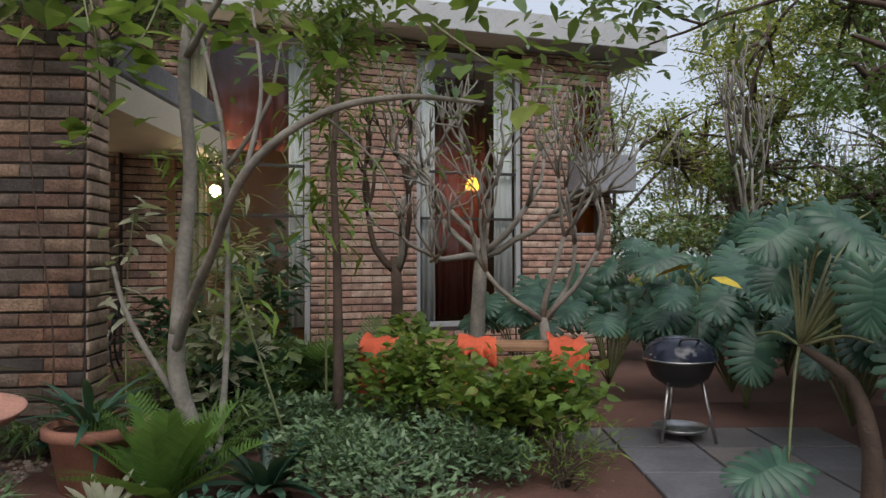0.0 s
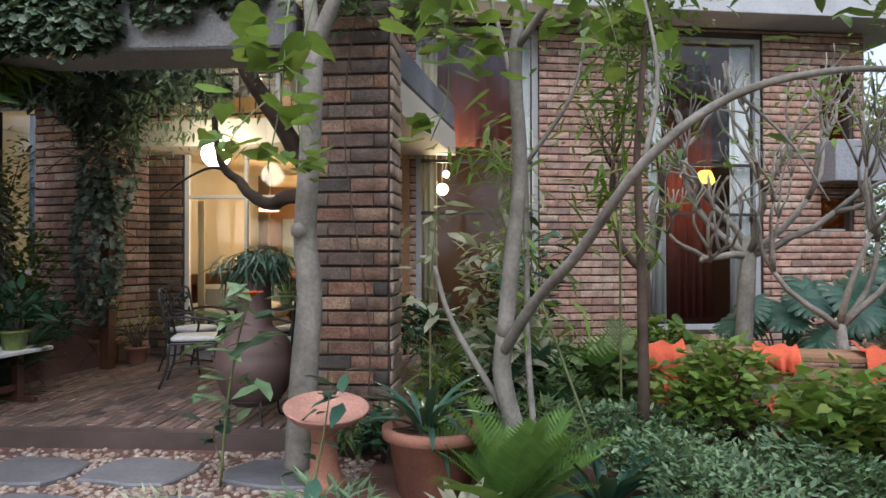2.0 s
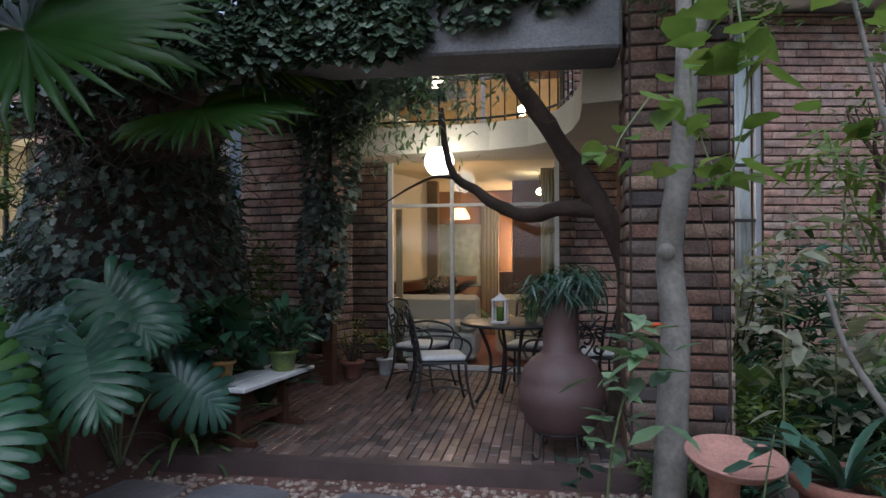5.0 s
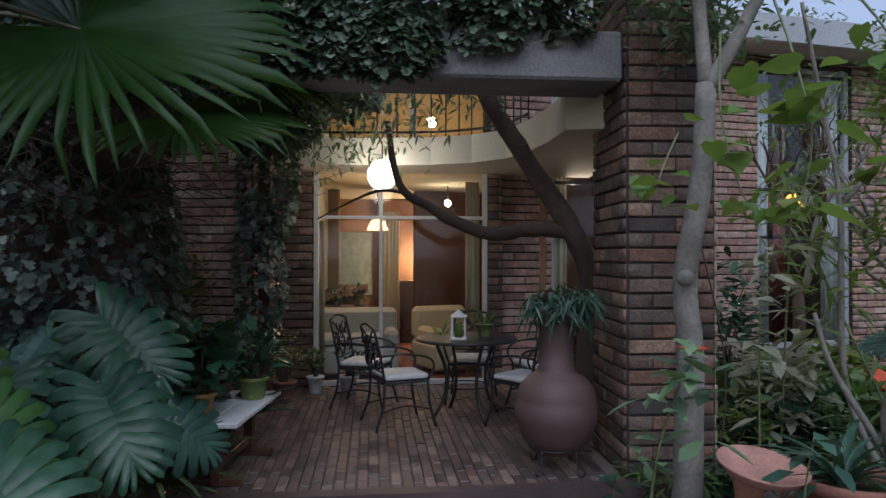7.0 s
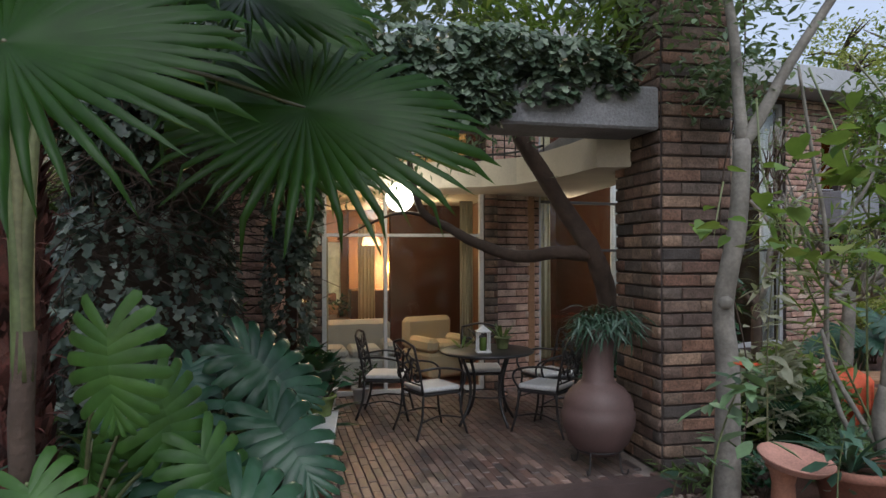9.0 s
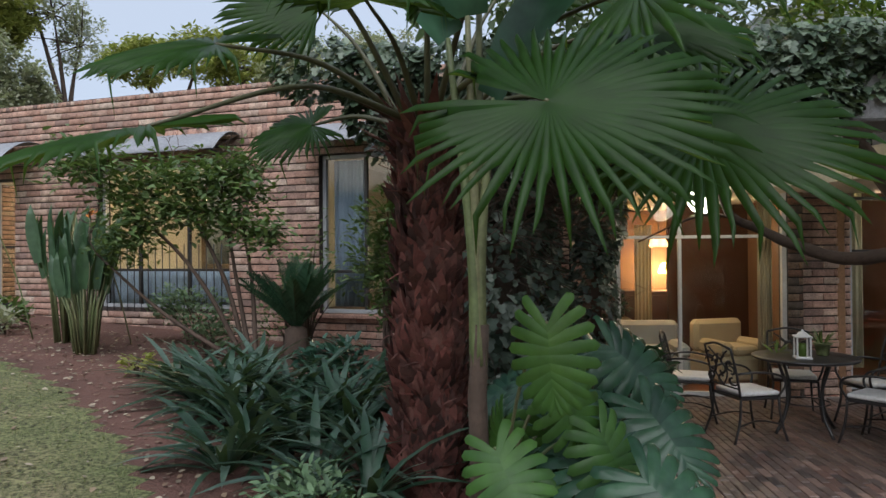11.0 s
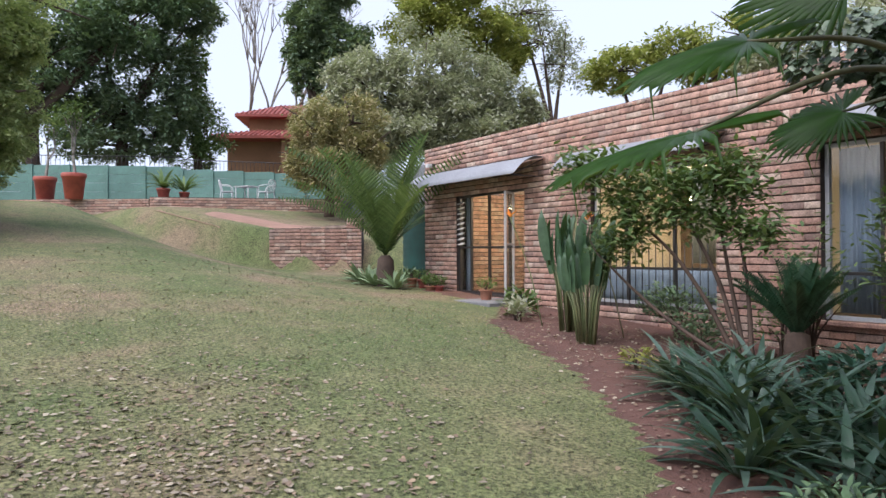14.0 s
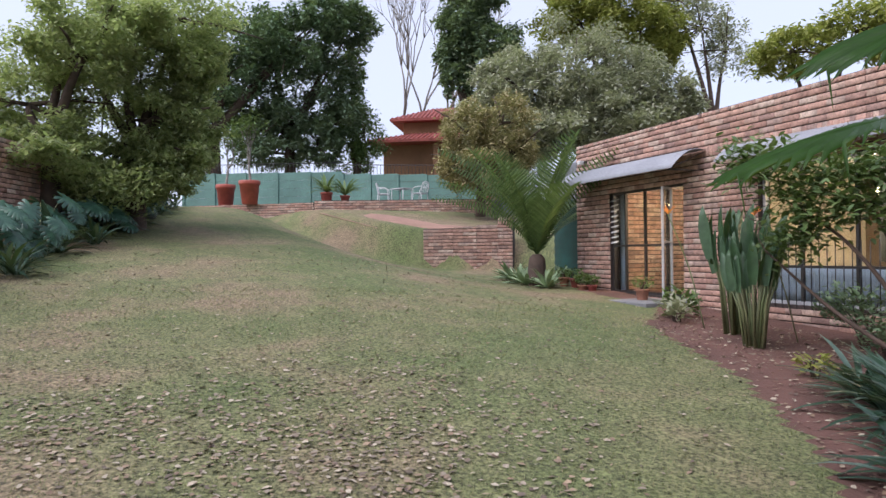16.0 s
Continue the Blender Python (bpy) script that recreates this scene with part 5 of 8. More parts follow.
def sprig(name, label, pts, r, n, shape, mat, size, droop=0.3, spread=0.08, category="branch", flowers=0):
    """A leafy stem that starts at the first point."""
    b = thing(name, label, category, pts[0])
    o = Vector(pts[0])
    c = curved([tuple(Vector(p) - o) for p in pts], 5)
    tubes("stem", [(c, np.linspace(r, r * 0.4, len(c)))], STEM, b, n=5)
    c = np.array(c)[len(c) // 3:]
    at_ = c[rng.integers(0, len(c), n)] + rng.normal(size=(n, 3)) * spread * np.array((1, 1, 0.6))
    leafage("leaves", shape, at_, rand(n, 0, 6.28), rand(n, -droop - 0.5, -droop + 0.6), rand(n, -0.5, 0.5), size * rand(n, 0.6, 1.2), mat, b)
    if flowers:
        leafage("flower", HEART, np.repeat(c[-1][None] + (0, 0, 0.03), flowers, 0), np.arange(flowers) * 6.28 / flowers, 0.45, 0.0, size * 0.45, REDFLOWER, b)
    return b


hang = "leafy branch with large fresh green leaves hanging over the bed"
sprig("green_branch", hang, [(-0.9, 3.4, 3.0), (-0.4, 3.1, 2.6), (0.0, 3.0, 2.25), (0.35, 2.95, 2.0)], 0.012, 34, HEART, FRESH, 0.13, spread=0.12)
sprig("green_branch", hang, [(-1.0, 3.2, 3.0), (-0.6, 2.8, 2.55), (-0.35, 2.6, 2.35)], 0.010, 26, HEART, FRESH, 0.14, spread=0.12)
sprig("green_branch", hang, [(-2.0, 3.4, 3.0), (-1.9, 3.0, 2.5), (-1.9, 2.9, 2.3)], 0.010, 14, HEART, MID, 0.13)
sprig("green_branch", hang, [(-2.85, 4.2, 2.9), (-2.9, 4.05, 2.4), (-2.85, 3.95, 2.0), (-2.75, 3.9, 1.75)], 0.009, 24, HEART, FRESH, 0.15, spread=0.10)
sprig("green_branch", hang, [(-3.1, 4.2, 2.3), (-3.25, 4.0, 2.05), (-3.3, 3.95, 1.9)], 0.007, 10, HEART, FRESH, 0.16)
sprig("green_branch", hang, [(-2.2, 4.1, 3.2), (-2.0, 3.9, 2.7), (-1.95, 3.9, 2.2), (-2.05, 3.9, 1.9)], 0.009, 26, HEART, FRESH, 0.15, spread=0.12)
sprig("green_branch", hang, [(-1.6, 4.4, 3.2), (-1.7, 4.2, 2.9), (-1.75, 4.0, 2.55), (-1.9, 3.9, 2.3)], 0.009, 34, HEART, FRESH, 0.16, spread=0.16)
sprig("green_branch", hang, [(-1.3, 4.6, 3.2), (-1.1, 4.5, 2.8), (-1.0, 4.4, 2.4)], 0.009, 26, HEART, FRESH, 0.15, spread=0.15)
sprig("green_branch", hang, [(-2.75, 3.75, 3.0), (-2.72, 3.5, 2.5), (-2.7, 3.4, 2.1), (-2.78, 3.4, 1.7)], 0.008, 30, HEART, FRESH, 0.17, spread=0.13)
sprig("green_branch", hang, [(-2.0, 3.8, 3.0), (-1.85, 3.5, 2.7), (-1.7, 3.3, 2.35)], 0.008, 18, HEART, FRESH, 0.17, spread=0.12)
sprig("poinsettia", "slender stem with broad leaves and one red flower", [(-3.35, 3.95, -0.12), (-3.3, 3.95, 0.4), (-3.2, 3.9, 0.8), (-3.12, 3.86, 1.0)], 0.010, 40, OVAL, SHRUB, 0.21, droop=0.0, spread=0.10, category="plant", flowers=9)
sprig("poinsettia", "slender stem with broad leaves beside the bird bath", [(-2.65, 3.6, -0.12), (-2.6, 3.7, 0.3), (-2.55, 3.7, 0.62)], 0.008, 16, OVAL, BLUEGREEN, 0.2, droop=0.0, spread=0.07, category="plant")
sprig("seedling", "small plant with a few broad leaves in the pebbles", [(-3.45, 4.2, -0.12), (-3.5, 4.15, 0.1), (-3.48, 4.1, 0.28)], 0.006, 7, HEART, BLUEGREEN, 0.15, droop=0.0, spread=0.04, category="plant")
sprig("oleander_shrub", "slender stem with long dull green leaves in the bed", [(-1.9, 5.6, -0.15), (-1.85, 5.6, 1.0), (-1.8, 5.6, 1.9), (-1.75, 5.6, 2.3)], 0.012, 70, NARROW, GREYLEAF, 0.26, spread=0.14, category="shrub")
sprig("oleander_shrub", "slender stem with long dull green leaves in the bed", [(-2.3, 5.0, -0.15), (-2.3, 5.0, 1.0), (-2.25, 5.0, 1.6)], 0.010, 40, OVAL, GREYLEAF, 0.2, spread=0.12, category="shrub")
sprig("bamboo", "slender upright plant with narrow bright leaves", [(-0.95, 5.6, -0.2), (-0.95, 5.6, 1.5), (-0.9, 5.6, 2.6), (-0.85, 5.5, 3.3)], 0.012, 420, NARROW, FRESH, 0.3, spread=0.17, category="bamboo")
sprig("bamboo", "slender upright plant with narrow bright leaves", [(-1.1, 5.0, -0.2), (-1.7, 5.3, 1.4), (-1.95, 5.4, 2.2)], 0.012, 170, NARROW, FRESH, 0.3, spread=0.14, category="bamboo")
T = thing("dark_post_tree", "thin straight dark trunk with few leaves", "tree", (-0.82, 5.31, height(-0.8, 5.3)))
tubes("trunk", [([(0, 0, -0.05), (0.01, 0, 0.6), (0.0, 0.02, 1.4), (-0.03, 0, 2.2), (0.05, 0, 3.4)], [0.045, 0.042, 0.034, 0.026, 0.015])], BROWNBARK, T, n=8, rough=0.1)
leafage("crown", OVAL, blob_points(500, (0, 0, 3.4), (0.6, 0.5, 0.5), 0.2), rand(500, 0, 6.28), rand(500, -0.8, 0.5), 0.0, rand(500, 0.06, 0.12), MID, T)
V = thing("hanging_vine", "thin dark vine stem hanging before the pillar", "vine", (-2.75, 4.7, -0.1))
tubes("strand", [([(0.1 * math.sin(q * 2.1), 0.03 * math.cos(q * 3), q) for q in np.linspace(0, 4.2, 30)], 0.006)], BROWNBARK, V, n=5)

# bare pale tree before the second tall window, and a red brown one at the pier
T = thing("bare_tree", "wide bare tree with pale crooked branches before the tall window", "tree", (0.35, 7.75, height(0.3, 7.7)))
tubes("trunk", [([(0, 0, -0.05), (0.03, 0, 0.6), (0.06, -0.02, 1.2), (0.1, 0, 1.7)], [0.10, 0.085, 0.08, 0.07])], PALEBARK, T, n=10, rough=0.1)
for i, (d, L) in enumerate((((-0.7, -0.3, 0.8), 0.7), ((0.6, -0.3, 0.6), 0.8), ((0.1, -0.5, 1), 0.8), ((1.0, -0.5, 0.35), 0.9), ((-0.3, 0.2, 1), 0.7), ((-1.0, -0.6, 0.3), 0.7))):
    ls, tips = grow((0.08, 0, 1.5), d, L, 0.045, 3, 0.6, 0.12, 40 + i, 3, 0.35)
    tubes("limb", ls, PALEBARK, T, n=5)
T = thing("bare_tree", "red brown crooked tree against the brick pier", "tree", (-0.55, 8.2, height(-0.5, 8.2)))
tubes("trunk", [([(0, 0, -0.05), (0.0, 0, 0.6), (0.0, 0, 1.1), (-0.02, 0, 1.5)], [0.085, 0.075, 0.07, 0.06])], BROWNBARK, T, n=9, rough=0.1)
for i, (d, L) in enumerate((((-0.7, -0.1, 0.8), 0.8), ((0.5, -0.3, 0.9), 0.9), ((0.1, -0.3, 1), 1.0))):
    ls, tips = grow((0.0, 0, 1.3), d, L, 0.05, 3, 0.5, 0.15, 60 + i, 3, 0.35)
    tubes("limb", ls, PALEBARK if i == 2 else BROWNBARK, T, n=5)
    leafage("foliage", OVAL, around(tips, 90, (0.2, 0.2, 0.2)), rand(90, 0, 6.28), rand(90, -0.8, 0.5), 0.0, rand(90, 0.07, 0.13), MID, T)
T = thing("bare_tree", "low bare tree with long pale branches near the paving", "tree", (1.05, 6.9, height(1, 6.9)))
tubes("trunk", [([(0, 0, -0.05), (0.0, 0, 0.5), (-0.05, 0, 0.9)], [0.06, 0.055, 0.05])], PALEBARK, T, n=8)
for i, (d, L) in enumerate((((1.0, -0.2, 0.7), 0.9), ((-0.8, -0.4, 0.5), 0.8), ((0.3, -0.4, 1), 0.9), ((0.8, 0.2, 1), 0.9))):
    ls, tips = grow((-0.05, 0, 0.85), d, L, 0.035, 3, 0.5, 0.12, 80 + i, 3, 0.3)
    tubes("limb", ls, PALEBARK, T, n=5)
    leafage("foliage", OVAL, around(tips, 60, (0.2, 0.2, 0.15)), rand(60, 0, 6.28), rand(60, -0.8, 0.5), 0.0, rand(60, 0.08, 0.15), FRESH, T)

# dark climbing tree on the patio
T = thing("twisting_tree", "dark tree that twists up through the patio roof", "tree", (-3.38, 6.35, 0))
o = Vector(T.location)
for pts, r0, r1 in (([(-3.38, 6.35, 0), (-3.3, 6.3, 0.6), (-3.28, 6.2, 1.1), (-3.32, 6.1, 1.42), (-3.5, 5.95, 1.8), (-3.73, 6.0, 2.17), (-4.0, 6.0, 2.6), (-4.22, 5.95, 2.97), (-4.5, 5.9, 3.9)], 0.12, 0.07),
                    ([(-3.48, 5.95, 1.78), (-3.83, 6.0, 1.8), (-4.16, 6.3, 1.76), (-4.54, 6.6, 1.9), (-4.77, 6.85, 2.05), (-5.02, 7.0, 2.2), (-5.14, 7.05, 2.45), (-5.22, 7.1, 2.95)], 0.075, 0.03),
                    ([(-5.0, 7.0, 2.2), (-5.3, 7.15, 2.24), (-5.6, 7.2, 2.14), (-6.0, 7.3, 1.95)], 0.022, 0.008)):
    c = curved(rel(pts), 5)
    tubes("limb", [(c, np.linspace(r0, r1, len(c)))], BROWNBARK, T, n=9, rough=0.2)
q = rel([(-5.5, 6.9, 2.75), (-5.9, 6.8, 2.6), (-5.2, 6.6, 2.85), (-6.1, 6.6, 2.9), (-4.8, 6.2, 3.0), (-4.4, 6.0, 3.05)])
leafage("foliage", OVAL, around(q, 750, (0.28, 0.25, 0.16)), rand(750, 0, 6.28), rand(750, -1.2, 0.1), rand(750, -0.5, 0.5), rand(750, 0.07, 0.13), DARKTREE, T, width=0.7)
n = 5200
pts = np.concatenate([blob_points(n // 4, c, r, 0.3) for c, r in (((-0.9, -0.3, 4.6), (2.0, 1.2, 0.8)), ((-3.4, -0.6, 4.6), (1.8, 1.2, 0.9)), ((-2.2, 0.9, 4.9), (2.2, 1.2, 0.9)), ((0.6, -0.6, 4.5), (1.2, 1.1, 0.7)))])
leafage("crown", OVAL, pts, rand(len(pts), 0, 6.28), rand(len(pts), -0.9, 0.4), rand(len(pts), -0.6, 0.6), rand(len(pts), 0.12, 0.22), DARKTREE, T)


# ivy: on the beam, on the post and on the old wall at the patio's side
def ivy(name, label, boxes, n, size=0.075, mat=IVY, dry=0):
    b = thing(name, label, "ivy", boxes[0][0])
    o = np.array(boxes[0][0])
    vol = np.array([w for *_, w in boxes], float)
    pick = rng.choice(len(boxes), n, p=vol / vol.sum())
    c, r = np.array([q[0] for q in boxes])[pick], np.array([q[1] for q in boxes])[pick]
    d = rng.normal(size=(n, 3))
    d /= np.linalg.norm(d, axis=1)[:, None]
    p = c + d * r * (0.86 + 0.2 * rng.random((n, 1))) - o
    face = np.arctan2(-d[:, 0], d[:, 1] - 0.5)
    leafage("leaves", IVYLEAF, p, face + rand(n, -0.7, 0.7), rand(n, -1.3, -0.2), rand(n, -0.5, 0.5), size * rand(n, 0.5, 1.25), mat, b)
    lines = []
    for i in range(dry):
        k = rng.integers(len(boxes))
        c, r = np.array(boxes[k][0]), np.array(boxes[k][1])
        e = rng.normal(size=3)
        e /= np.linalg.norm(e)
        s = c + e * r * 0.98 - o
        pts = [tuple(s + np.array((rng.normal() * 0.05 * q, rng.normal() * 0.04 - 0.01, -0.13 * q))) for q in range(6)]
        lines.append((pts, 0.004))
    if lines:
        tubes("vine", lines, BROWNBARK, b, n=4)
    return b


BX = lambda s, z, d=0.0: tuple(BEAM @ Vector((s, d, z)))
ivy("beam_ivy", "thick ivy trailing along the concrete beam", [(BX(-0.95 - 0.5 * i, 3.28 + 0.05 * math.sin(i * 2.3) + (0 if i > 2 else 0.05), 0.05), (0.42, 0.24, 0.17 + (0.0 if i < 2 else 0.06) + 0.03 * math.sin(i)), 1.0) for i in range(10)], 5200, 0.085)
ivy("beam_ivy", "thick curtain of ivy over the middle of the concrete beam", [(BX(-1.75 - 0.45 * i, 2.98 + 0.05 * math.sin(i * 1.7), -0.06), (0.34, 0.10, 0.22), 1.0) for i in range(8)], 4200, 0.085)
ivy("beam_ivy", "loose ivy hanging over the beam's face", [(BX(-0.55, 3.2, -0.02), (0.22, 0.06, 0.14), 0.5), (BX(-1.1, 3.12, -0.04), (0.25, 0.06, 0.16), 0.6), (BX(-2.2, 2.98, -0.05), (0.6, 0.07, 0.2), 1), (BX(-3.3, 2.9, -0.05), (0.7, 0.1, 0.25), 1), (BX(-4.4, 2.8, -0.05), (0.7, 0.12, 0.35), 1)], 1500, 0.08)
ivy("ivy_post", "ivy grown thick round a post beside the patio door", [((-6.45, 7.0, 2.4), (0.30, 0.3, 0.75), 1), ((-6.5, 6.9, 1.4), (0.24, 0.24, 0.8), 0.8), ((-6.35, 6.8, 2.9), (0.5, 0.35, 0.3), 0.8)], 2600, 0.08, mat=OLDIVY, dry=30)
ivy("patio_creeper", "dense creeper roofing the patio behind the beam", [((-5.9 - 0.6 * i, 5.9 + 0.6 * k, 3.32 + 0.06 * math.sin(i * 3 + k)), (0.5, 0.5, 0.16), 1) for i in range(4) for k in range(4)], 3200, 0.13, mat=OLDIVY)
boxed("post", (-6.53, -6.41, 6.96, 7.08, 0.0, 2.9), WOOD, tagged(new("wooden_post"), "dark wooden post under the ivy", "post"))
ivy("ivy_wall", "old wall of ivy and dry brown vines beside the patio", [((-7.35, 5.2, 1.3), (0.62, 1.2, 1.5), 2), ((-7.2, 4.9, 2.7), (0.6, 0.9, 0.55), 1), ((-7.1, 5.9, 0.55), (0.4, 0.5, 0.45), 0.4)], 7000, 0.09, mat=OLDIVY, dry=700)
bm = bmesh.new()
for x, y, z, a, b_, c in ((-7.4, 5.3, 1.2, 0.45, 1.0, 1.3), (-7.05, 4.95, 2.6, 0.5, 0.7, 0.45)):
    bmesh.ops.create_icosphere(bm, subdivisions=3, radius=1.0, matrix=Matrix.Translation((x, y, z)) @ Matrix.Diagonal((a, b_, c, 1)))
for v in bm.verts:
    v.co += Vector((1, 1, 1)) * 0.12 * noise.noise(v.co * 3)
tangle = tagged(new("vine_tangle"), "dense dark tangle of dead vines within the ivy", "vines")
part("dead_vine", bm, BROWNBARK, tangle, smooth=True)
# tall ivy and leaves over the roofs by the pillar
bush("roof_creeper", "creeper in leaf on top of the pillar", (-2.75, 5.5, 2.9), (0.5, 0.5, 0.5), 900, OVAL, MID, 0.08, 6, blobs=4, category="creeper")
bush("roof_creeper", "grass like plants growing above the beam", (-3.9, 5.6, 3.3), (0.9, 0.4, 0.4), 700, NARROW, FRESH, 0.3, 4, blobs=4, category="creeper")

# banana like plant at the palm
T = thing("banana_plant", "banana plant with a bare brown stem and upright green stalks", "plant", (-6.97, 2.4, height(-6.97, 2.4)))
tubes("trunk", [([(0, 0, -0.05), (0.01, 0, 0.4), (0.0, 0, 0.75), (0.02, 0, 1.1)], [0.055, 0.05, 0.048, 0.042])], BROWNBARK, T, n=9, rough=0.1)
for dx, dy, h, r in ((-0.12, -0.05, 2.5, 0.03), (0.02, 0.05, 2.7, 0.03), (0.10, -0.03, 2.2, 0.025), (-0.02, -0.05, 2.6, 0.028)):
    c = curved([(0.01, 0, 0.9), (0.01 + dx * 0.2, dy * 0.3, 1.5), (dx, dy, h)], 5)
    lf = tubes("stalk", [(c, np.linspace(0.045, r * 0.5, len(c)))], STEM, T, n=7)
    aimed("blade", strap_leaf(0.16, 0.5, 7), (dx, dy, h), (dx * 4, dy * 4 - 0.2, 0.8), (0, -0.6, 0.6), 1.1, BROAD, lf)

# the long bed along the wing
rosette_spots = [(-9.31, 3.61), (-8.9, 3.2), (-8.58, 2.9), (-9.7, 3.95), (-9.1, 4.2), (-8.6, 3.8), (-8.2, 3.3), (-8.0, 2.6), (-9.6, 4.5), (-8.3, 4.3), (-10.1, 4.5), (-7.9, 3.9)]
CLIV = strap_leaf(0.046, 0.5, 5)
for x, y in rosette_spots:
    x, y = x + 0.12, y + 0.28
    rosette("clivia", "clump of dark arching strap leaves at the lawn's edge", (x, y, None), 26, 0.66, CLIV, STRAP, (0.45, 1.35), clumps=3, group="clivias along the bed", size_var=0.35)
T = thing("cycad", "cycad with a crown of stiff upright dark feather leaves", "cycad", (-9.8, 6.3, height(-9.8, 6.3)))
lathe("trunk", [(0.12, -0.05), (0.14, 0.2), (0.12, 0.42), (0.02, 0.47)], BROWNBARK, T, n=12)
leafage("fronds", frond(34, 1.0, 0.13, 0.010, 0.12, 0.6), np.tile([(0, 0, 0.40)], (36, 1)), rand(36, 0, 6.28), rand(36, 0.7, 1.4), rand(36, -0.3, 0.3), rand(36, 0.7, 0.9), BROAD, T)
for (x, y), hgt, nn in (((-12.9, 6.3), 1.72, 26), ((-12.1, 5.7), 1.35, 20), ((-12.4, 6.1), 1.68, 22)):
    T = thing("crane_flower", "clump of crane flower with tall stiff paddle leaves", "plant", (x, y, height(x, y)))
    for i in range(nn):
        a, q = rng.uniform(0, 6.283), rng.uniform(0.05, 0.22)
        h = hgt * rng.uniform(0.75, 1.0)
        lean = Vector((math.cos(a), math.sin(a), 0)) * (0.12 + q * 0.9)
        st = tubes("stalk", [([(q * math.cos(a) * 0.6, q * math.sin(a) * 0.6, 0), tuple(lean * 0.6 + Vector((0, 0, h * 0.4))), tuple(lean + Vector((0, 0, h * 0.68)))], [0.016, 0.013, 0.009])], STEM, T, n=5)
        aimed("blade", strap_leaf(0.12, 0.08, 5, 0.5), tuple(lean + Vector((0, 0, h * 0.6))), tuple(lean * 0.6 + Vector((0, 0, 1))), (rng.normal(), -1 + 0.5 * rng.normal(), 0.2), h * 0.44, CRANE, st)
for x, y in ((-13.4, 6.3), (-12.2, 6.6)):
    T = thing("crane_flower_bloom", "orange crane flower on a long bent stalk", "flower", (x, y, height(x, y)))
    tubes("stalk", [(curved([(0, 0, 0), (-0.15, -0.1, 0.8), (-0.45, -0.2, 1.6)], 4), 0.009)], STEM, T, n=5)
    leafage("flower", NARROW, np.tile([(-0.45, -0.2, 1.6)], (6, 1)), rand(6, -2, 2), rand(6, 0.2, 1.2), 0.0, 0.16, leaf_mat("orange_petal", [(0.75, 0.20, 0.03), (0.8, 0.3, 0.05)], 0.6, 0.3), T, width=2)
T = thing("citrus_tree", "small citrus tree with crooked dark stems and glossy leaves", "tree", (-10.18, 5.9, height(-10.2, 5.9)))
tips = []
stems = (((0, 0, 0), (-0.4, -0.1, 0.8), (-0.8, -0.2, 1.35), (-1.3, -0.3, 1.75)), ((0.0, 0, 0), (-0.25, 0, 0.9), (-0.6, -0.1, 1.7), (-0.8, 0, 2.1)), ((0.05, 0, 0), (-0.2, 0.1, 1.0), (-0.3, 0.0, 1.9)), ((0.1, 0, 0), (0.0, 0.1, 0.9), (-0.1, 0.1, 1.5)), ((0, 0, 0), (-0.9, -0.2, 0.6), (-1.6, -0.3, 1.2)))
for st in stems:
    c = curved(st, 5)
    tubes("stem", [(c, np.linspace(0.03, 0.012, len(c)))], BROWNBARK, T, n=6, rough=0.1)
    ls, tp = grow(c[-1], tuple(Vector(c[-1]) - Vector(c[-3])), 0.35, 0.012, 2, 0.9, 0.0, int(abs(c[-1][0]) * 50), 3, 0.4)
    tubes("twig", ls, BROWNBARK, T, n=4)
    tips += tp
tips = tips[:8] + [(-0.1, 0, 1.95), (-0.5, -0.1, 2.1), (-0.9, -0.2, 2.1), (-1.25, -0.3, 1.95), (-0.3, 0, 1.65), (-0.7, -0.2, 1.75), (-1.1, -0.3, 1.65), (0.15, 0, 1.5), (-1.3, -0.3, 1.4), (-0.2, 0.1, 2.2)] * 5
leafage("foliage", OVAL, around(tips, 4800, (0.17, 0.17, 0.11)), rand(4800, 0, 6.28), rand(4800, -0.7, 0.6), rand(4800, -0.6, 0.6), rand(4800, 0.08, 0.14), MID, T)
for at_, rr, nn, m, s in (((-10.3, 7.1, None), (0.35, 0.25, 0.75), 420, MID, 0.10), ((-8.35, 6.5, None), (0.45, 0.4, 1.05), 1500, MID, 0.10), ((-8.0, 7.0, None), (0.4, 0.3, 1.2), 900, MID, 0.10), ((-11.6, 7.0, None), (0.6, 0.4, 0.4), 900, SHRUB, 0.09), ((-11.0, 6.4, None), (0.4, 0.35, 0.32), 600, SHRUB, 0.09), ((-10.8, 4.9, None), (0.15, 0.15, 0.13), 90, YELLOWLEAF, 0.10),
                          ((-8.7, 5.2, None), (0.5, 0.4, 0.3), 500, BLUEGREEN, 0.14), ((-7.7, 2.2, None), (0.35, 0.3, 0.2), 500, SHRUB, 0.08), ((-7.2, 1.8, None), (0.4, 0.3, 0.17), 500, SHRUB, 0.08), ((-6.8, 1.7, None), (0.3, 0.3, 0.15), 300, MID, 0.10),
                          ((-14.4, 6.9, None), (0.3, 0.3, 0.25), 160, MID, 0.16), ((-14.0, 6.4, None), (0.25, 0.2, 0.2), 120, GREYLEAF, 0.14)):
    bush("bed_shrub", "leafy shrub in the bed along the brick wing", at_, rr, nn, OVAL, m, s, 7, blobs=4)
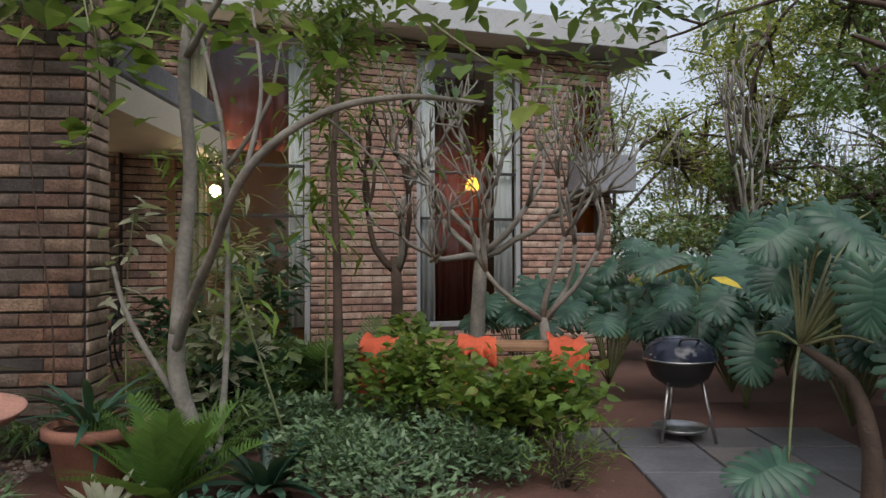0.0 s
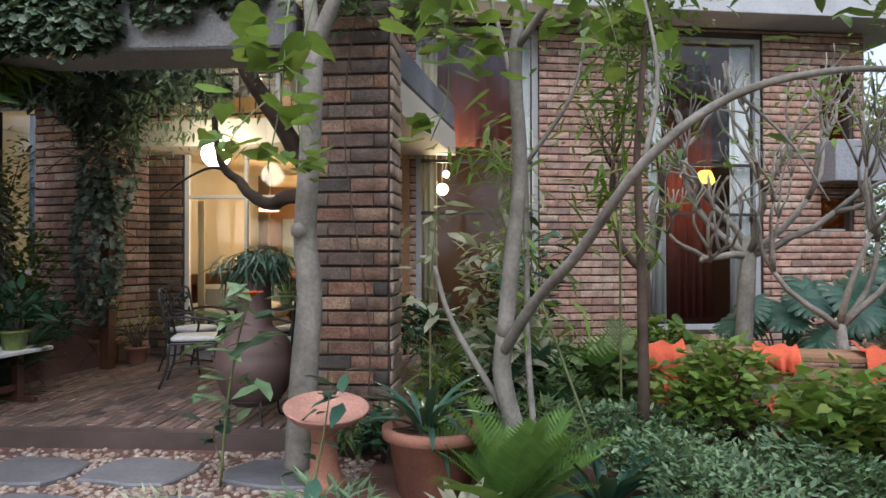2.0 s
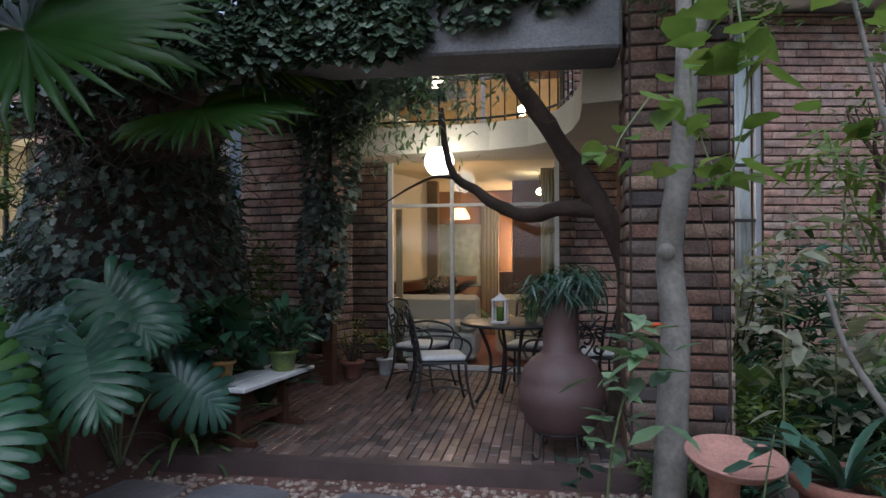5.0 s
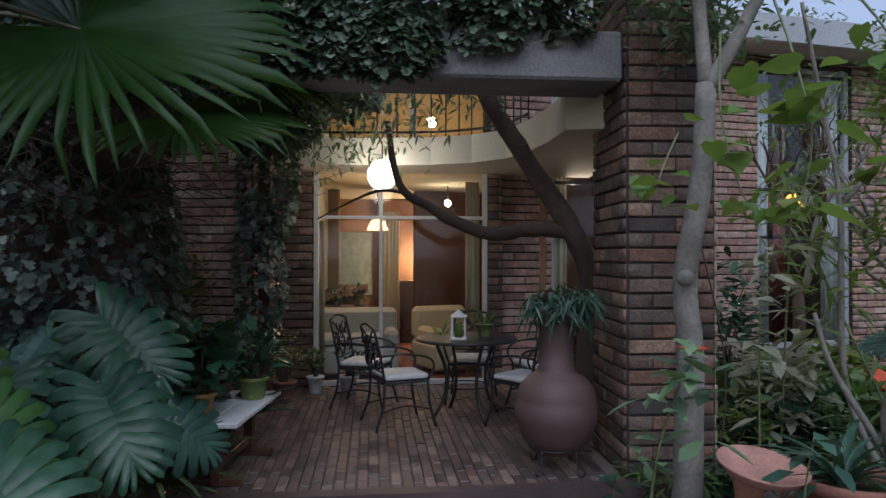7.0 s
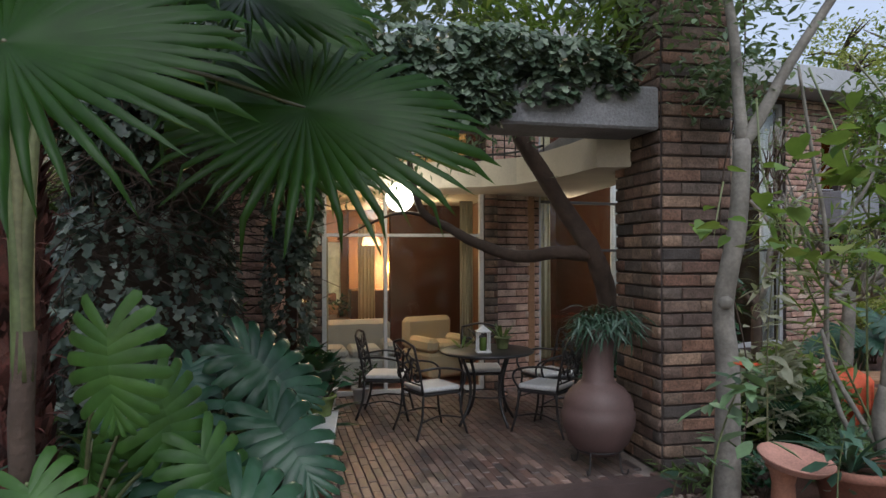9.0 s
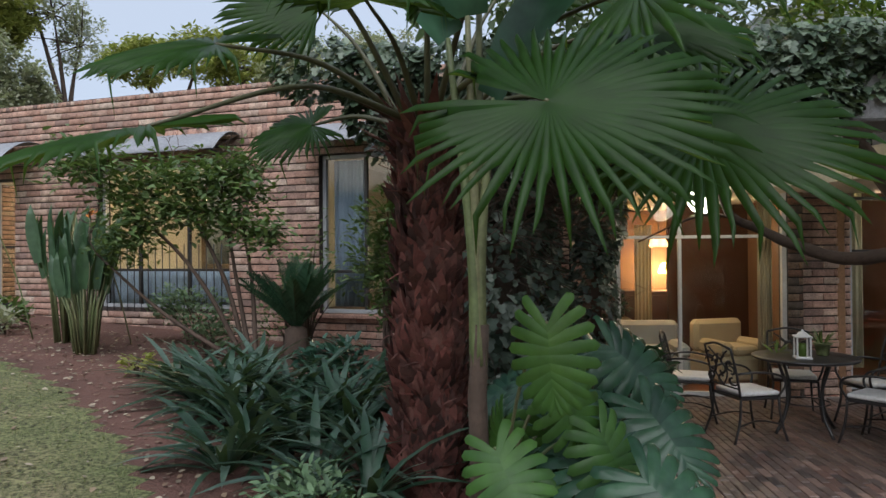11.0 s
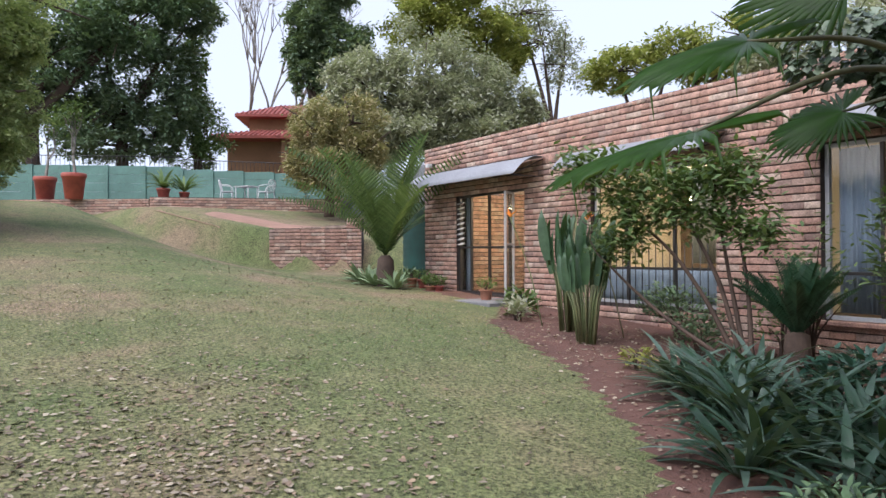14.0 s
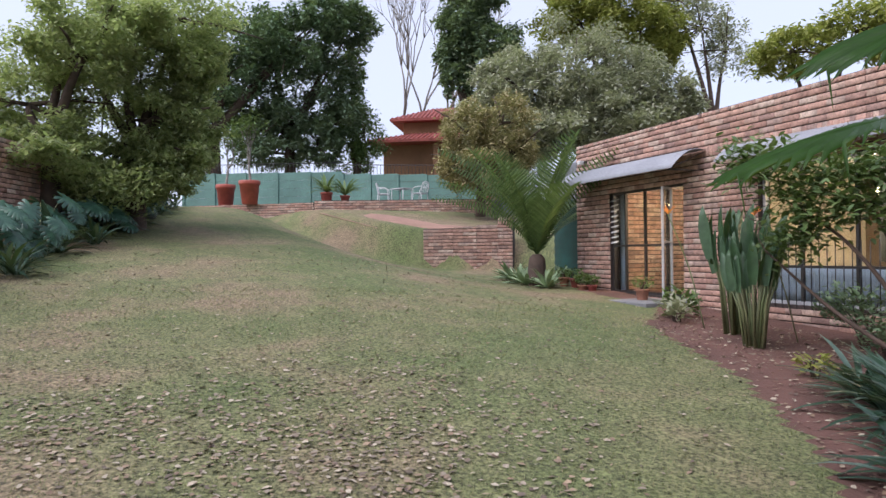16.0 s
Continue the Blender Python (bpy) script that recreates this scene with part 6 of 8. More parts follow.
for x, y in ((-6.8, 4.4), (-7.2, 3.9), (-6.9, 5.0), (-7.6, 4.4), (-6.5, 4.6)):
    rosette("lily_clump", "clump of thin dark arching leaves under the ivy", (x, y, None), 34, 0.75, strap_leaf(0.028, 0.7, 5), MID, (0.5, 1.35), group="lily clumps")
bush("house_plant", "leafy shrub with dark oval leaves behind the bench", (-6.85, 6.1, 0.1), (0.45, 0.5, 0.5), 700, OVAL, BROAD, 0.15, 8, blobs=5)
bush("tall_shrub", "tall light green shrub before the garden window", (-7.75, 6.6, 0.2), (0.25, 0.3, 0.95), 900, OVAL, MID, 0.09, 8, blobs=5)

bush("window_shrub", "twining light green shrub beside the garden window", (-8.55, 5.75, 0.85), (0.34, 0.28, 0.95), 2600, OVAL, MID, 0.10, 9, blobs=8)
bush("window_shrub", "thin twiggy shrub with sparse green leaves before the brick wall", (-9.95, 6.9, None), (0.45, 0.3, 0.95), 420, OVAL, MID, 0.09, 14, blobs=6)
bush("leafy_shrub", "fresh green leafy shrub behind the bench", (-7.35, 6.75, 0.3), (0.35, 0.3, 0.75), 900, OVAL, FRESH, 0.1, 9, blobs=6)

# paving, stones and pebbles
slabs = thing("stepping_stones", "dark uneven slate stepping stones set among pebbles", "paving", (-4.4, 4.0, 0), kind="structure")
r = random.Random(5)
for i in range(18):
    x = -6.3 + (i % 6) * 0.80 + r.uniform(-0.06, 0.06) - (i // 6) * 0.2
    y = 3.98 + 0.14 * (x + 4.4) - (i // 6) * 0.66 + r.uniform(-0.05, 0.05)
    if x > -2.9:
        continue
    bm = bmesh.new()
    k = 12
    ring = []
    for j in range(k):
        q = 6.283 * (j + 0.5) / k
        cq, sq = math.cos(q), math.sin(q)
        m_ = 1 / (abs(cq) ** 5 + abs(sq) ** 5) ** 0.2 * r.uniform(0.90, 1.04)
        ring.append((x + 0.33 * cq * m_, y + 0.26 * sq * m_))
    z = height(x, y)
    t_, l_ = [bm.verts.new((a, b, z + 0.035 + r.uniform(-0.004, 0.004))) for a, b in ring], [bm.verts.new((a, b, z - 0.05)) for a, b in ring]
    bm.faces.new(t_), bm.faces.new(l_[::-1])
    for j in range(k):
        bm.faces.new((t_[j], l_[j], l_[(j + 1) % k], t_[(j + 1) % k]))
    bmesh.ops.recalc_face_normals(bm, faces=bm.faces)
    bmesh.ops.bevel(bm, geom=[e for e in bm.edges if min(v.co.z for v in e.verts) > z], offset=0.012, segments=1, affect="EDGES")
    o = part("stone", bm, SLATE, slabs)
    o.location = (4.4, -4.0, 0)
bm = bmesh.new()
bmesh.ops.create_icosphere(bm, subdivisions=1, radius=1.0)
me = bpy.data.meshes.new("pebble")
bm.to_mesh(me)
bm.free()
iv = np.array([v.co[:] for v in me.vertices])
it = np.array([p.vertices[:] for p in me.polygons])
n = 5200
px, py = rand(n, -6.6, -2.6), rand(n, 0, 1) ** 0.8
ey = np.array([edge_y(x) - 0.05 for x in px])
py = ey - py * 1.9
pz = np.array([height(a, b) for a, b in zip(px, py)])
sc = rand(n, 0.012, 0.036)
v = iv[None] * sc[:, None, None] * rand(n * 3, 0.6, 1.2).reshape(n, 1, 3) * np.array((1, 1, 0.6)) + np.stack([px, py, pz + 0.004], -1)[:, None]
gravel = fast("gravel", v.reshape(-1, 3), (it[None] + (np.arange(n) * len(iv))[:, None, None]).reshape(-1, 3), PEBBLE, None, "loose brown and grey pebbles before the patio")
tagged(gravel, category="gravel", kind="stuff")
for i in range(4):
    for j in range(3):
        x, y = 0.75 + i * 0.62, 4.1 + j * 0.62
        if x < 1.2 and y < 5:
            continue
        tagged(boxed("paving_slab", (x, x + 0.6, y, y + 0.6, -0.26, -0.215 + 0.004 * ((i + j) % 2)), SLATE, None, "", 0.006), "grey stone paving slab under the grill", "paving", "slabs under the grill", "structure")
tagged(boxed("ledge", (-1.9, 1.6, 7.7, 8.1, -0.25, -0.08), CONCRETE, None, "", 0.015), "low pale concrete ledge along the facade", "kerb", kind="structure")
tagged(boxed("ledge", (-2.4, -0.2, 6.2, 6.6, -0.25, -0.12), CONCRETE, None, "", 0.02), "low pale concrete edge in the flower bed", "kerb", kind="structure")


# ---- things on and round the patio ----
def seat_chair():
    c = thing("patio_chair", "black cast iron armchair with a scrolled back and white cushion", "chair", group="chairs round the patio table")
    for sx in (-0.22, 0.22):
        tubes("leg", [(curved([(sx, 0.20, 0.42), (sx * 1.05, 0.22, 0.2), (sx * 1.15, 0.27, 0.0)], 4), [0.013] * 9)], BLACK, c, n=6)
        tubes("leg", [(curved([(sx, -0.21, 0.42), (sx * 1.05, -0.23, 0.2), (sx * 1.15, -0.30, 0.0)], 4), [0.013] * 9)], BLACK, c, n=6)
        tubes("armrest", [(curved([(sx, -0.24, 0.66), (sx * 1.25, -0.05, 0.68), (sx * 1.25, 0.18, 0.64), (sx * 1.15, 0.25, 0.55), (sx, 0.2, 0.43)], 4), 0.012)], BLACK, c, n=6)
        tubes("back_post", [(curved([(sx, -0.21, 0.42), (sx, -0.25, 0.65), (sx * 0.98, -0.31, 0.9)], 4), 0.013)], BLACK, c, n=6)
        tubes("stretcher", [(curved([(sx * 1.08, 0.235, 0.16), (sx * 0.9, 0.0, 0.2), (sx * 1.08, -0.25, 0.16)], 4), 0.009)], BLACK, c, n=5)
    bm = bmesh.new()
    box(bm, -0.23, 0.23, -0.22, 0.22, 0.405, 0.43)
    part("seat_frame", rounded(bm, 0.008), BLACK, c)
    bm = bmesh.new()
    box(bm, -0.215, 0.215, -0.205, 0.215, 0.435, 0.485)
    part("cushion", rounded(bm, 0.022, 3), WHITE, c, "white seat cushion", True)
    lines = [(curved([(-0.215, -0.31, 0.9), (0, -0.325, 0.94), (0.215, -0.31, 0.9)], 5), 0.013), ([(-0.215, -0.235, 0.52), (0.215, -0.235, 0.52)], 0.009)]
    for i in range(11):
        a, cx, cz = i * 0.9, (-0.16, 0.0, 0.16)[i % 3], 0.60 + 0.075 * (i // 3)
        y = -0.235 - (cz - 0.5) * 0.19
        lines.append(([(cx + (0.02 + 0.012 * k) * math.cos(a + k * 0.7), y, cz + (0.014 + 0.009 * k) * math.sin(a + k * 0.7)) for k in range(7)], [0.011, 0.012, 0.014, 0.014, 0.012, 0.010, 0.007]))
    for sx in (-1, 1):
        lines.append((curved([(0.0, -0.24, 0.52), (sx * 0.10, -0.27, 0.66), (sx * 0.03, -0.29, 0.78), (sx * 0.15, -0.31, 0.88)], 4), 0.009))
    tubes("backrest", lines, BLACK, c, n=5)
    return c


chair = seat_chair()
chair.matrix_basis = pose(-5.02, 6.42, 0, 0, 0, -65)
for x, y, a in ((-5.45, 7.15, -100), (-3.85, 6.35, 50), (-4.35, 7.45, 175), (-3.65, 7.1, 110)):
    copy_thing(chair, pose(x, y, 0, 0, 0, a))
tb = thing("patio_table", "round black cast iron table on four curved legs", "table", (-4.4, 6.75, 0))
lathe("tabletop", [(0.01, 0.735), (0.48, 0.735), (0.50, 0.745), (0.50, 0.76), (0.48, 0.768), (0.01, 0.768)], BLACK, tb, n=40)
for i in range(4):
    a = i * math.pi / 2 + 0.5
    tubes("leg", [(curved([(0.33 * math.cos(a), 0.33 * math.sin(a), 0.735), (0.22 * math.cos(a), 0.22 * math.sin(a), 0.45), (0.24 * math.cos(a), 0.24 * math.sin(a), 0.2), (0.36 * math.cos(a), 0.36 * math.sin(a), 0.0)], 5), 0.017)], BLACK, tb, n=7)
tubes("ring", [([(0.23 * math.cos(a), 0.23 * math.sin(a), 0.3) for a in np.linspace(0, 6.283, 25)], 0.008)], BLACK, tb, n=5)
ln = thing("lantern", "white candle lantern with a green candle on the table", "lantern", (-4.47, 6.55, 0.768))
for sx in (-1, 1):
    for sy in (-1, 1):
        boxed("post", (sx * 0.06 - 0.007, sx * 0.06 + 0.007, sy * 0.06 - 0.007, sy * 0.06 + 0.007, 0.02, 0.21), WHITE, ln, bevel=0)
boxed("base", (-0.075, 0.075, -0.075, 0.075, 0.0, 0.02), WHITE, ln)
boxed("lid", (-0.078, 0.078, -0.078, 0.078, 0.21, 0.225), WHITE, ln)
lathe("cap", [(0.07, 0.225), (0.03, 0.26), (0.012, 0.27), (0.012, 0.28), (0.001, 0.285)], WHITE, ln, n=12)
lathe("candle", [(0.001, 0.02), (0.035, 0.02), (0.035, 0.15), (0.001, 0.152)], leaf_mat("green_wax", [(0.08, 0.14, 0.02), (0.10, 0.16, 0.03)], 0.5, 0.2), ln, n=14)


def pot(name, label, x, y, z, r, h, mat, rim=0.012, category="pot"):
    p = thing(name, label, category, (x, y, z))
    lathe("body", [(0.001, 0.0), (r * 0.68, 0.0), (r * 0.72, 0.01), (r * 0.93, h * 0.82), (r, h * 0.83), (r + rim, h * 0.86), (r + rim, h * 0.98), (r, h), (r - 0.02, h), (r - 0.035, h * 0.85), (0.001, h * 0.84)], mat, p, n=36)
    lathe("soil", [(0.001, h * 0.86), (r * 0.9, h * 0.86), (r * 0.9, h * 0.85)], SOIL, p, n=16)
    return p


pot("table_pot", "small green glazed pot on the patio table", -4.22, 6.8, 0.768, 0.08, 0.13, STEM)
rosette("table_plant", "spiky green plant in the pot on the table", (-4.22, 6.8, 0.87), 26, 0.2, STIFF, MID, (0.2, 1.3))
rosette("table_plant", "small bromeliad lying on the patio table", (-4.65, 6.85, 0.775), 16, 0.17, STIFF, FRESH, (0.1, 0.9))
gl = stuff_mat("dark_terracotta", [(0.30, 0.13, 0.09)], 0.85, 5.0, 60.0, 0.3, 0.3)
pot("terracotta_pot", "terracotta pot with a dry shrub by the brick wall", -6.72, 7.3, 0.0, 0.17, 0.3, TERRA)
bush("pot_shrub", "half dry twiggy shrub in the terracotta pot", (-6.72, 7.3, 0.26), (0.25, 0.22, 0.4), 380, OVAL, YELLOWLEAF, 0.05, 22, blobs=4)
pot("terracotta_pot", "small dark pot beside the brick wall", -6.4, 7.45, 0.0, 0.13, 0.2, gl)
bush("pot_shrub", "brown twiggy shrub in the dark pot", (-6.4, 7.45, 0.17), (0.25, 0.2, 0.3), 260, OVAL, YELLOWLEAF, 0.05, 18, blobs=4)
pot("flower_pot", "white pot of flowers beside the sliding door", -6.12, 7.75, 0.0, 0.09, 0.2, WHITE)
bush("pot_flowers", "red and white flowers in the white pot", (-6.12, 7.75, 0.18), (0.15, 0.15, 0.17), 160, OVAL, MID, 0.08, 8, blobs=3, flowers=(REDFLOWER, 8, 0.03))
pot("flower_pot", "white square pot of flowers beside the door", -5.75, 7.8, 0.0, 0.11, 0.2, WHITE)
bush("pot_flowers", "pink and white flowers in the white pot", (-5.75, 7.8, 0.18), (0.2, 0.15, 0.17), 200, OVAL, BROAD, 0.08, 8, blobs=3, flowers=(WHITE, 12, 0.03))
ch = thing("chimenea", "dark clay chimenea with a round belly on an iron stand", "fireplace", (-3.72, 5.12, 0))
lathe("body", [(0.001, 0.12), (0.16, 0.13), (0.245, 0.22), (0.30, 0.37), (0.305, 0.47), (0.29, 0.49), (0.288, 0.54), (0.265, 0.61), (0.21, 0.675), (0.155, 0.71), (0.134, 0.735), (0.136, 0.75), (0.128, 0.76), (0.126, 0.9), (0.126, 1.04), (0.125, 1.10), (0.165, 1.15), (0.17, 1.17), (0.14, 1.175), (0.10, 1.1), (0.09, 0.9), (0.001, 0.88)], CLAY, ch, n=44)
tubes("stand_ring", [([(0.2 * math.cos(a), 0.2 * math.sin(a), 0.17) for a in np.linspace(0, 6.283, 25)], 0.008)], BLACK, ch, n=6)
for a in (-0.9, -2.2, 1.0, 2.2):
    c, s = math.cos(a), math.sin(a)
    tubes("foot", [(curved([(0.2 * c, 0.2 * s, 0.17), (0.215 * c, 0.215 * s, 0.05), (0.235 * c, 0.235 * s, 0.008), (0.27 * c, 0.27 * s, 0.01), (0.285 * c, 0.285 * s, 0.05)], 5), 0.008)], BLACK, ch, n=6)
bush("chimney_plant", "bushy spider plant spilling from the chimenea's mouth", (-3.72, 5.12, 1.10), (0.30, 0.30, 0.15), 520, strap_leaf(0.05, 1.1, 5), STRAP, 0.17, 0, blobs=6, spread=2.0, up=0.2)
bb = thing("bird_bath", "terracotta bird bath with a chipped shallow bowl", "bird bath", (-2.74, 4.07, height(-2.74, 4.07)))
lathe("pedestal", [(0.001, -0.02), (0.13, -0.02), (0.12, 0.05), (0.085, 0.12), (0.075, 0.3), (0.09, 0.38), (0.12, 0.42), (0.001, 0.42)], TERRA, bb, n=28)
bowl = lathe("bowl", [(0.001, 0.41), (0.10, 0.415), (0.2, 0.45), (0.245, 0.50), (0.25, 0.51), (0.24, 0.515), (0.19, 0.475), (0.08, 0.445), (0.001, 0.442)], stuff_mat("pink_terracotta", [(0.52, 0.27, 0.21)], 0.85, 5.0, 60.0, 0.3, 0.25), bb, n=40)
bowl.rotation_euler = (radians(9), radians(5), 0)
pot("aloe_pot", "large round terracotta pot with a thick rim", -2.10, 4.2, height(-2.10, 4.2) - 0.02, 0.29, 0.42, gl, 0.02)
rosette("aloe", "aloe with long curling blue green leaves in the pot", (-2.15, 4.2, 0.2), 34, 0.5, strap_leaf(0.055, 0.6, 6, 0.5), BLUEGREEN, (0.2, 1.4))
T = thing("snake_pot", "small terracotta pot lying on its side", "pot", (-2.75, 3.35, height(-2.7, 3.3) + 0.06))
o = lathe("body", [(0.001, 0.0), (0.05, 0.0), (0.075, 0.1), (0.08, 0.1), (0.07, 0.1), (0.045, 0.01), (0.001, 0.01)], TERRA, T, n=20)
o.rotation_euler = (radians(80), 0, radians(30))

bn = thing("garden_bench", "narrow pale bench with potted plants on it", "bench", (-6.08, 5.0, 0), 1)
for i in range(2):
    boxed("seat_board", (-0.2 + 0.205 * i, -0.005 + 0.205 * i, -0.55, 0.55, 0.43, 0.465), WHITE, bn, bevel=0.006)
for sy in (-0.36, 0.36):
    boxed("leg", (-0.035, 0.035, sy - 0.035, sy + 0.035, 0.0, 0.43), WOOD, bn)
    boxed("foot", (-0.18, 0.18, sy - 0.03, sy + 0.03, 0.002, 0.05), WOOD, bn)
boxed("stretcher", (-0.02, 0.02, -0.32, 0.32, 0.1, 0.16), WOOD, bn)
pot("green_pot", "round green glazed pot on the bench", -6.02, 5.25, 0.465, 0.12, 0.17, stuff_mat("green_glaze", [(0.16, 0.22, 0.05)], 0.25, 4.0, 40.0, 0.1))
pot("yellow_pot", "ochre pot on the bench", -6.18, 4.62, 0.465, 0.10, 0.17, stuff_mat("ochre_glaze", [(0.40, 0.22, 0.05)], 0.4, 4.0, 40.0, 0.1))
bush("bench_plant", "leafy plant in the green pot", (-6.02, 5.25, 0.6), (0.22, 0.22, 0.2), 120, OVAL, BROAD, 0.16, 6)
bush("bench_plant", "leafy plant in the ochre pot", (-6.18, 4.62, 0.6), (0.25, 0.25, 0.25), 110, HEART, BROAD, 0.18, 6)
rosette("peace_lily", "peace lily with white flowers behind the bench", (-6.35, 5.5, 0.1), 26, 0.75, strap_leaf(0.10, 0.4, 5), BROAD, (0.7, 1.4))

# grill and the orange draped bench
gr = thing("kettle_grill", "black kettle grill on three metal legs", "grill", (1.93, 5.62, -0.22))
lathe("bowl", [(0.001, 0.42), (0.12, 0.43), (0.22, 0.50), (0.275, 0.62), (0.285, 0.645), (0.27, 0.645), (0.2, 0.52), (0.001, 0.45)], BLACK, gr, n=36)
lathe("lid", [(0.29, 0.648), (0.285, 0.68), (0.25, 0.76), (0.16, 0.815), (0.05, 0.835), (0.001, 0.836)], stuff_mat("blue_black_enamel", [(0.02, 0.025, 0.045)], 0.12, 5.0, 80.0, 0.02, 0.1, dirty=0.05), gr, n=36)
lathe("rim", [(0.285, 0.64), (0.296, 0.644), (0.296, 0.652), (0.285, 0.656)], stuff_mat("steel", [(0.5, 0.5, 0.5)], 0.3, 5.0, 80.0, 0.02, 0.1, metal=1.0), gr, n=36)
tubes("handle", [(curved([(-0.07, -0.2, 0.79), (-0.06, -0.25, 0.83), (0.06, -0.25, 0.83), (0.07, -0.2, 0.79)], 4), 0.009)], BLACK, gr, n=6)
for a in (-2.4, -0.7, 1.57):
    tubes("leg", [([(0.18 * math.cos(a), 0.18 * math.sin(a), 0.48), (0.29 * math.cos(a), 0.29 * math.sin(a), 0.0)], 0.013)], MATS["steel"], gr, n=7)
lathe("ash_plate", [(0.001, 0.07), (0.2, 0.07), (0.22, 0.1), (0.2, 0.1), (0.19, 0.085), (0.001, 0.085)], MATS["steel"], gr, n=28)
ob = thing("wooden_bench", "low wooden bench half covered by orange cloths", "bench", (0.25, 6.5, height(0.2, 6.5)), -4)
for i in range(4):
    boxed("plank", (-0.95, 1.05, -0.25 + i * 0.13, -0.13 + i * 0.13, 0.64, 0.69), stuff_mat("light_wood", [(0.36, 0.20, 0.11), (0.28, 0.15, 0.08)], 0.8, 4.0, 50.0, 0.3) if i == 0 else MATS["light_wood"], ob, bevel=0.008)
for x in (-0.8, 0.9):
    for y in (-0.18, 0.2):
        boxed("leg", (x - 0.035, x + 0.035, y - 0.035, y + 0.035, 0, 0.64), MATS["light_wood"], ob)
boxed("side_rail", (-0.8, 0.9, -0.24, -0.21, 0.45, 0.60), MATS["light_wood"], ob)


def cloth(name, label, x0, x1, y0, y1, ztop, drop, at, rz=0, mat=ORANGECLOTH, seed=0):
    """A cloth laid over an edge, hanging in folds."""
    n, m = 26, 12
    v = []
    for i in range(n):
        for j in range(m):
            s, t = i / (n - 1), j / (m - 1)
            x = x0 + (x1 - x0) * s
            run = (y1 - y0) + drop
            q = t * run
            y = y1 - q if q < (y1 - y0) else y0 - 0.012 - (0.05 * math.sin(s * 17 + seed) + 0.03 * math.sin(s * 31 + 2 * seed)) * (q - (y1 - y0)) / drop - 0.02
            z = ztop + 0.03 + 0.02 * math.sin(s * 13 + t * 9 + seed) + 0.035 * max(0, math.sin(s * 5 + seed * 2)) if q < (y1 - y0) else ztop + 0.005 - (q - (y1 - y0)) * (1 + 0.35 * math.sin(s * 4 + seed) + 0.1 * math.sin(s * 15))
            v.append((x, y, z))
    f = [(i * m + j, (i + 1) * m + j, (i + 1) * m + j + 1, i * m + j + 1) for i in range(n - 1) for j in range(m - 1)]
    c = thing(name, label, "cloth", at, rz)
    o = fast("sheet", v, f, mat, c, smooth=True)
    o.modifiers.new("thick", "SOLIDIFY").thickness = 0.005


zb = height(0.2, 6.5)
cloth("orange_cloth", "crumpled orange cloth hanging over the bench", -1.0, -0.62, -0.27, 0.1, 0.69, 0.5, (0.25, 6.5, zb), -4, seed=1)
cloth("orange_cloth", "crumpled orange cloth hanging over the bench", -0.1, 0.25, -0.27, 0.05, 0.70, 0.14, (0.25, 6.5, zb), -4, seed=4)
cloth("orange_cloth", "crumpled orange cloth hanging over the bench", 0.72, 1.07, -0.27, 0.2, 0.69, 0.38, (0.25, 6.5, zb), -4, seed=7)
cloth("orange_cloth", "orange cloth lying over a low stool", -0.3, 0.3, -0.2, 0.2, 0.36, 0.16, (0.35, 5.75, zb), 10, seed=9)
st = thing("low_stool", "low wooden stool under an orange cloth", "stool", (0.35, 5.75, zb), 10)
boxed("seat", (-0.28, 0.28, -0.19, 0.19, 0.32, 0.36), MATS["light_wood"], st)
for x in (-0.22, 0.22):
    boxed("leg", (x - 0.03, x + 0.03, -0.15, 0.15, 0, 0.32), MATS["light_wood"], st)

# ---- rooms' furniture ----
def on(m, x, y, z):
    return tuple(m @ Vector((x, y, z)))


def sofa(m, x, y, z, w, label, mat=CURTAIN, rz=0.0):
    s = thing("sofa", label, "sofa")
    s.matrix_world = m @ pose(x, y, z, 0, 0, rz)
    boxed("base", (-w / 2, w / 2, -0.4, 0.4, 0.05, 0.4), mat, s, bevel=0.04)
    boxed("backrest", (-w / 2, w / 2, 0.22, 0.42, 0.402, 0.85), mat, s, bevel=0.06)
    for a in (-w / 2 + 0.09, w / 2 - 0.09):
        boxed("armrest", (a - 0.09, a + 0.09, -0.4, 0.2, 0.402, 0.6), mat, s, bevel=0.05)
    k = max(1, round((w - 0.4) / 0.6))
    for i in range(k):
        a = -w / 2 + 0.2 + i * (w - 0.4) / k
        boxed("cushion", (a + 0.01, a + (w - 0.4) / k - 0.01, -0.38, 0.18, 0.402, 0.53), mat, s, bevel=0.04)
    return s


sofa(DOORWALL, 1.0, 0.85, 0, 1.3, "pale sofa close to the sliding door", stuff_mat("pale_cloth", [(0.52, 0.52, 0.50)], 0.9, 2.0, 60.0, 0.1, 0.1))
sofa(DOORWALL, 2.35, 1.1, 0, 0.8, "cream armchair inside the sliding door", CURTAIN, 20)
sofa(WING, 2.2, 2.2, 1.0, 1.4, "cream sofa seen through the garden door")
slab("panelling", (1.42, 3.38, 4.86, 4.94, 0.0, 2.62), stuff_mat("brown_panel", [(0.16, 0.07, 0.03)], 0.6, 2.0, 40.0, 0.2, 0.3, world=True), "brown wooden panelling at the back of the living room", "wall", RM)
cb = thing("sideboard", "dark wooden sideboard at the back of the living room", "cabinet")
cb.matrix_world = DOORWALL @ pose(2.0, 4.4, 0)
boxed("body", (-0.6, 0.6, -0.25, 0.25, 0.0, 1.1), WOOD, cb, bevel=0.01)
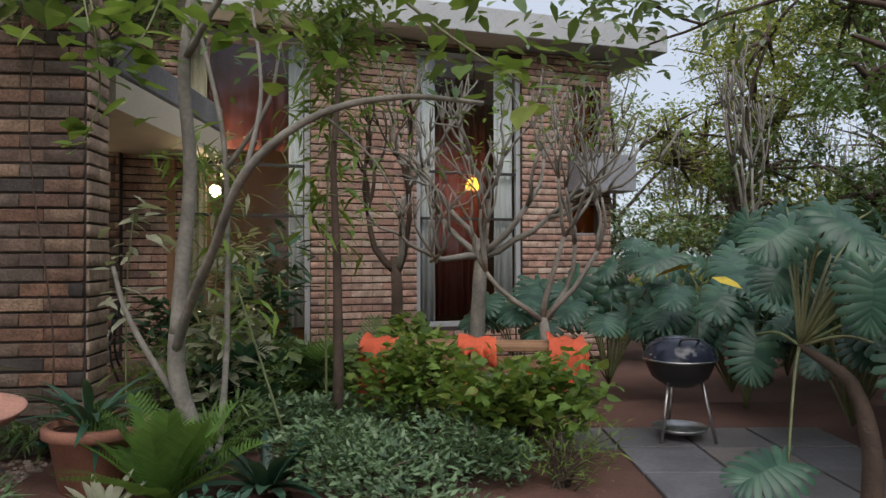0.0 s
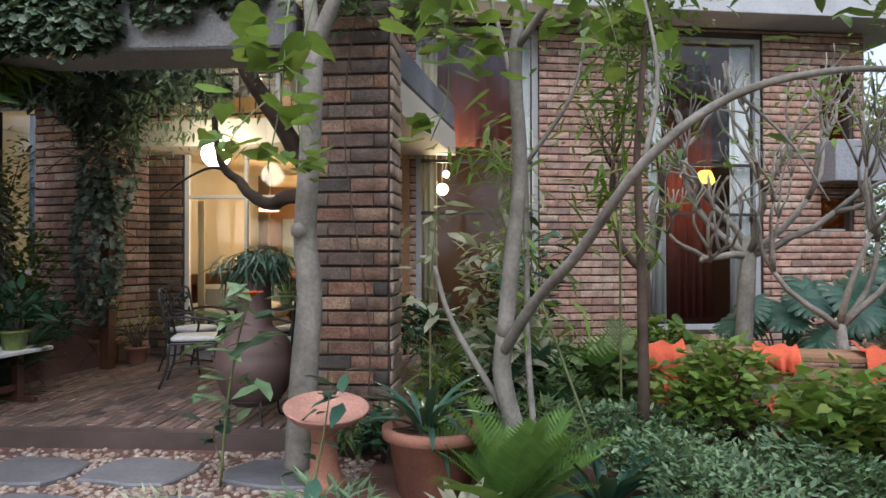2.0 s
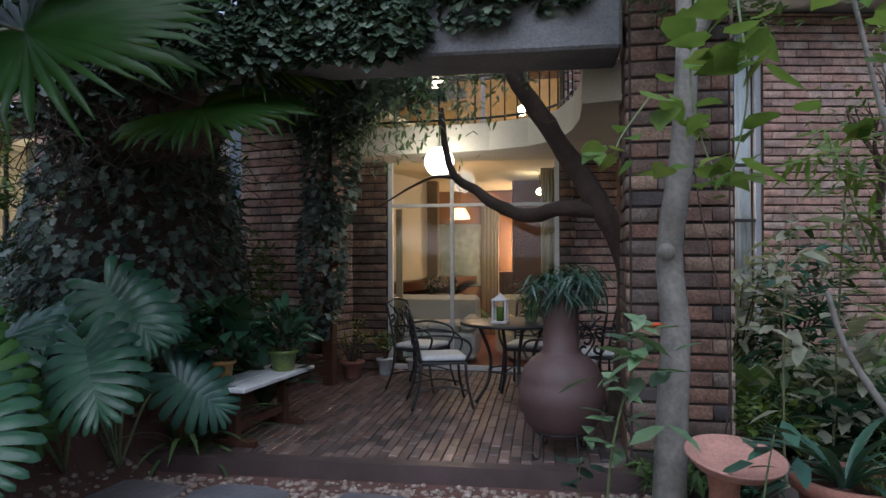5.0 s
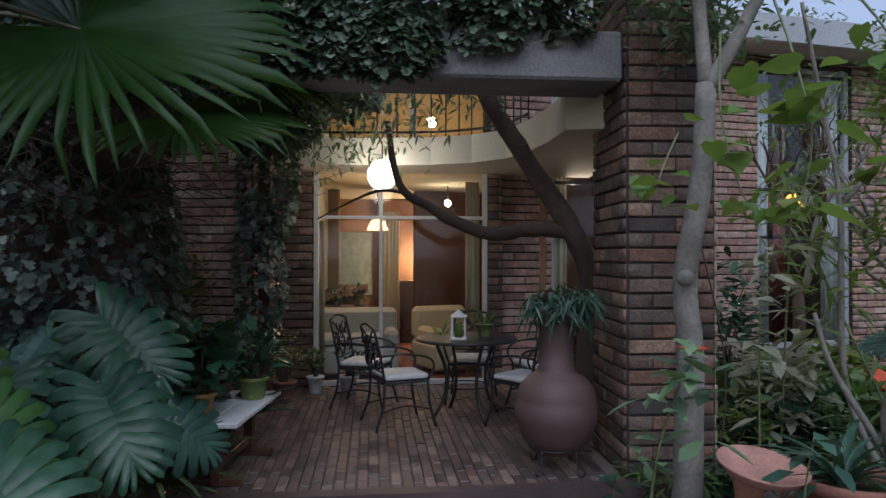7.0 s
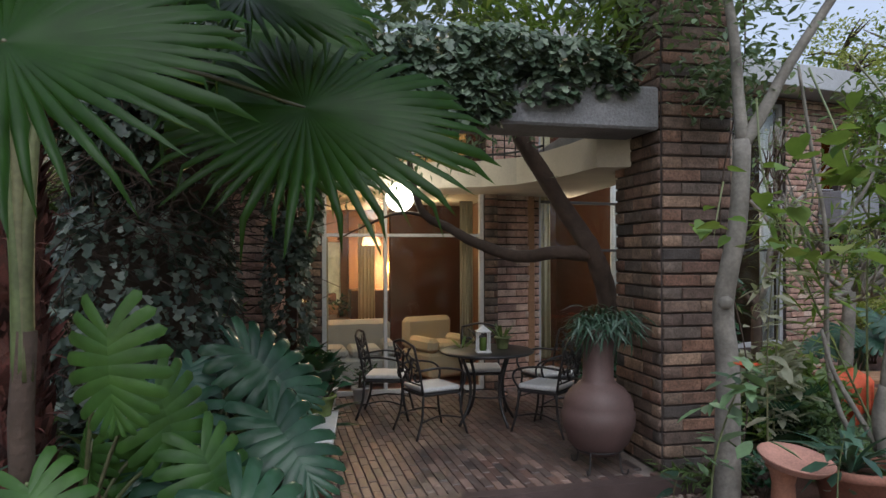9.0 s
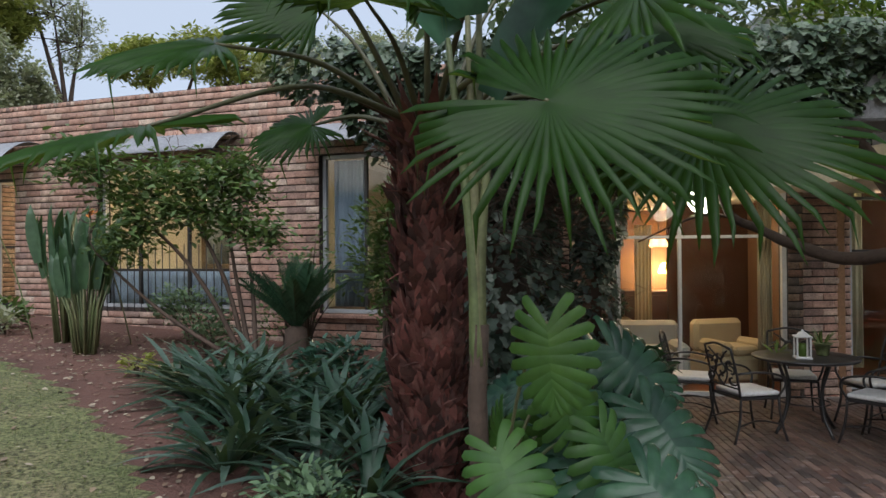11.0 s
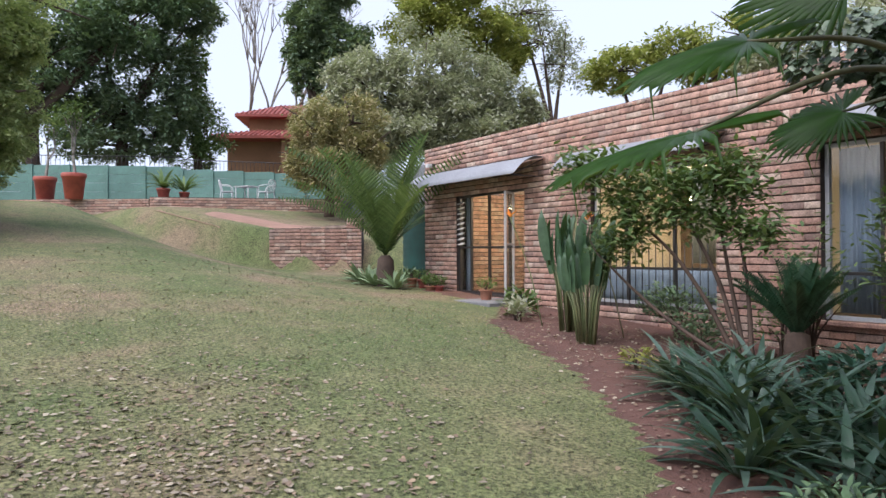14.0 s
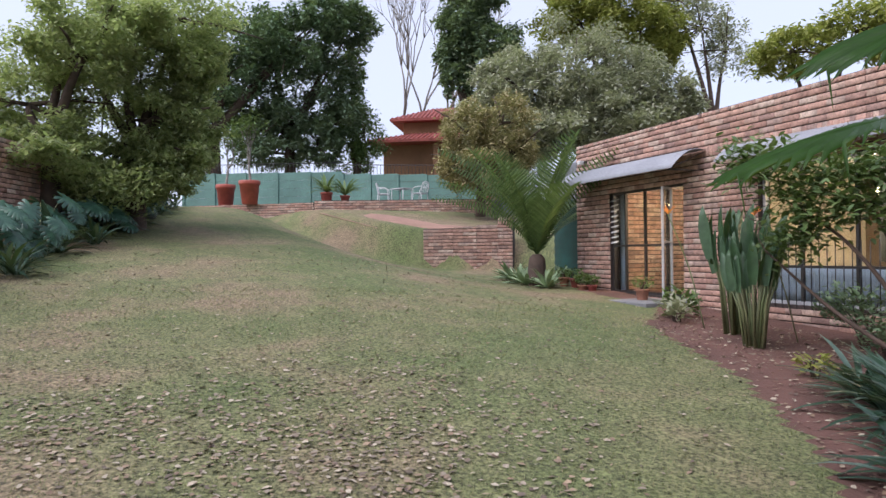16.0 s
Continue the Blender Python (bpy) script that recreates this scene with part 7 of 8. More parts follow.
for i in range(3):
    boxed("door", (-0.57 + 0.385 * i, -0.2 + 0.385 * i, -0.268, -0.252, 0.06, 1.02), WOOD, cb, bevel=0.006)
dt = thing("dining_table", "dark dining table inside with plants on it", "table")
dt.matrix_world = DOORWALL @ pose(0.6, 2.6, 0)
boxed("tabletop", (-0.6, 0.6, -0.4, 0.4, 0.72, 0.76), WOOD, dt, bevel=0.008)
for x in (-0.52, 0.52):
    for y in (-0.33, 0.33):
        boxed("leg", (x - 0.03, x + 0.03, y - 0.03, y + 0.03, 0, 0.72), WOOD, dt)
for x in (0.3, 0.75, 1.05):
    px_, py_, pz_ = on(DOORWALL, x, 2.5, 0.76)
    bush("house_plant", "potted house plant on the table inside", (px_, py_, pz_), (0.14, 0.14, 0.16), 90, OVAL, BROAD, 0.1, 5)
sc_ = thing("white_screen", "pale blue lit blind at the back of the room", "blind")
sc_.matrix_world = DOORWALL
boxed("sheet", (0.42, 1.28, 4.975, 4.985, 0.8, 2.0), leaf_mat("thin_white_blind", [(0.75, 0.8, 0.9), (0.8, 0.84, 0.92)], 0.9, 0.75), sc_)
for x in (2.35,):
    for i in range(4):
        pf = thing("picture_frame", "small framed picture on the brown wall", "picture", group="pictures in the living room")
        pf.matrix_world = DOORWALL @ pose(2.72, 4.855, 0.8 + i * 0.38)
        boxed("frame", (-0.16, 0.16, -0.03, 0, 0, 0.26), BLACK, pf)
        boxed("print", (-0.13, 0.13, -0.036, -0.031, 0.03, 0.23), WHITE, pf, bevel=0)
for a, b, y in ((0.64, 0.72, 0.42), (2.5, 2.68, 0.42)):
    curtain(DOORWALL, a, b, 0.04, 2.0 if a < 1 else 2.5, y, CURTAIN, "cream curtain gathered beside the sliding door", folds=5)
curtain(DOORWALL, 1.45, 1.75, 0.04, 2.3, 3.4, CURTAIN, "cream curtain in the inner doorway", folds=5)
curtain(WING, 1.05, 1.4, 1.05, 3.1, 0.3, SHEER, "pale curtain beside the garden door", folds=5)
# louvre blades of the garden door's side light
for i in range(9):
    o = tagged(new("louvre"), "narrow frosted louvre blade", "louvre", "louvres of the side light")
    o.matrix_world = WING @ pose(1.25, 0.05, 2.08 + i * 0.11, 30)
    boxed("blade", (-0.19, 0.19, -0.05, 0.05, -0.003, 0.003), WHITE, o, bevel=0)
cam_ = thing("security_light", "small white security light under the parapet", "light")
cam_.matrix_world = WING @ pose(0.42, -0.02, 3.88)
boxed("mount", (-0.03, 0.03, -0.06, 0.0, -0.03, 0.03), DARKFRAME, cam_)
boxed("lamp_head", (-0.14, -0.03, -0.16, -0.04, -0.05, 0.03), WHITE, cam_, bevel=0.01)
gate = thing("burglar_bars", "dark steel bars over the kitchen window", "bars")
gate.matrix_world = WING
for s in np.arange(4.75, 7.6, 0.13):
    tubes("bar", [([(s, -0.03, 1.0), (s, -0.03, 2.0)], 0.009)], BLACK, gate, n=4)
opn = thing("open_casement", "open narrow casement beside the garden door", "window")
opn.matrix_world = WING @ pose(3.2, -0.02, 1.05, 0, 0, -62)
for a, b, c, d in ((0, 0.04, 0, 2.0), (0.4, 0.44, 0, 2.0), (0.04, 0.4, 0, 0.04), (0.04, 0.4, 1.96, 2.0), (0.04, 0.4, 0.98, 1.01)):
    boxed("sash_bar", (a, b, -0.02, 0.02, c, d), GREYPAINT, opn)
boxed("pane", (0.04, 0.4, -0.003, 0.003, 0.04, 1.96), GLASS, opn, bevel=0)

for i, (s, d, r_) in enumerate(((0.75, -0.35, 0.13), (0.95, -0.5, 0.11), (0.5, -0.4, 0.12), (0.2, -0.5, 0.12), (1.15, -0.4, 0.1), (3.0, -0.55, 0.13))):
    x, y, _ = on(WING, s, d, 0)
    z = 0.98 if s > 0.6 else height(x, y)
    pot("doorway_pot", "red flower pot beside the garden door", x, y, z, r_, 0.2, TERRA if i % 2 else REDTILE)
    bush("pot_shrub", "small green plant in the red pot", (x, y, z + 0.17), (0.2, 0.18, 0.13), 160, OVAL, MID, 0.09, 6)

# ---- far end of the garden ----
C0 = Vector((-6.5, -1.16, 1.87))


def far(px, py, depth):
    """A place by its bearing from the lawn's near end: px along, py up, in thousands of a turn of the view, at that depth."""
    f, r_ = Vector((-0.823, 0.568, 0)), Vector((0.568, 0.823, 0))
    return C0 + f * depth + r_ * ((px - 784) / 1217 * depth) + Vector((0, 0, (450 - py) / 1217 * depth))


def far_wall(name, a, b, z0, z1, thick, mat, label, category="wall", brick=None, parts=0, course=0.1):
    a, b = Vector(a), Vector(b)
    ang = math.degrees(math.atan2(b.y - a.y, b.x - a.x))
    L = (Vector((b.x, b.y)) - Vector((a.x, a.y))).length
    return wall(name, pose(a.x, a.y, 0, 0, 0, ang), L, z0, z1, [], thick, brick, label, solid=mat, parts=parts, course=course, near=L / 2)


A, B_ = far(375, 380, 26), far(700, 380, 27)
far_wall("terrace_wall", A, B_, 2.6, 4.02, 0.35, MORTAR, "low red brick terrace wall", brick=BRICK, parts=120)
A2 = far(130, 360, 27)
far_wall("terrace_kerb", A2, far(374, 360, 26.4), 3.2, 3.98, 0.4, MORTAR, "red brick kerb below the green fence", brick=BRICK, parts=60)
tf = bmesh.new()
tops = [far(130, 360, 27.3), far(375, 360, 26.5), far(720, 360, 27.3), far(760, 360, 34), far(60, 360, 34)]
tt, ll = [tf.verts.new((p.x, p.y, 3.97)) for p in tops], [tf.verts.new((p.x, p.y, 3.0)) for p in tops]
tf.faces.new(tt), tf.faces.new(ll[::-1])
for i in range(5):
    tf.faces.new((tt[i], ll[i], ll[(i + 1) % 5], tt[(i + 1) % 5]))
bmesh.ops.recalc_face_normals(tf, faces=tf.faces)
tagged(part("terrace", tf, SLATE), "raised paved terrace at the end of the garden", "terrace", kind="structure")
# retaining wall, falling in steps to the lawn
RW = pose(-25.0, 7.45, 0, 0, 0, math.degrees(math.atan2(1.75, 1.45)))
for i, (a, b, top_) in enumerate(((0.0, 0.9, 2.62), (0.9, 1.6, 2.66), (1.6, 2.25, 2.7))):
    wall("retaining_wall", RW @ pose(a, 0, 0), b - a - 0.004, 1.0, top_, [], 0.4, BRICK, "retaining wall of worn red bricks", parts=40, course=0.1)
wall("retaining_pier", RW @ pose(2.25, -0.15, 0), 0.42, 1.0, 2.9, [], 0.5, BRICK, "brick pier at the end of the retaining wall", parts=40, course=0.1)
pth = thing("brick_path", "pinkish gravel path above the retaining wall", "path", kind="structure")
v, f = [], []
cl = [far(400, 370, 24.5), far(500, 380, 22.5), far(600, 385, 21.2), far(720, 385, 21.5)]
for i, c in enumerate(cl):
    for d in (-1.0, 0, 1.2):
        q = c + Vector((-0.8, 0.55, 0)) * d
        v.append((q.x, q.y, height(q.x, q.y) + 0.03))
f = [(i * 3 + k, i * 3 + 3 + k, i * 3 + 4 + k, i * 3 + 1 + k) for i in range(3) for k in (0, 1)]
fast("surface", v, f, stuff_mat("pink_gravel", [(0.34, 0.20, 0.15)], 0.95, 2.0, 40.0, 0.5, 0.2, world=True), pth)

# green panel fence with rails
F0, F1, F2 = far(120, 365, 31.5), far(430, 365, 31), far(690, 365, 30)
for k, (a, b, z0, z1) in enumerate(((F0, F1, 5.9, 5.75), (F1, F2, 5.65, 5.30))):
    L = (b - a).length
    ang = math.degrees(math.atan2(b.y - a.y, b.x - a.x))
    fn = thing("green_fence", "green painted concrete panel fence", "fence", (a.x, a.y, 3.9), ang, kind="structure")
    nb = 5
    for i in range(nb):
        s0, s1 = L * i / nb, L * (i + 1) / nb
        zz = z0 + (z1 - z0) * (i + 0.5) / nb - 3.9
        boxed("post", (s0 - 0.06, s0 + 0.06, -0.08, 0.08, 0, zz + 0.03), GREENWALL, fn)
        for j in range(5):
            boxed("panel", (s0 + 0.062, s1 - 0.062, -0.025, 0.025, j * zz / 5 + 0.004, (j + 1) * zz / 5 - 0.004), GREENWALL, fn, bevel=0.006)
    tubes("top_rail", [([(0, 0, z0 - 3.9 + 0.42), (L, 0, z1 - 3.9 + 0.42)], 0.02)], BLACK, fn, n=5)
    for i in range(40):
        s = L * i / 40
        zz = z0 + (z1 - z0) * i / 40 - 3.9
        tubes("baluster", [([(s, 0, zz), (s, 0, zz + 0.42)], 0.012)], BLACK, fn, n=4)
a, b = far(700, 365, 28), far(765, 372, 25.5)
L, ang = (b - a).length, math.degrees(math.atan2(b.y - a.y, b.x - a.x))
fn = thing("iron_fence", "dark green iron bar fence beside the terrace", "fence", (a.x, a.y, 3.9), ang)
for i in range(26):
    tubes("baluster", [([(L * i / 25, 0, -0.6), (L * i / 25, 0, 1.05)], 0.014)], GREENWALL, fn, n=4)
for z in (0.05, 0.95):
    tubes("rail", [([(0, 0, z), (L, 0, z)], 0.018)], GREENWALL, fn, n=4)

rp = stuff_mat("red_glaze", [(0.42, 0.09, 0.06)], 0.5, 3.0, 30.0, 0.2)
for px, d, r_, h in ((203, 27.5, 0.40, 0.92), (250, 26.5, 0.42, 0.95)):
    q = far(px, 355, d)
    pot("tall_pot", "tall round red planter on the terrace", q.x, q.y, 3.97, r_, h, rp)
    T = thing("pot_tree", "small bare branched tree in the red planter", "tree", (q.x, q.y, 4.7))
    ls, tips = grow((0, 0, 0), (0.1, 0, 1), 0.9, 0.07, 3, 0.5, 0.3, int(px), 3, 0.2)
    tubes("trunk", ls, PALEBARK, T, n=5)
    leafage("crown", OVAL, around(tips, 500, (0.3, 0.3, 0.3)), rand(500, 0, 6.28), rand(500, -0.8, 0.5), 0.0, rand(500, 0.12, 0.22), MID, T)
for px, d, r_, h in ((398, 27.5, 0.25, 0.5), (433, 28, 0.2, 0.4)):
    q = far(px, 355, d)
    pot("square_pot", "squat red planter on the terrace wall", q.x, q.y, 3.97, r_, h, rp)
    rosette("pot_palm", "spiky plant in the red planter", (q.x, q.y, 3.97 + h), 40, 1.0, strap_leaf(0.05, 0.5, 5), MID, (0.4, 1.4))
q = far(538, 352, 28)
gt = thing("garden_table", "white metal garden table on the terrace", "table", (q.x, q.y, 3.97), 20)
boxed("tabletop", (-0.4, 0.4, -0.3, 0.3, 0.60, 0.63), WHITE, gt)
for x in (-0.34, 0.34):
    for y in (-0.24, 0.24):
        tubes("leg", [([(x, y, 0.6), (x, y, 0)], 0.02)], WHITE, gt, n=5)


def white_chair():
    c = thing("garden_chair", "white metal garden chair on the terrace", "chair", group="white garden chairs")
    boxed("seat", (-0.24, 0.24, -0.22, 0.22, 0.40, 0.43), WHITE, c)
    for x in (-0.22, 0.22):
        for y in (-0.2, 0.2):
            tubes("leg", [([(x, y, 0.42), (x * 1.15, y * 1.2, 0)], 0.018)], WHITE, c, n=5)
        tubes("armrest", [(curved([(x, 0.2, 0.43), (x * 1.2, 0.15, 0.64), (x * 1.1, -0.22, 0.68)], 3), 0.016)], WHITE, c, n=5)
    tubes("backrest", [(curved([(-0.23, -0.2, 0.42), (-0.22, -0.28, 0.8), (0, -0.3, 0.88), (0.22, -0.28, 0.8), (0.23, -0.2, 0.42)], 4), 0.018)] + [([(x, -0.21, 0.43), (x, -0.29, 0.84)], 0.012) for x in (-0.14, -0.05, 0.05, 0.14)], WHITE, c, n=5)
    return c


wc = white_chair()
q = far(505, 352, 28)
wc.matrix_basis = pose(q.x, q.y, 3.97, 0, 0, -30)
q = far(572, 352, 28)
copy_thing(wc, pose(q.x, q.y, 3.97, 0, 0, 120))

# neighbour's house
q = far(590, 330, 46)
hs = thing("neighbour_house", "neighbour's tan house with red tiled roofs", "house", (q.x, q.y, 4.0), 55)
boxed("wall", (-3.2, 6.0, 0.0, 7.0, -1.0, 5.6), TAN, hs, bevel=0.02)
boxed("wall", (-2.2, 6.0, 2.0, 7.0, 5.6, 7.4), TAN, hs, bevel=0.02)
for x in (0.6, 2.2):
    boxed("column", (x - 0.2, x + 0.2, -0.9, -0.5, -1.0, 5.2), TAN, hs, bevel=0.02)


def tiled_roof(name, x0, x1, y0, y1, z0, rise, hip, parent):
    ym = (y0 + y1) / 2
    v = [(x0, y0, z0), (x1, y0, z0), (x1, y1, z0), (x0, y1, z0), (x0 + hip, ym, z0 + rise), (x1 - hip, ym, z0 + rise)]
    v += [(a, b, c - 0.18) for a, b, c in v[:4]]
    bm = bmesh.new()
    vs = [bm.verts.new(p) for p in v]
    for f_ in ((0, 1, 5, 4), (2, 3, 4, 5), (1, 2, 5), (3, 0, 4), (0, 6, 7, 1), (1, 7, 8, 2), (2, 8, 9, 3), (3, 9, 6, 0), (6, 9, 8, 7)):
        bm.faces.new([vs[i] for i in f_])
    bmesh.ops.recalc_face_normals(bm, faces=bm.faces)
    o = part(name, bm, REDTILE, parent)
    ls = []
    for i in range(int((x1 - x0) / 0.3)):
        x = x0 + 0.15 + i * 0.3
        t = min(1.0, (x - x0) / max(hip, 0.01), (x1 - x) / max(hip, 0.01))
        ls.append(([(x, y0, z0 + 0.03), (x, y0 + (ym - y0) * t, z0 + rise * t + 0.03)], 0.05))
    tubes("roof_rib", ls, REDTILE, o, n=4)


tiled_roof("roof", -4.0, 7.0, -1.4, 4.0, 5.5, 0.8, 2.5, hs)
tiled_roof("roof", -3.0, 7.0, 1.2, 8.0, 7.4, 1.3, 2.6, hs)
wn_ = thing("shade_sail", "white shade sail beside the neighbour's house", "canopy", tuple(far(640, 345, 40)))
fast("sail", [(-1.6, 0, -0.4), (1.4, 0.6, 0.9), (1.8, -0.6, -0.3), (-0.2, 0.3, 0.1)], [(0, 3, 1), (0, 2, 3), (3, 2, 1)], WHITE, wn_)


def crown_tree(name, label, at, height_, crowns, mat, n, size, seed, trunk_r=0.25, bark=BROWNBARK, shape=OVAL, limbs_=4, width=1.0, droop=0.0):
    """A tree: a tapered trunk, limbs that reach into the crown, and leaves in clumps with gaps between."""
    t = thing(name, label, "tree", at)
    r_ = random.Random(seed)
    fork_z = height_ * 0.38
    tubes("trunk", [(curved([(0, 0, -0.3), (r_.uniform(-0.2, 0.2), 0, fork_z * 0.5), (r_.uniform(-0.3, 0.3), 0, fork_z)], 4), np.linspace(trunk_r, trunk_r * 0.6, 9))], bark, t, n=8, rough=0.1)
    ls, tips = [], []
    for c, rad in crowns:
        mid = Vector(c) * 0.5 + Vector((r_.uniform(-0.3, 0.3), r_.uniform(-0.3, 0.3), fork_z * 0.5 + 0.2))
        ls.append((curved([(0, 0, fork_z * 0.9), tuple(mid), c], 4), np.linspace(trunk_r * 0.5, 0.03, 9)))
        for _ in range(limbs_):
            e = Vector(c) + Vector((r_.gauss(0, 0.5) * rad[0], r_.gauss(0, 0.5) * rad[1], r_.gauss(0, 0.5) * rad[2]))
            ls.append(([c, tuple(Vector(c).lerp(e, 0.5) + Vector((0, 0, 0.1))), tuple(e)], [0.06, 0.04, 0.015]))
    tubes("limb", ls, bark, t, n=5)
    pts = []
    for c, rad in crowns:
        m = 44
        cl_ = blob_points(m, c, rad, 0.5)
        per = n // (len(crowns) * m)
        for q in cl_:
            pts.append(q + rng.normal(size=(per, 3)) * np.array(rad) * 0.12)
    pts = np.concatenate(pts)
    m = len(pts)
    leafage("crown", shape, pts, rand(m, 0, 6.28), rand(m, -0.9 - droop, 0.6 - droop), rand(m, -0.7, 0.7), size * rand(m, 0.6, 1.2), mat, t, width=width)
    return t


def far_tree(px, py_base, depth, label, crowns_px, mat, n, size, seed, **kw):
    """crowns_px: (px, py, half width, half height) as bearings at that depth."""
    at = far(px, py_base, depth)
    cr, k = [], depth / 1217
    for a, b, w, h in crowns_px:
        c = far(a, b, depth) - at
        cr.append((tuple(c), (w * k, w * k * 0.8, h * k)))
    top = max(c[0][2] + c[1][2] for c in cr)
    return crown_tree("tree", label, tuple(at), top, cr, mat, n, size, seed, **kw)


far_tree(900, 400, 34, "big round grey green tree behind the house", [(740, 150, 90, 70), (850, 130, 110, 90), (960, 170, 90, 70), (780, 230, 120, 60), (920, 240, 120, 60), (1010, 220, 60, 60), (700, 220, 70, 60), (850, 200, 120, 60)], GREYLEAF, 90000, 0.24, 1, trunk_r=0.5)
far_tree(930, 380, 44, "tall yellow green tree behind the house", [(860, 50, 100, 40), (960, 70, 90, 50), (880, 0, 90, 50), (990, 110, 50, 40)], YELLOWLEAF, 26000, 0.34, 2, trunk_r=0.5)
far_tree(1080, 380, 44, "thin grey tree with an open crown", [(1060, 70, 60, 60), (1100, 110, 50, 60), (1020, 20, 70, 40)], GREYLEAF, 5500, 0.26, 3, trunk_r=0.35, limbs_=14)
far_tree(660, 380, 42, "tall dark dense tree", [(660, 40, 60, 60), (700, 90, 60, 60), (640, 110, 40, 60), (680, -40, 70, 60)], DARKTREE, 26000, 0.36, 4, trunk_r=0.5)
far_tree(680, 370, 25, "tan feathery shrub tree by the terrace", [(650, 230, 60, 60), (720, 220, 70, 50), (690, 290, 90, 50), (640, 300, 50, 40), (740, 280, 60, 50)], leaf_mat("tan_leaf", [(0.40, 0.31, 0.18), (0.32, 0.28, 0.16), (0.46, 0.40, 0.24)], 0.8, 0.35), 26000, 0.16, 5, trunk_r=0.2)
far_tree(455, 350, 40, "conical green tree with thin foliage", [(450, 120, 40, 50), (440, 180, 50, 50), (470, 230, 60, 50), (450, 280, 60, 40)], MID, 8000, 0.28, 6, trunk_r=0.3)
far_tree(330, 350, 38, "dark tree behind the green fence", [(300, 80, 90, 70), (400, 120, 70, 70), (450, 40, 60, 40), (420, 210, 60, 50), (330, 190, 70, 60), (270, 220, 60, 60), (380, 240, 60, 50), (300, 260, 100, 30), (230, 180, 60, 60)], DARKTREE, 34000, 0.3, 7, trunk_r=0.4)
far_tree(180, 350, 36, "dark leafy tree behind the green fence", [(200, 120, 90, 60), (120, 200, 80, 60), (230, 40, 120, 60), (330, 60, 90, 60), (400, 10, 70, 40)], SHRUB, 30000, 0.3, 8, trunk_r=0.5)
far_tree(20, 400, 16, "spreading leafy tree over the lawn's side", [(60, 190, 120, 70), (-40, 120, 160, 90), (90, 255, 100, 45), (30, 60, 150, 70), (140, 190, 70, 60), (-60, 260, 140, 50), (150, 90, 80, 50), (100, 0, 160, 60), (-20, 315, 140, 40), (80, 300, 90, 35), (130, 250, 70, 50)], LIGHTTREE, 80000, 0.13, 9, trunk_r=0.3)
far_tree(-160, 400, 14, "spreading leafy tree over the lawn's side", [(-200, 150, 150, 90), (-100, 60, 160, 80), (-250, 250, 130, 70), (-120, 250, 140, 50), (-40, 10, 150, 60)], LIGHTTREE, 36000, 0.15, 10, trunk_r=0.3)
T = thing("bare_tree", "bare winter tree beyond the houses", "tree", tuple(far(590, 380, 55)))
for i in range(4):
    ls, tips = grow((0, 0, 3.5), (math.cos(i * 1.57) * 0.5, math.sin(i * 1.57) * 0.5, 1), 5.0, 0.16, 4, 0.5, 0.12, 500 + i, 3, 0.2)
    tubes("limb", ls, PALEBARK, T, n=4)
tubes("trunk", [([(0, 0, -0.5), (0, 0, 2), (0, 0, 3.7)], [0.4, 0.3, 0.25])], PALEBARK, T, n=7)
far_tree(1250, 485, 30, "tree crown above the parapet", [(1200, 120, 80, 40), (1300, 90, 80, 50), (1380, 100, 80, 40), (1450, 60, 100, 50)], YELLOWLEAF, 12000, 0.28, 12, trunk_r=0.35)
far_tree(1600, 500, 24, "tree crown above the parapet", [(1600, 40, 120, 60), (1750, 20, 120, 60), (1500, 90, 80, 40)], GREYLEAF, 9000, 0.22, 13, trunk_r=0.35)
# feather palm past the wing
q = far(778, 450, 15.6)
T = thing("feather_palm", "feather palm with long arching fronds past the wing", "palm tree", (q.x, q.y, height(q.x, q.y)))
lathe("trunk", [(0.2, -0.1), (0.21, 0.3), (0.18, 0.6), (0.1, 0.7)], BROWNBARK, T, n=12)
for i in range(22):
    a, e = rng.uniform(0, 6.28), rng.uniform(0.8, 1.5)
    aimed("frond", frond(40, 1.0, 0.15, 0.006, 0.5, 0.5), (0, 0, 0.7), (math.cos(a) * math.cos(e), math.sin(a) * math.cos(e), math.sin(e)), (-0.2 * math.cos(a), -0.2 * math.sin(a), 1.0), rng.uniform(2.2, 3.0), MID, T)
AG = strap_leaf(0.10, 0.15, 4, 0.3)
for px, d, s in ((735, 16.6, 0.6), (762, 15.6, 0.5), (795, 15.0, 0.5), (748, 16.0, 0.5), (690, 24.5, 0.6), (715, 24, 0.6), (820, 16.8, 0.4)):
    q = far(px, 450, d)
    rosette("agave", "pale green agave rosette at the foot of the wall", (q.x, q.y, None if px not in (690, 715) else 3.9), 30, s, AG, leaf_mat("agave_leaf", [(0.22, 0.31, 0.18), (0.29, 0.38, 0.23)], 0.5, 0.1) if px == 735 else MATS["agave_leaf"], (0.1, 1.3))
tk = thing("water_tank", "dark green ribbed water tank past the corner", "water tank", tuple(on(WING, -1.6, 1.4, 0.9)))
lathe("body", [(0.001, 0)] + [(0.9 + 0.02 * (i % 2), 0.1 + i * 0.09) for i in range(24)] + [(0.7, 2.3), (0.001, 2.4)], stuff_mat("green_tank", [(0.02, 0.09, 0.08)], 0.5, 2.0, 30.0, 0.1), tk, n=40)
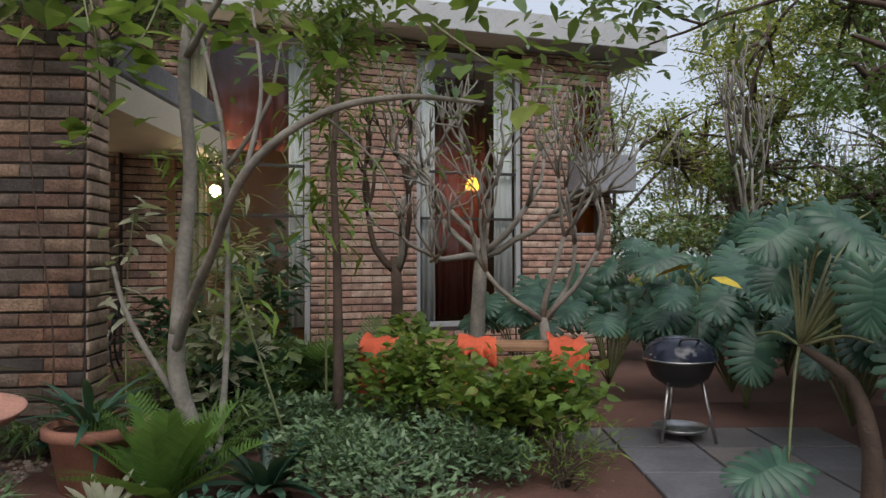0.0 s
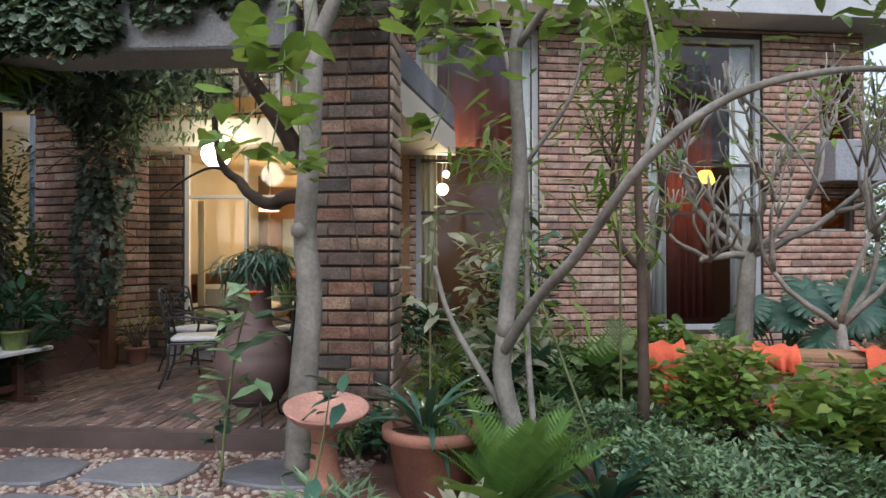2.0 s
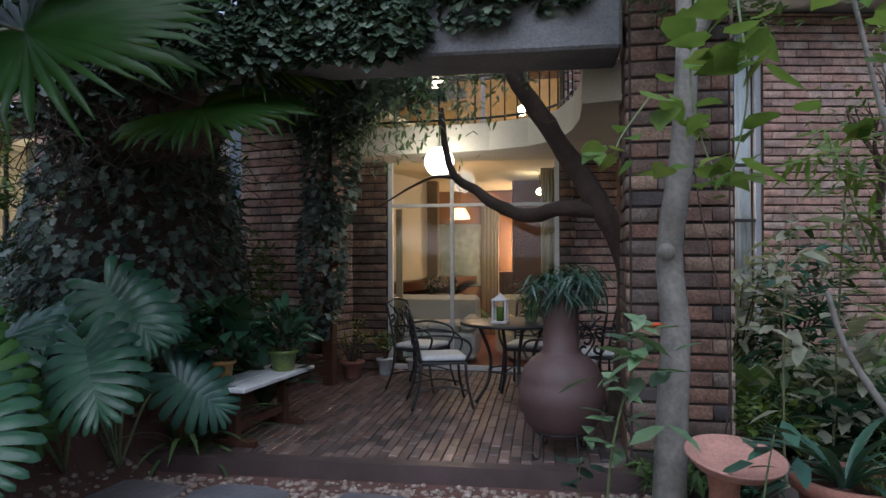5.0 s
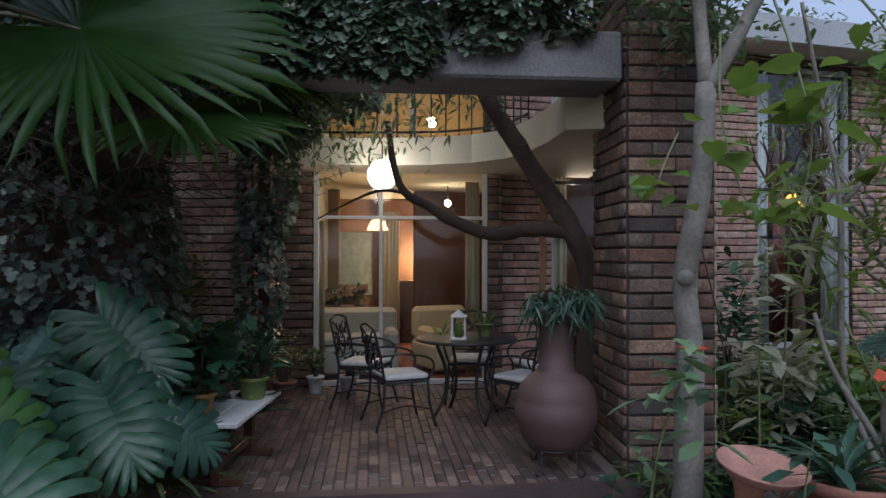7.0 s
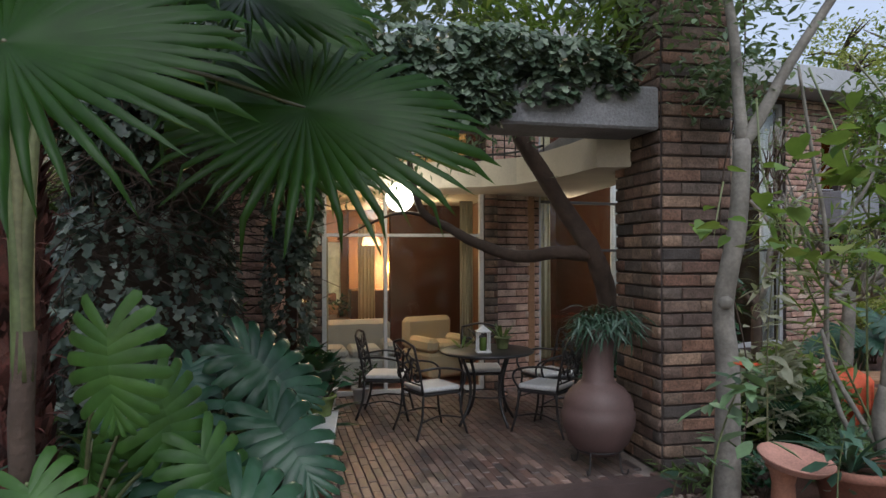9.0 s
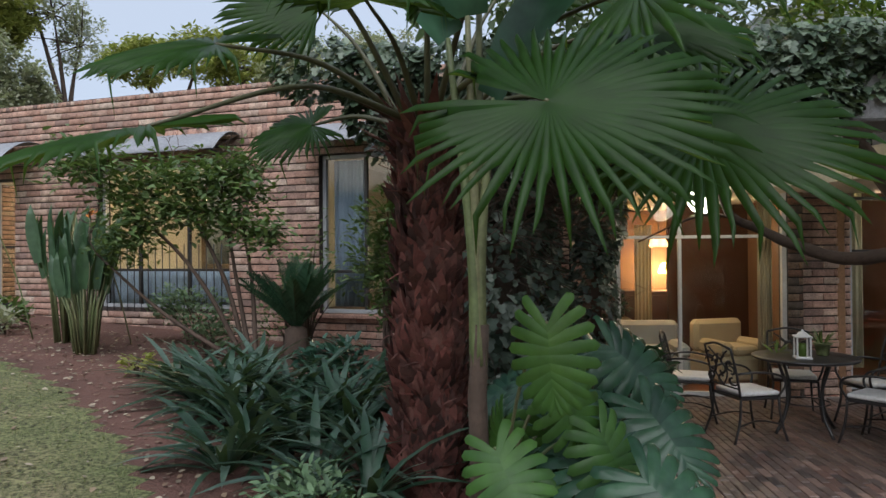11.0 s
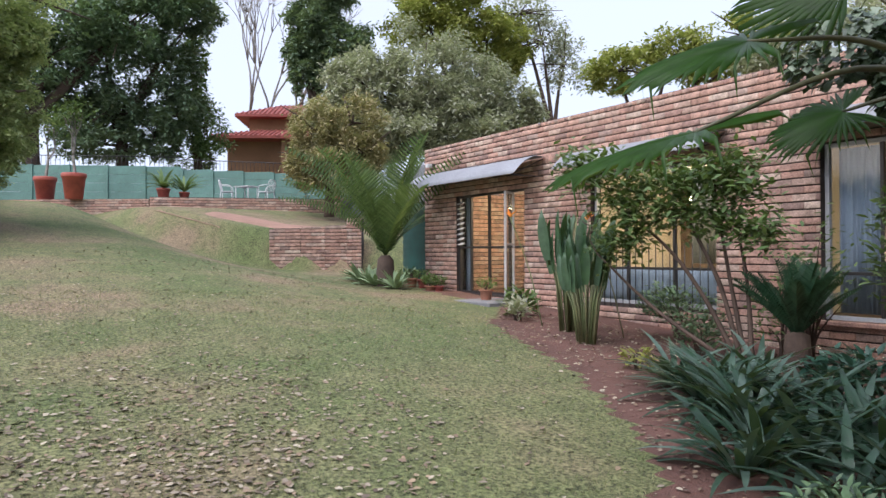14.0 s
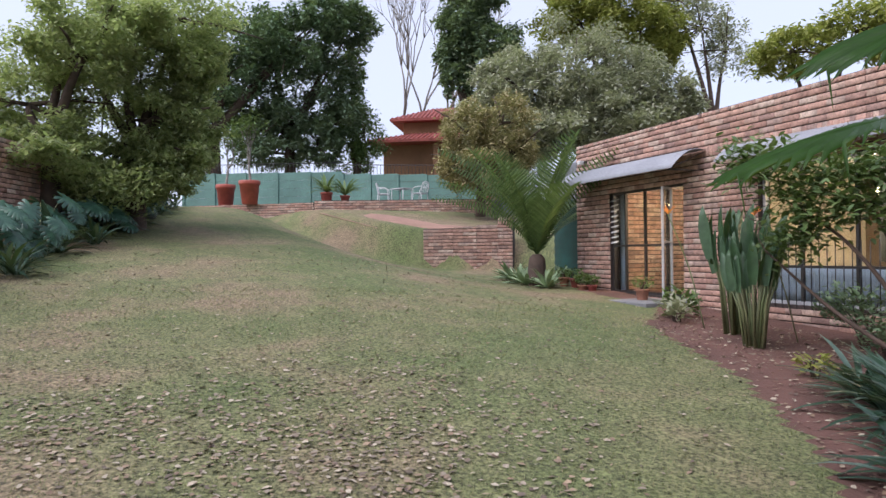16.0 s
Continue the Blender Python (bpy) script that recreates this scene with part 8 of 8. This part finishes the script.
for s in (3.2, 2.6, 2.0, 3.8):
    x, y, z = on(WING, s - 1.9, 1.2, 4.1)
    rosette("roof_agave", "pale spiky plant growing on the roof", (x, y, z), 26, 0.5, AG, MATS["agave_leaf"], (0.3, 1.4))

bush("side_shrub", "yellow green shrub drooping over the side wall", tuple(far(-60, 395, 15)), (2.3, 1.2, 0.9), 5200, OVAL, LIGHTTREE, 0.15, 12, blobs=12)
# brick side wall, plants and litter along the lawn's far side
for b, a, z0, z1 in ((Vector((-22.0, -3.2, 0)), Vector((-14.0, -4.9, 0)), 0.8, 3.3), (Vector((-31.0, 0.9, 0)), Vector((-22.06, -3.2, 0)), 1.8, 4.3)):
    far_wall("side_wall", a, b, z0, z1, 0.25, MORTAR, "old brick garden wall under the trees", brick=BRICK, parts=60)
for i in range(26):
    t = i / 25
    x, y = -15 - 15 * t, -4.1 + 4.9 * t + 0.25 * math.sin(i * 2.0)
    z = height(x, y)
    if i % 2:
        rosette("lily_clump", "clump of arching strap leaves along the side wall", (x, y, z), 20, 0.75, CLIV, STRAP, (0.3, 1.3), clumps=2, group="clumps along the side wall")
    else:
        split_plant("split_leaf_plant", "split leaf plant at the foot of the side wall", (x, y - 0.2, z), random_leaves((x, y - 0.2), 0.5, (z + 0.3, z + 1.1), 10, 0.5, toward=(0.7, 0.5, 0), seed=100 + i), BLUEGREEN, SPLIT)
q = far(45, 405, 18)
lathe("bowl", [(0.001, 0), (0.2, 0), (0.27, 0.12), (0.22, 0.22), (0.2, 0.22), (0.24, 0.12), (0.001, 0.03)], CONCRETE, thing("stone_bowl", "round stone bowl at the edge of the lawn", "bowl", (q.x, q.y, height(q.x, q.y))), n=24)

# woods beyond the grill
for i, (x, y, h, m, n_) in enumerate(((6.5, 15, 6.5, YELLOWLEAF, 7000), (9.5, 14, 7.5, MID, 7000), (12, 11, 7, MID, 7000), (5, 20, 7.5, GREYLEAF, 5000), (9, 21, 9, YELLOWLEAF, 7000), (15, 17, 9, MID, 7000), (3.5, 24, 8, GREYLEAF, 4000), (13, 7, 6, DARKTREE, 7000), (8, 9, 4.5, MID, 6000), (6.3, 7, 3.4, MID, 4500), (16, 24, 10, YELLOWLEAF, 6000))):
    r_ = random.Random(i)
    crowns = [((r_.uniform(-2.4, 2.4), r_.uniform(-2.0, 2.0), h * (0.22 + 0.085 * k + r_.uniform(-0.04, 0.04))), (h * 0.2, h * 0.2, h * 0.15)) for k in range(10)]
    crown_tree("tree", "loose leafy tree of the woods beyond the garden", (x, y, -0.3), h, crowns, m, int(n_ * 1.9), 0.13 if h < 7 else 0.17, 200 + i, trunk_r=0.12, limbs_=9)
# Trees never in view, added to darken the light and the window reflections.
for i, (x, y, h) in enumerate(((0.5, -7.0, 7.5), (4.0, -8.5, 8.5), (7.5, -5.0, 8.0), (8.5, 0.5, 7.5))):
    r_ = random.Random(50 + i)
    crowns = [((r_.uniform(-2.0, 2.0), r_.uniform(-1.5, 1.5), h * (0.25 + 0.1 * k)), (h * 0.24, h * 0.22, h * 0.15)) for k in range(8)]
    crown_tree("tree", "dense dark tree out of view, added to darken light and reflections", (x, y, -0.3), h, crowns, DARKTREE, 9000, 0.24, 400 + i, trunk_r=0.18, limbs_=3)
for i in range(14):
    x, y = 5 + rng.uniform(0, 9), 10 + rng.uniform(0, 10)
    T = thing("bare_sapling", "bare thin sapling in the woods", "tree", (x, y, -0.3))
    ls, tips = grow((0, 0, 0), (rng.uniform(-0.3, 0.3), 0, 1), 1.8, 0.06, 3, 0.45, 0.3, 300 + i, 3, 0.2)
    tubes("branch", ls, PALEBARK, T, n=4)
for i, (x, y, rr, h) in enumerate(((4.8, 9.0, 1.4, 0.8), (6.8, 11, 1.8, 1.1), (3.6, 11.5, 1.3, 0.8), (9.5, 10, 2.0, 1.2), (5.0, 14.0, 2.2, 1.5), (8.5, 15.0, 2.4, 1.8), (12.5, 13.0, 2.5, 1.8), (5.2, 6.0, 1.1, 0.8), (5.6, 4.0, 1.2, 1.0), (4.6, 2.6, 1.0, 1.0))):
    bush("hedge", "dense mixed green undergrowth", (x, y, None), (rr, rr, h), 3600, OVAL, (MID, SHRUB, YELLOWLEAF)[i % 3] if i < 7 else BROAD, 0.14, 10, blobs=7, category="hedge")
T = thing("overhanging_branch", "dark leafy branch reaching over the grill", "branch", (3.4, 4.6, -0.24))
ls, tips = grow((0, 0, 0), (0.0, 0, 1), 3.1, 0.09, 0, 0.4, 0.2, 5)
tubes("trunk", ls, BROWNBARK, T, n=7)
for d in ((-1.0, -0.3, 0.25), (-0.7, 0.2, 0.5), (0.3, -0.6, 0.4), (-0.3, -0.7, 0.3)):
    ls, tips = grow((0, 0, 3.0), d, 1.0, 0.03, 2, 0.5, 0.02, int(d[0] * 10) + 77, 3, 0.2)
    tubes("limb", ls, BROWNBARK, T, n=5)
    leafage("foliage", OVAL, around(tips, 420, (0.3, 0.3, 0.16)), rand(420, 0, 6.28), rand(420, -0.8, 0.4), rand(420, -0.5, 0.5), rand(420, 0.08, 0.14), DARKTREE, T)
sprig("yellow_leaf_plant", "plant with one large yellow leaf in the thicket", [(2.35, 6.4, 0.3), (2.35, 6.3, 0.9), (2.4, 6.2, 1.25)], 0.01, 2, OVAL, stuff_mat("yellow_leaf_dying", [(0.6, 0.45, 0.03)], 0.6, 9.0, 40.0, 0.1), 0.34, category="plant")

# litter on the lawn and in the beds, and grass
def litter_share(x, y):
    if x > -5.5:
        return 0.03
    dx, dy = x + 6.5, y + 1.16
    far_, turn = math.hypot(dx, dy), math.degrees(math.atan2(-dx, dy))
    patch = 0.8 + 0.7 * noise.noise(Vector((x * 0.8, y * 0.8, 0)))
    if in_bed(x, y):
        return 0.13
    if y < -1.0 - 0.28 * (-9.0 - x) and x < -9.5:
        return 0.35 * max(0.3, patch)
    if turn > 50:
        return max(0.03, (0.95 if turn > 62 else 0.3) * (1.35 - far_ / 5.5)) * max(0.15, patch) + 0.02
    return 0.03


n = 170000
x, y = rand(n, -22, -4.6), rand(n, -3.6, 7.5)
keep = np.array([not (a > -6.6 and b > 1.5) and rng.random() < litter_share(a, b) for a, b in zip(x, y)])
x, y = x[keep], y[keep]
m = len(x)
z = np.array([height(a, b) + 0.012 for a, b in zip(x, y)])
lit = leafage("leaf_litter", OVAL, np.stack([x, y, z], -1), rand(m, 0, 6.28), rand(m, -0.2, 0.3), rand(m, -0.4, 0.4), rand(m, 0.022, 0.062), DRYLEAF, None, "small dry leaves scattered on lawn and soil", width=1.6)
tagged(lit, category="leaves", kind="stuff")
n = 240000
dist = 1.6 + 9.5 * rng.random(n) ** 1.6
ang = rand(n, 0.15, 2.35)
x, y = -6.6 - dist * np.sin(ang), -1.1 + dist * np.cos(ang)
keep = np.array([not in_bed(a, b) for a, b in zip(x, y)])
x, y, dist = x[keep], y[keep], dist[keep]
m = len(x)
z = np.array([height(a, b) - 0.004 for a, b in zip(x, y)])
gr_ = leafage("grass", (np.array([(-0.06, 0, 0), (0.06, 0, 0), (0.0, 1, -0.25)]), [(0, 1, 2)]), np.stack([x, y, z], -1), rand(m, 0, 6.28), rand(m, 0.2, 1.2), 0.0, rand(m, 0.02, 0.04) * (1 + dist * 0.06), GRASSLEAF, None, "short lawn grass")
tagged(gr_, category="grass", kind="stuff")


# ---- bricks and pavers ----
for job in JOBS:
    lay(job)


def lay_patio():
    """Pavers in running bond, their length away from the patio's front edge."""
    m = pose(-3.2, 4.76, 0, 0, 0, 8.5)
    w, L = 0.078, 0.222
    r = random.Random(11)
    cells = []
    for i in range(-52, 14):
        for j in range(-1, 18):
            if j < 0 and not i % 2:
                continue
            a, b = i * w, j * L + (L / 2 if i % 2 else 0) + 0.215
            p = m @ Vector((a, b, 0))
            left = -6.98 - 0.05 * (p.y - 4.2)
            back = 7.98 + 0.15 * (p.x + 7.3) if p.x < -4.1 else 8.35 + 0.3 * (p.x + 4.1)
            if p.x < left or p.x > -2.35 or p.y > back or (-3.3 < p.x < -2.55 and 4.9 < p.y < 5.42) or (-3.4 < p.x < -2.95 and 4.9 < p.y < 5.8):
                continue
            cells.append((p.x, p.y, b))
    cells.sort(key=lambda c: abs(c[0] + 4.7) + abs(c[1] - 5.0))
    bm = bmesh.new()
    box(bm, -w / 2 + 0.003, w / 2 - 0.003, -L / 2 + 0.003, L / 2 - 0.003, -0.03, 0.0)
    bmesh.ops.recalc_face_normals(bm, faces=bm.faces)
    bmesh.ops.bevel(bm, geom=[e for e in bm.edges if all(v.co.z > -0.005 for v in e.verts)], offset=0.005, segments=1, affect="EDGES")
    first = part("brick", bm, PAVER, PATIO)
    tilt = radians(8.5)
    v, rest = None, []
    for k, (x, y, b) in enumerate(cells):
        z = r.uniform(-0.004, 0.003)
        if k < 300:
            o = first if k == 0 else first.copy()
            if k:
                scene.collection.objects.link(o)
            o.location, o.rotation_euler = (x, y, z), (r.uniform(-0.01, 0.01), r.uniform(-0.01, 0.01), tilt)
        else:
            rest.append((x, y, z))
    base = np.array([q.co[:] for q in first.data.vertices])
    c, s = math.cos(tilt), math.sin(tilt)
    base = base @ np.array(((c, s, 0), (-s, c, 0), (0, 0, 1)))
    at = np.array(rest)
    vv = base[None] + at[:, None]
    polys = [tuple(p.vertices) for p in first.data.polygons]
    ff = [tuple(i + k * len(base) for i in p) for k in range(len(rest)) for p in polys]
    me = bpy.data.meshes.new("brickwork")
    me.from_pydata(vv.reshape(-1, 3).tolist(), [], ff)
    tagged(finish("brickwork", me, PAVER, PATIO), kind="stuff")
    edge = part("edge_course", box(bmesh.new(), -4.0, 0.85, -0.02, 0.10, -0.16, 0.012), PAVER, PATIO)
    edge.matrix_world = m


lay_patio()
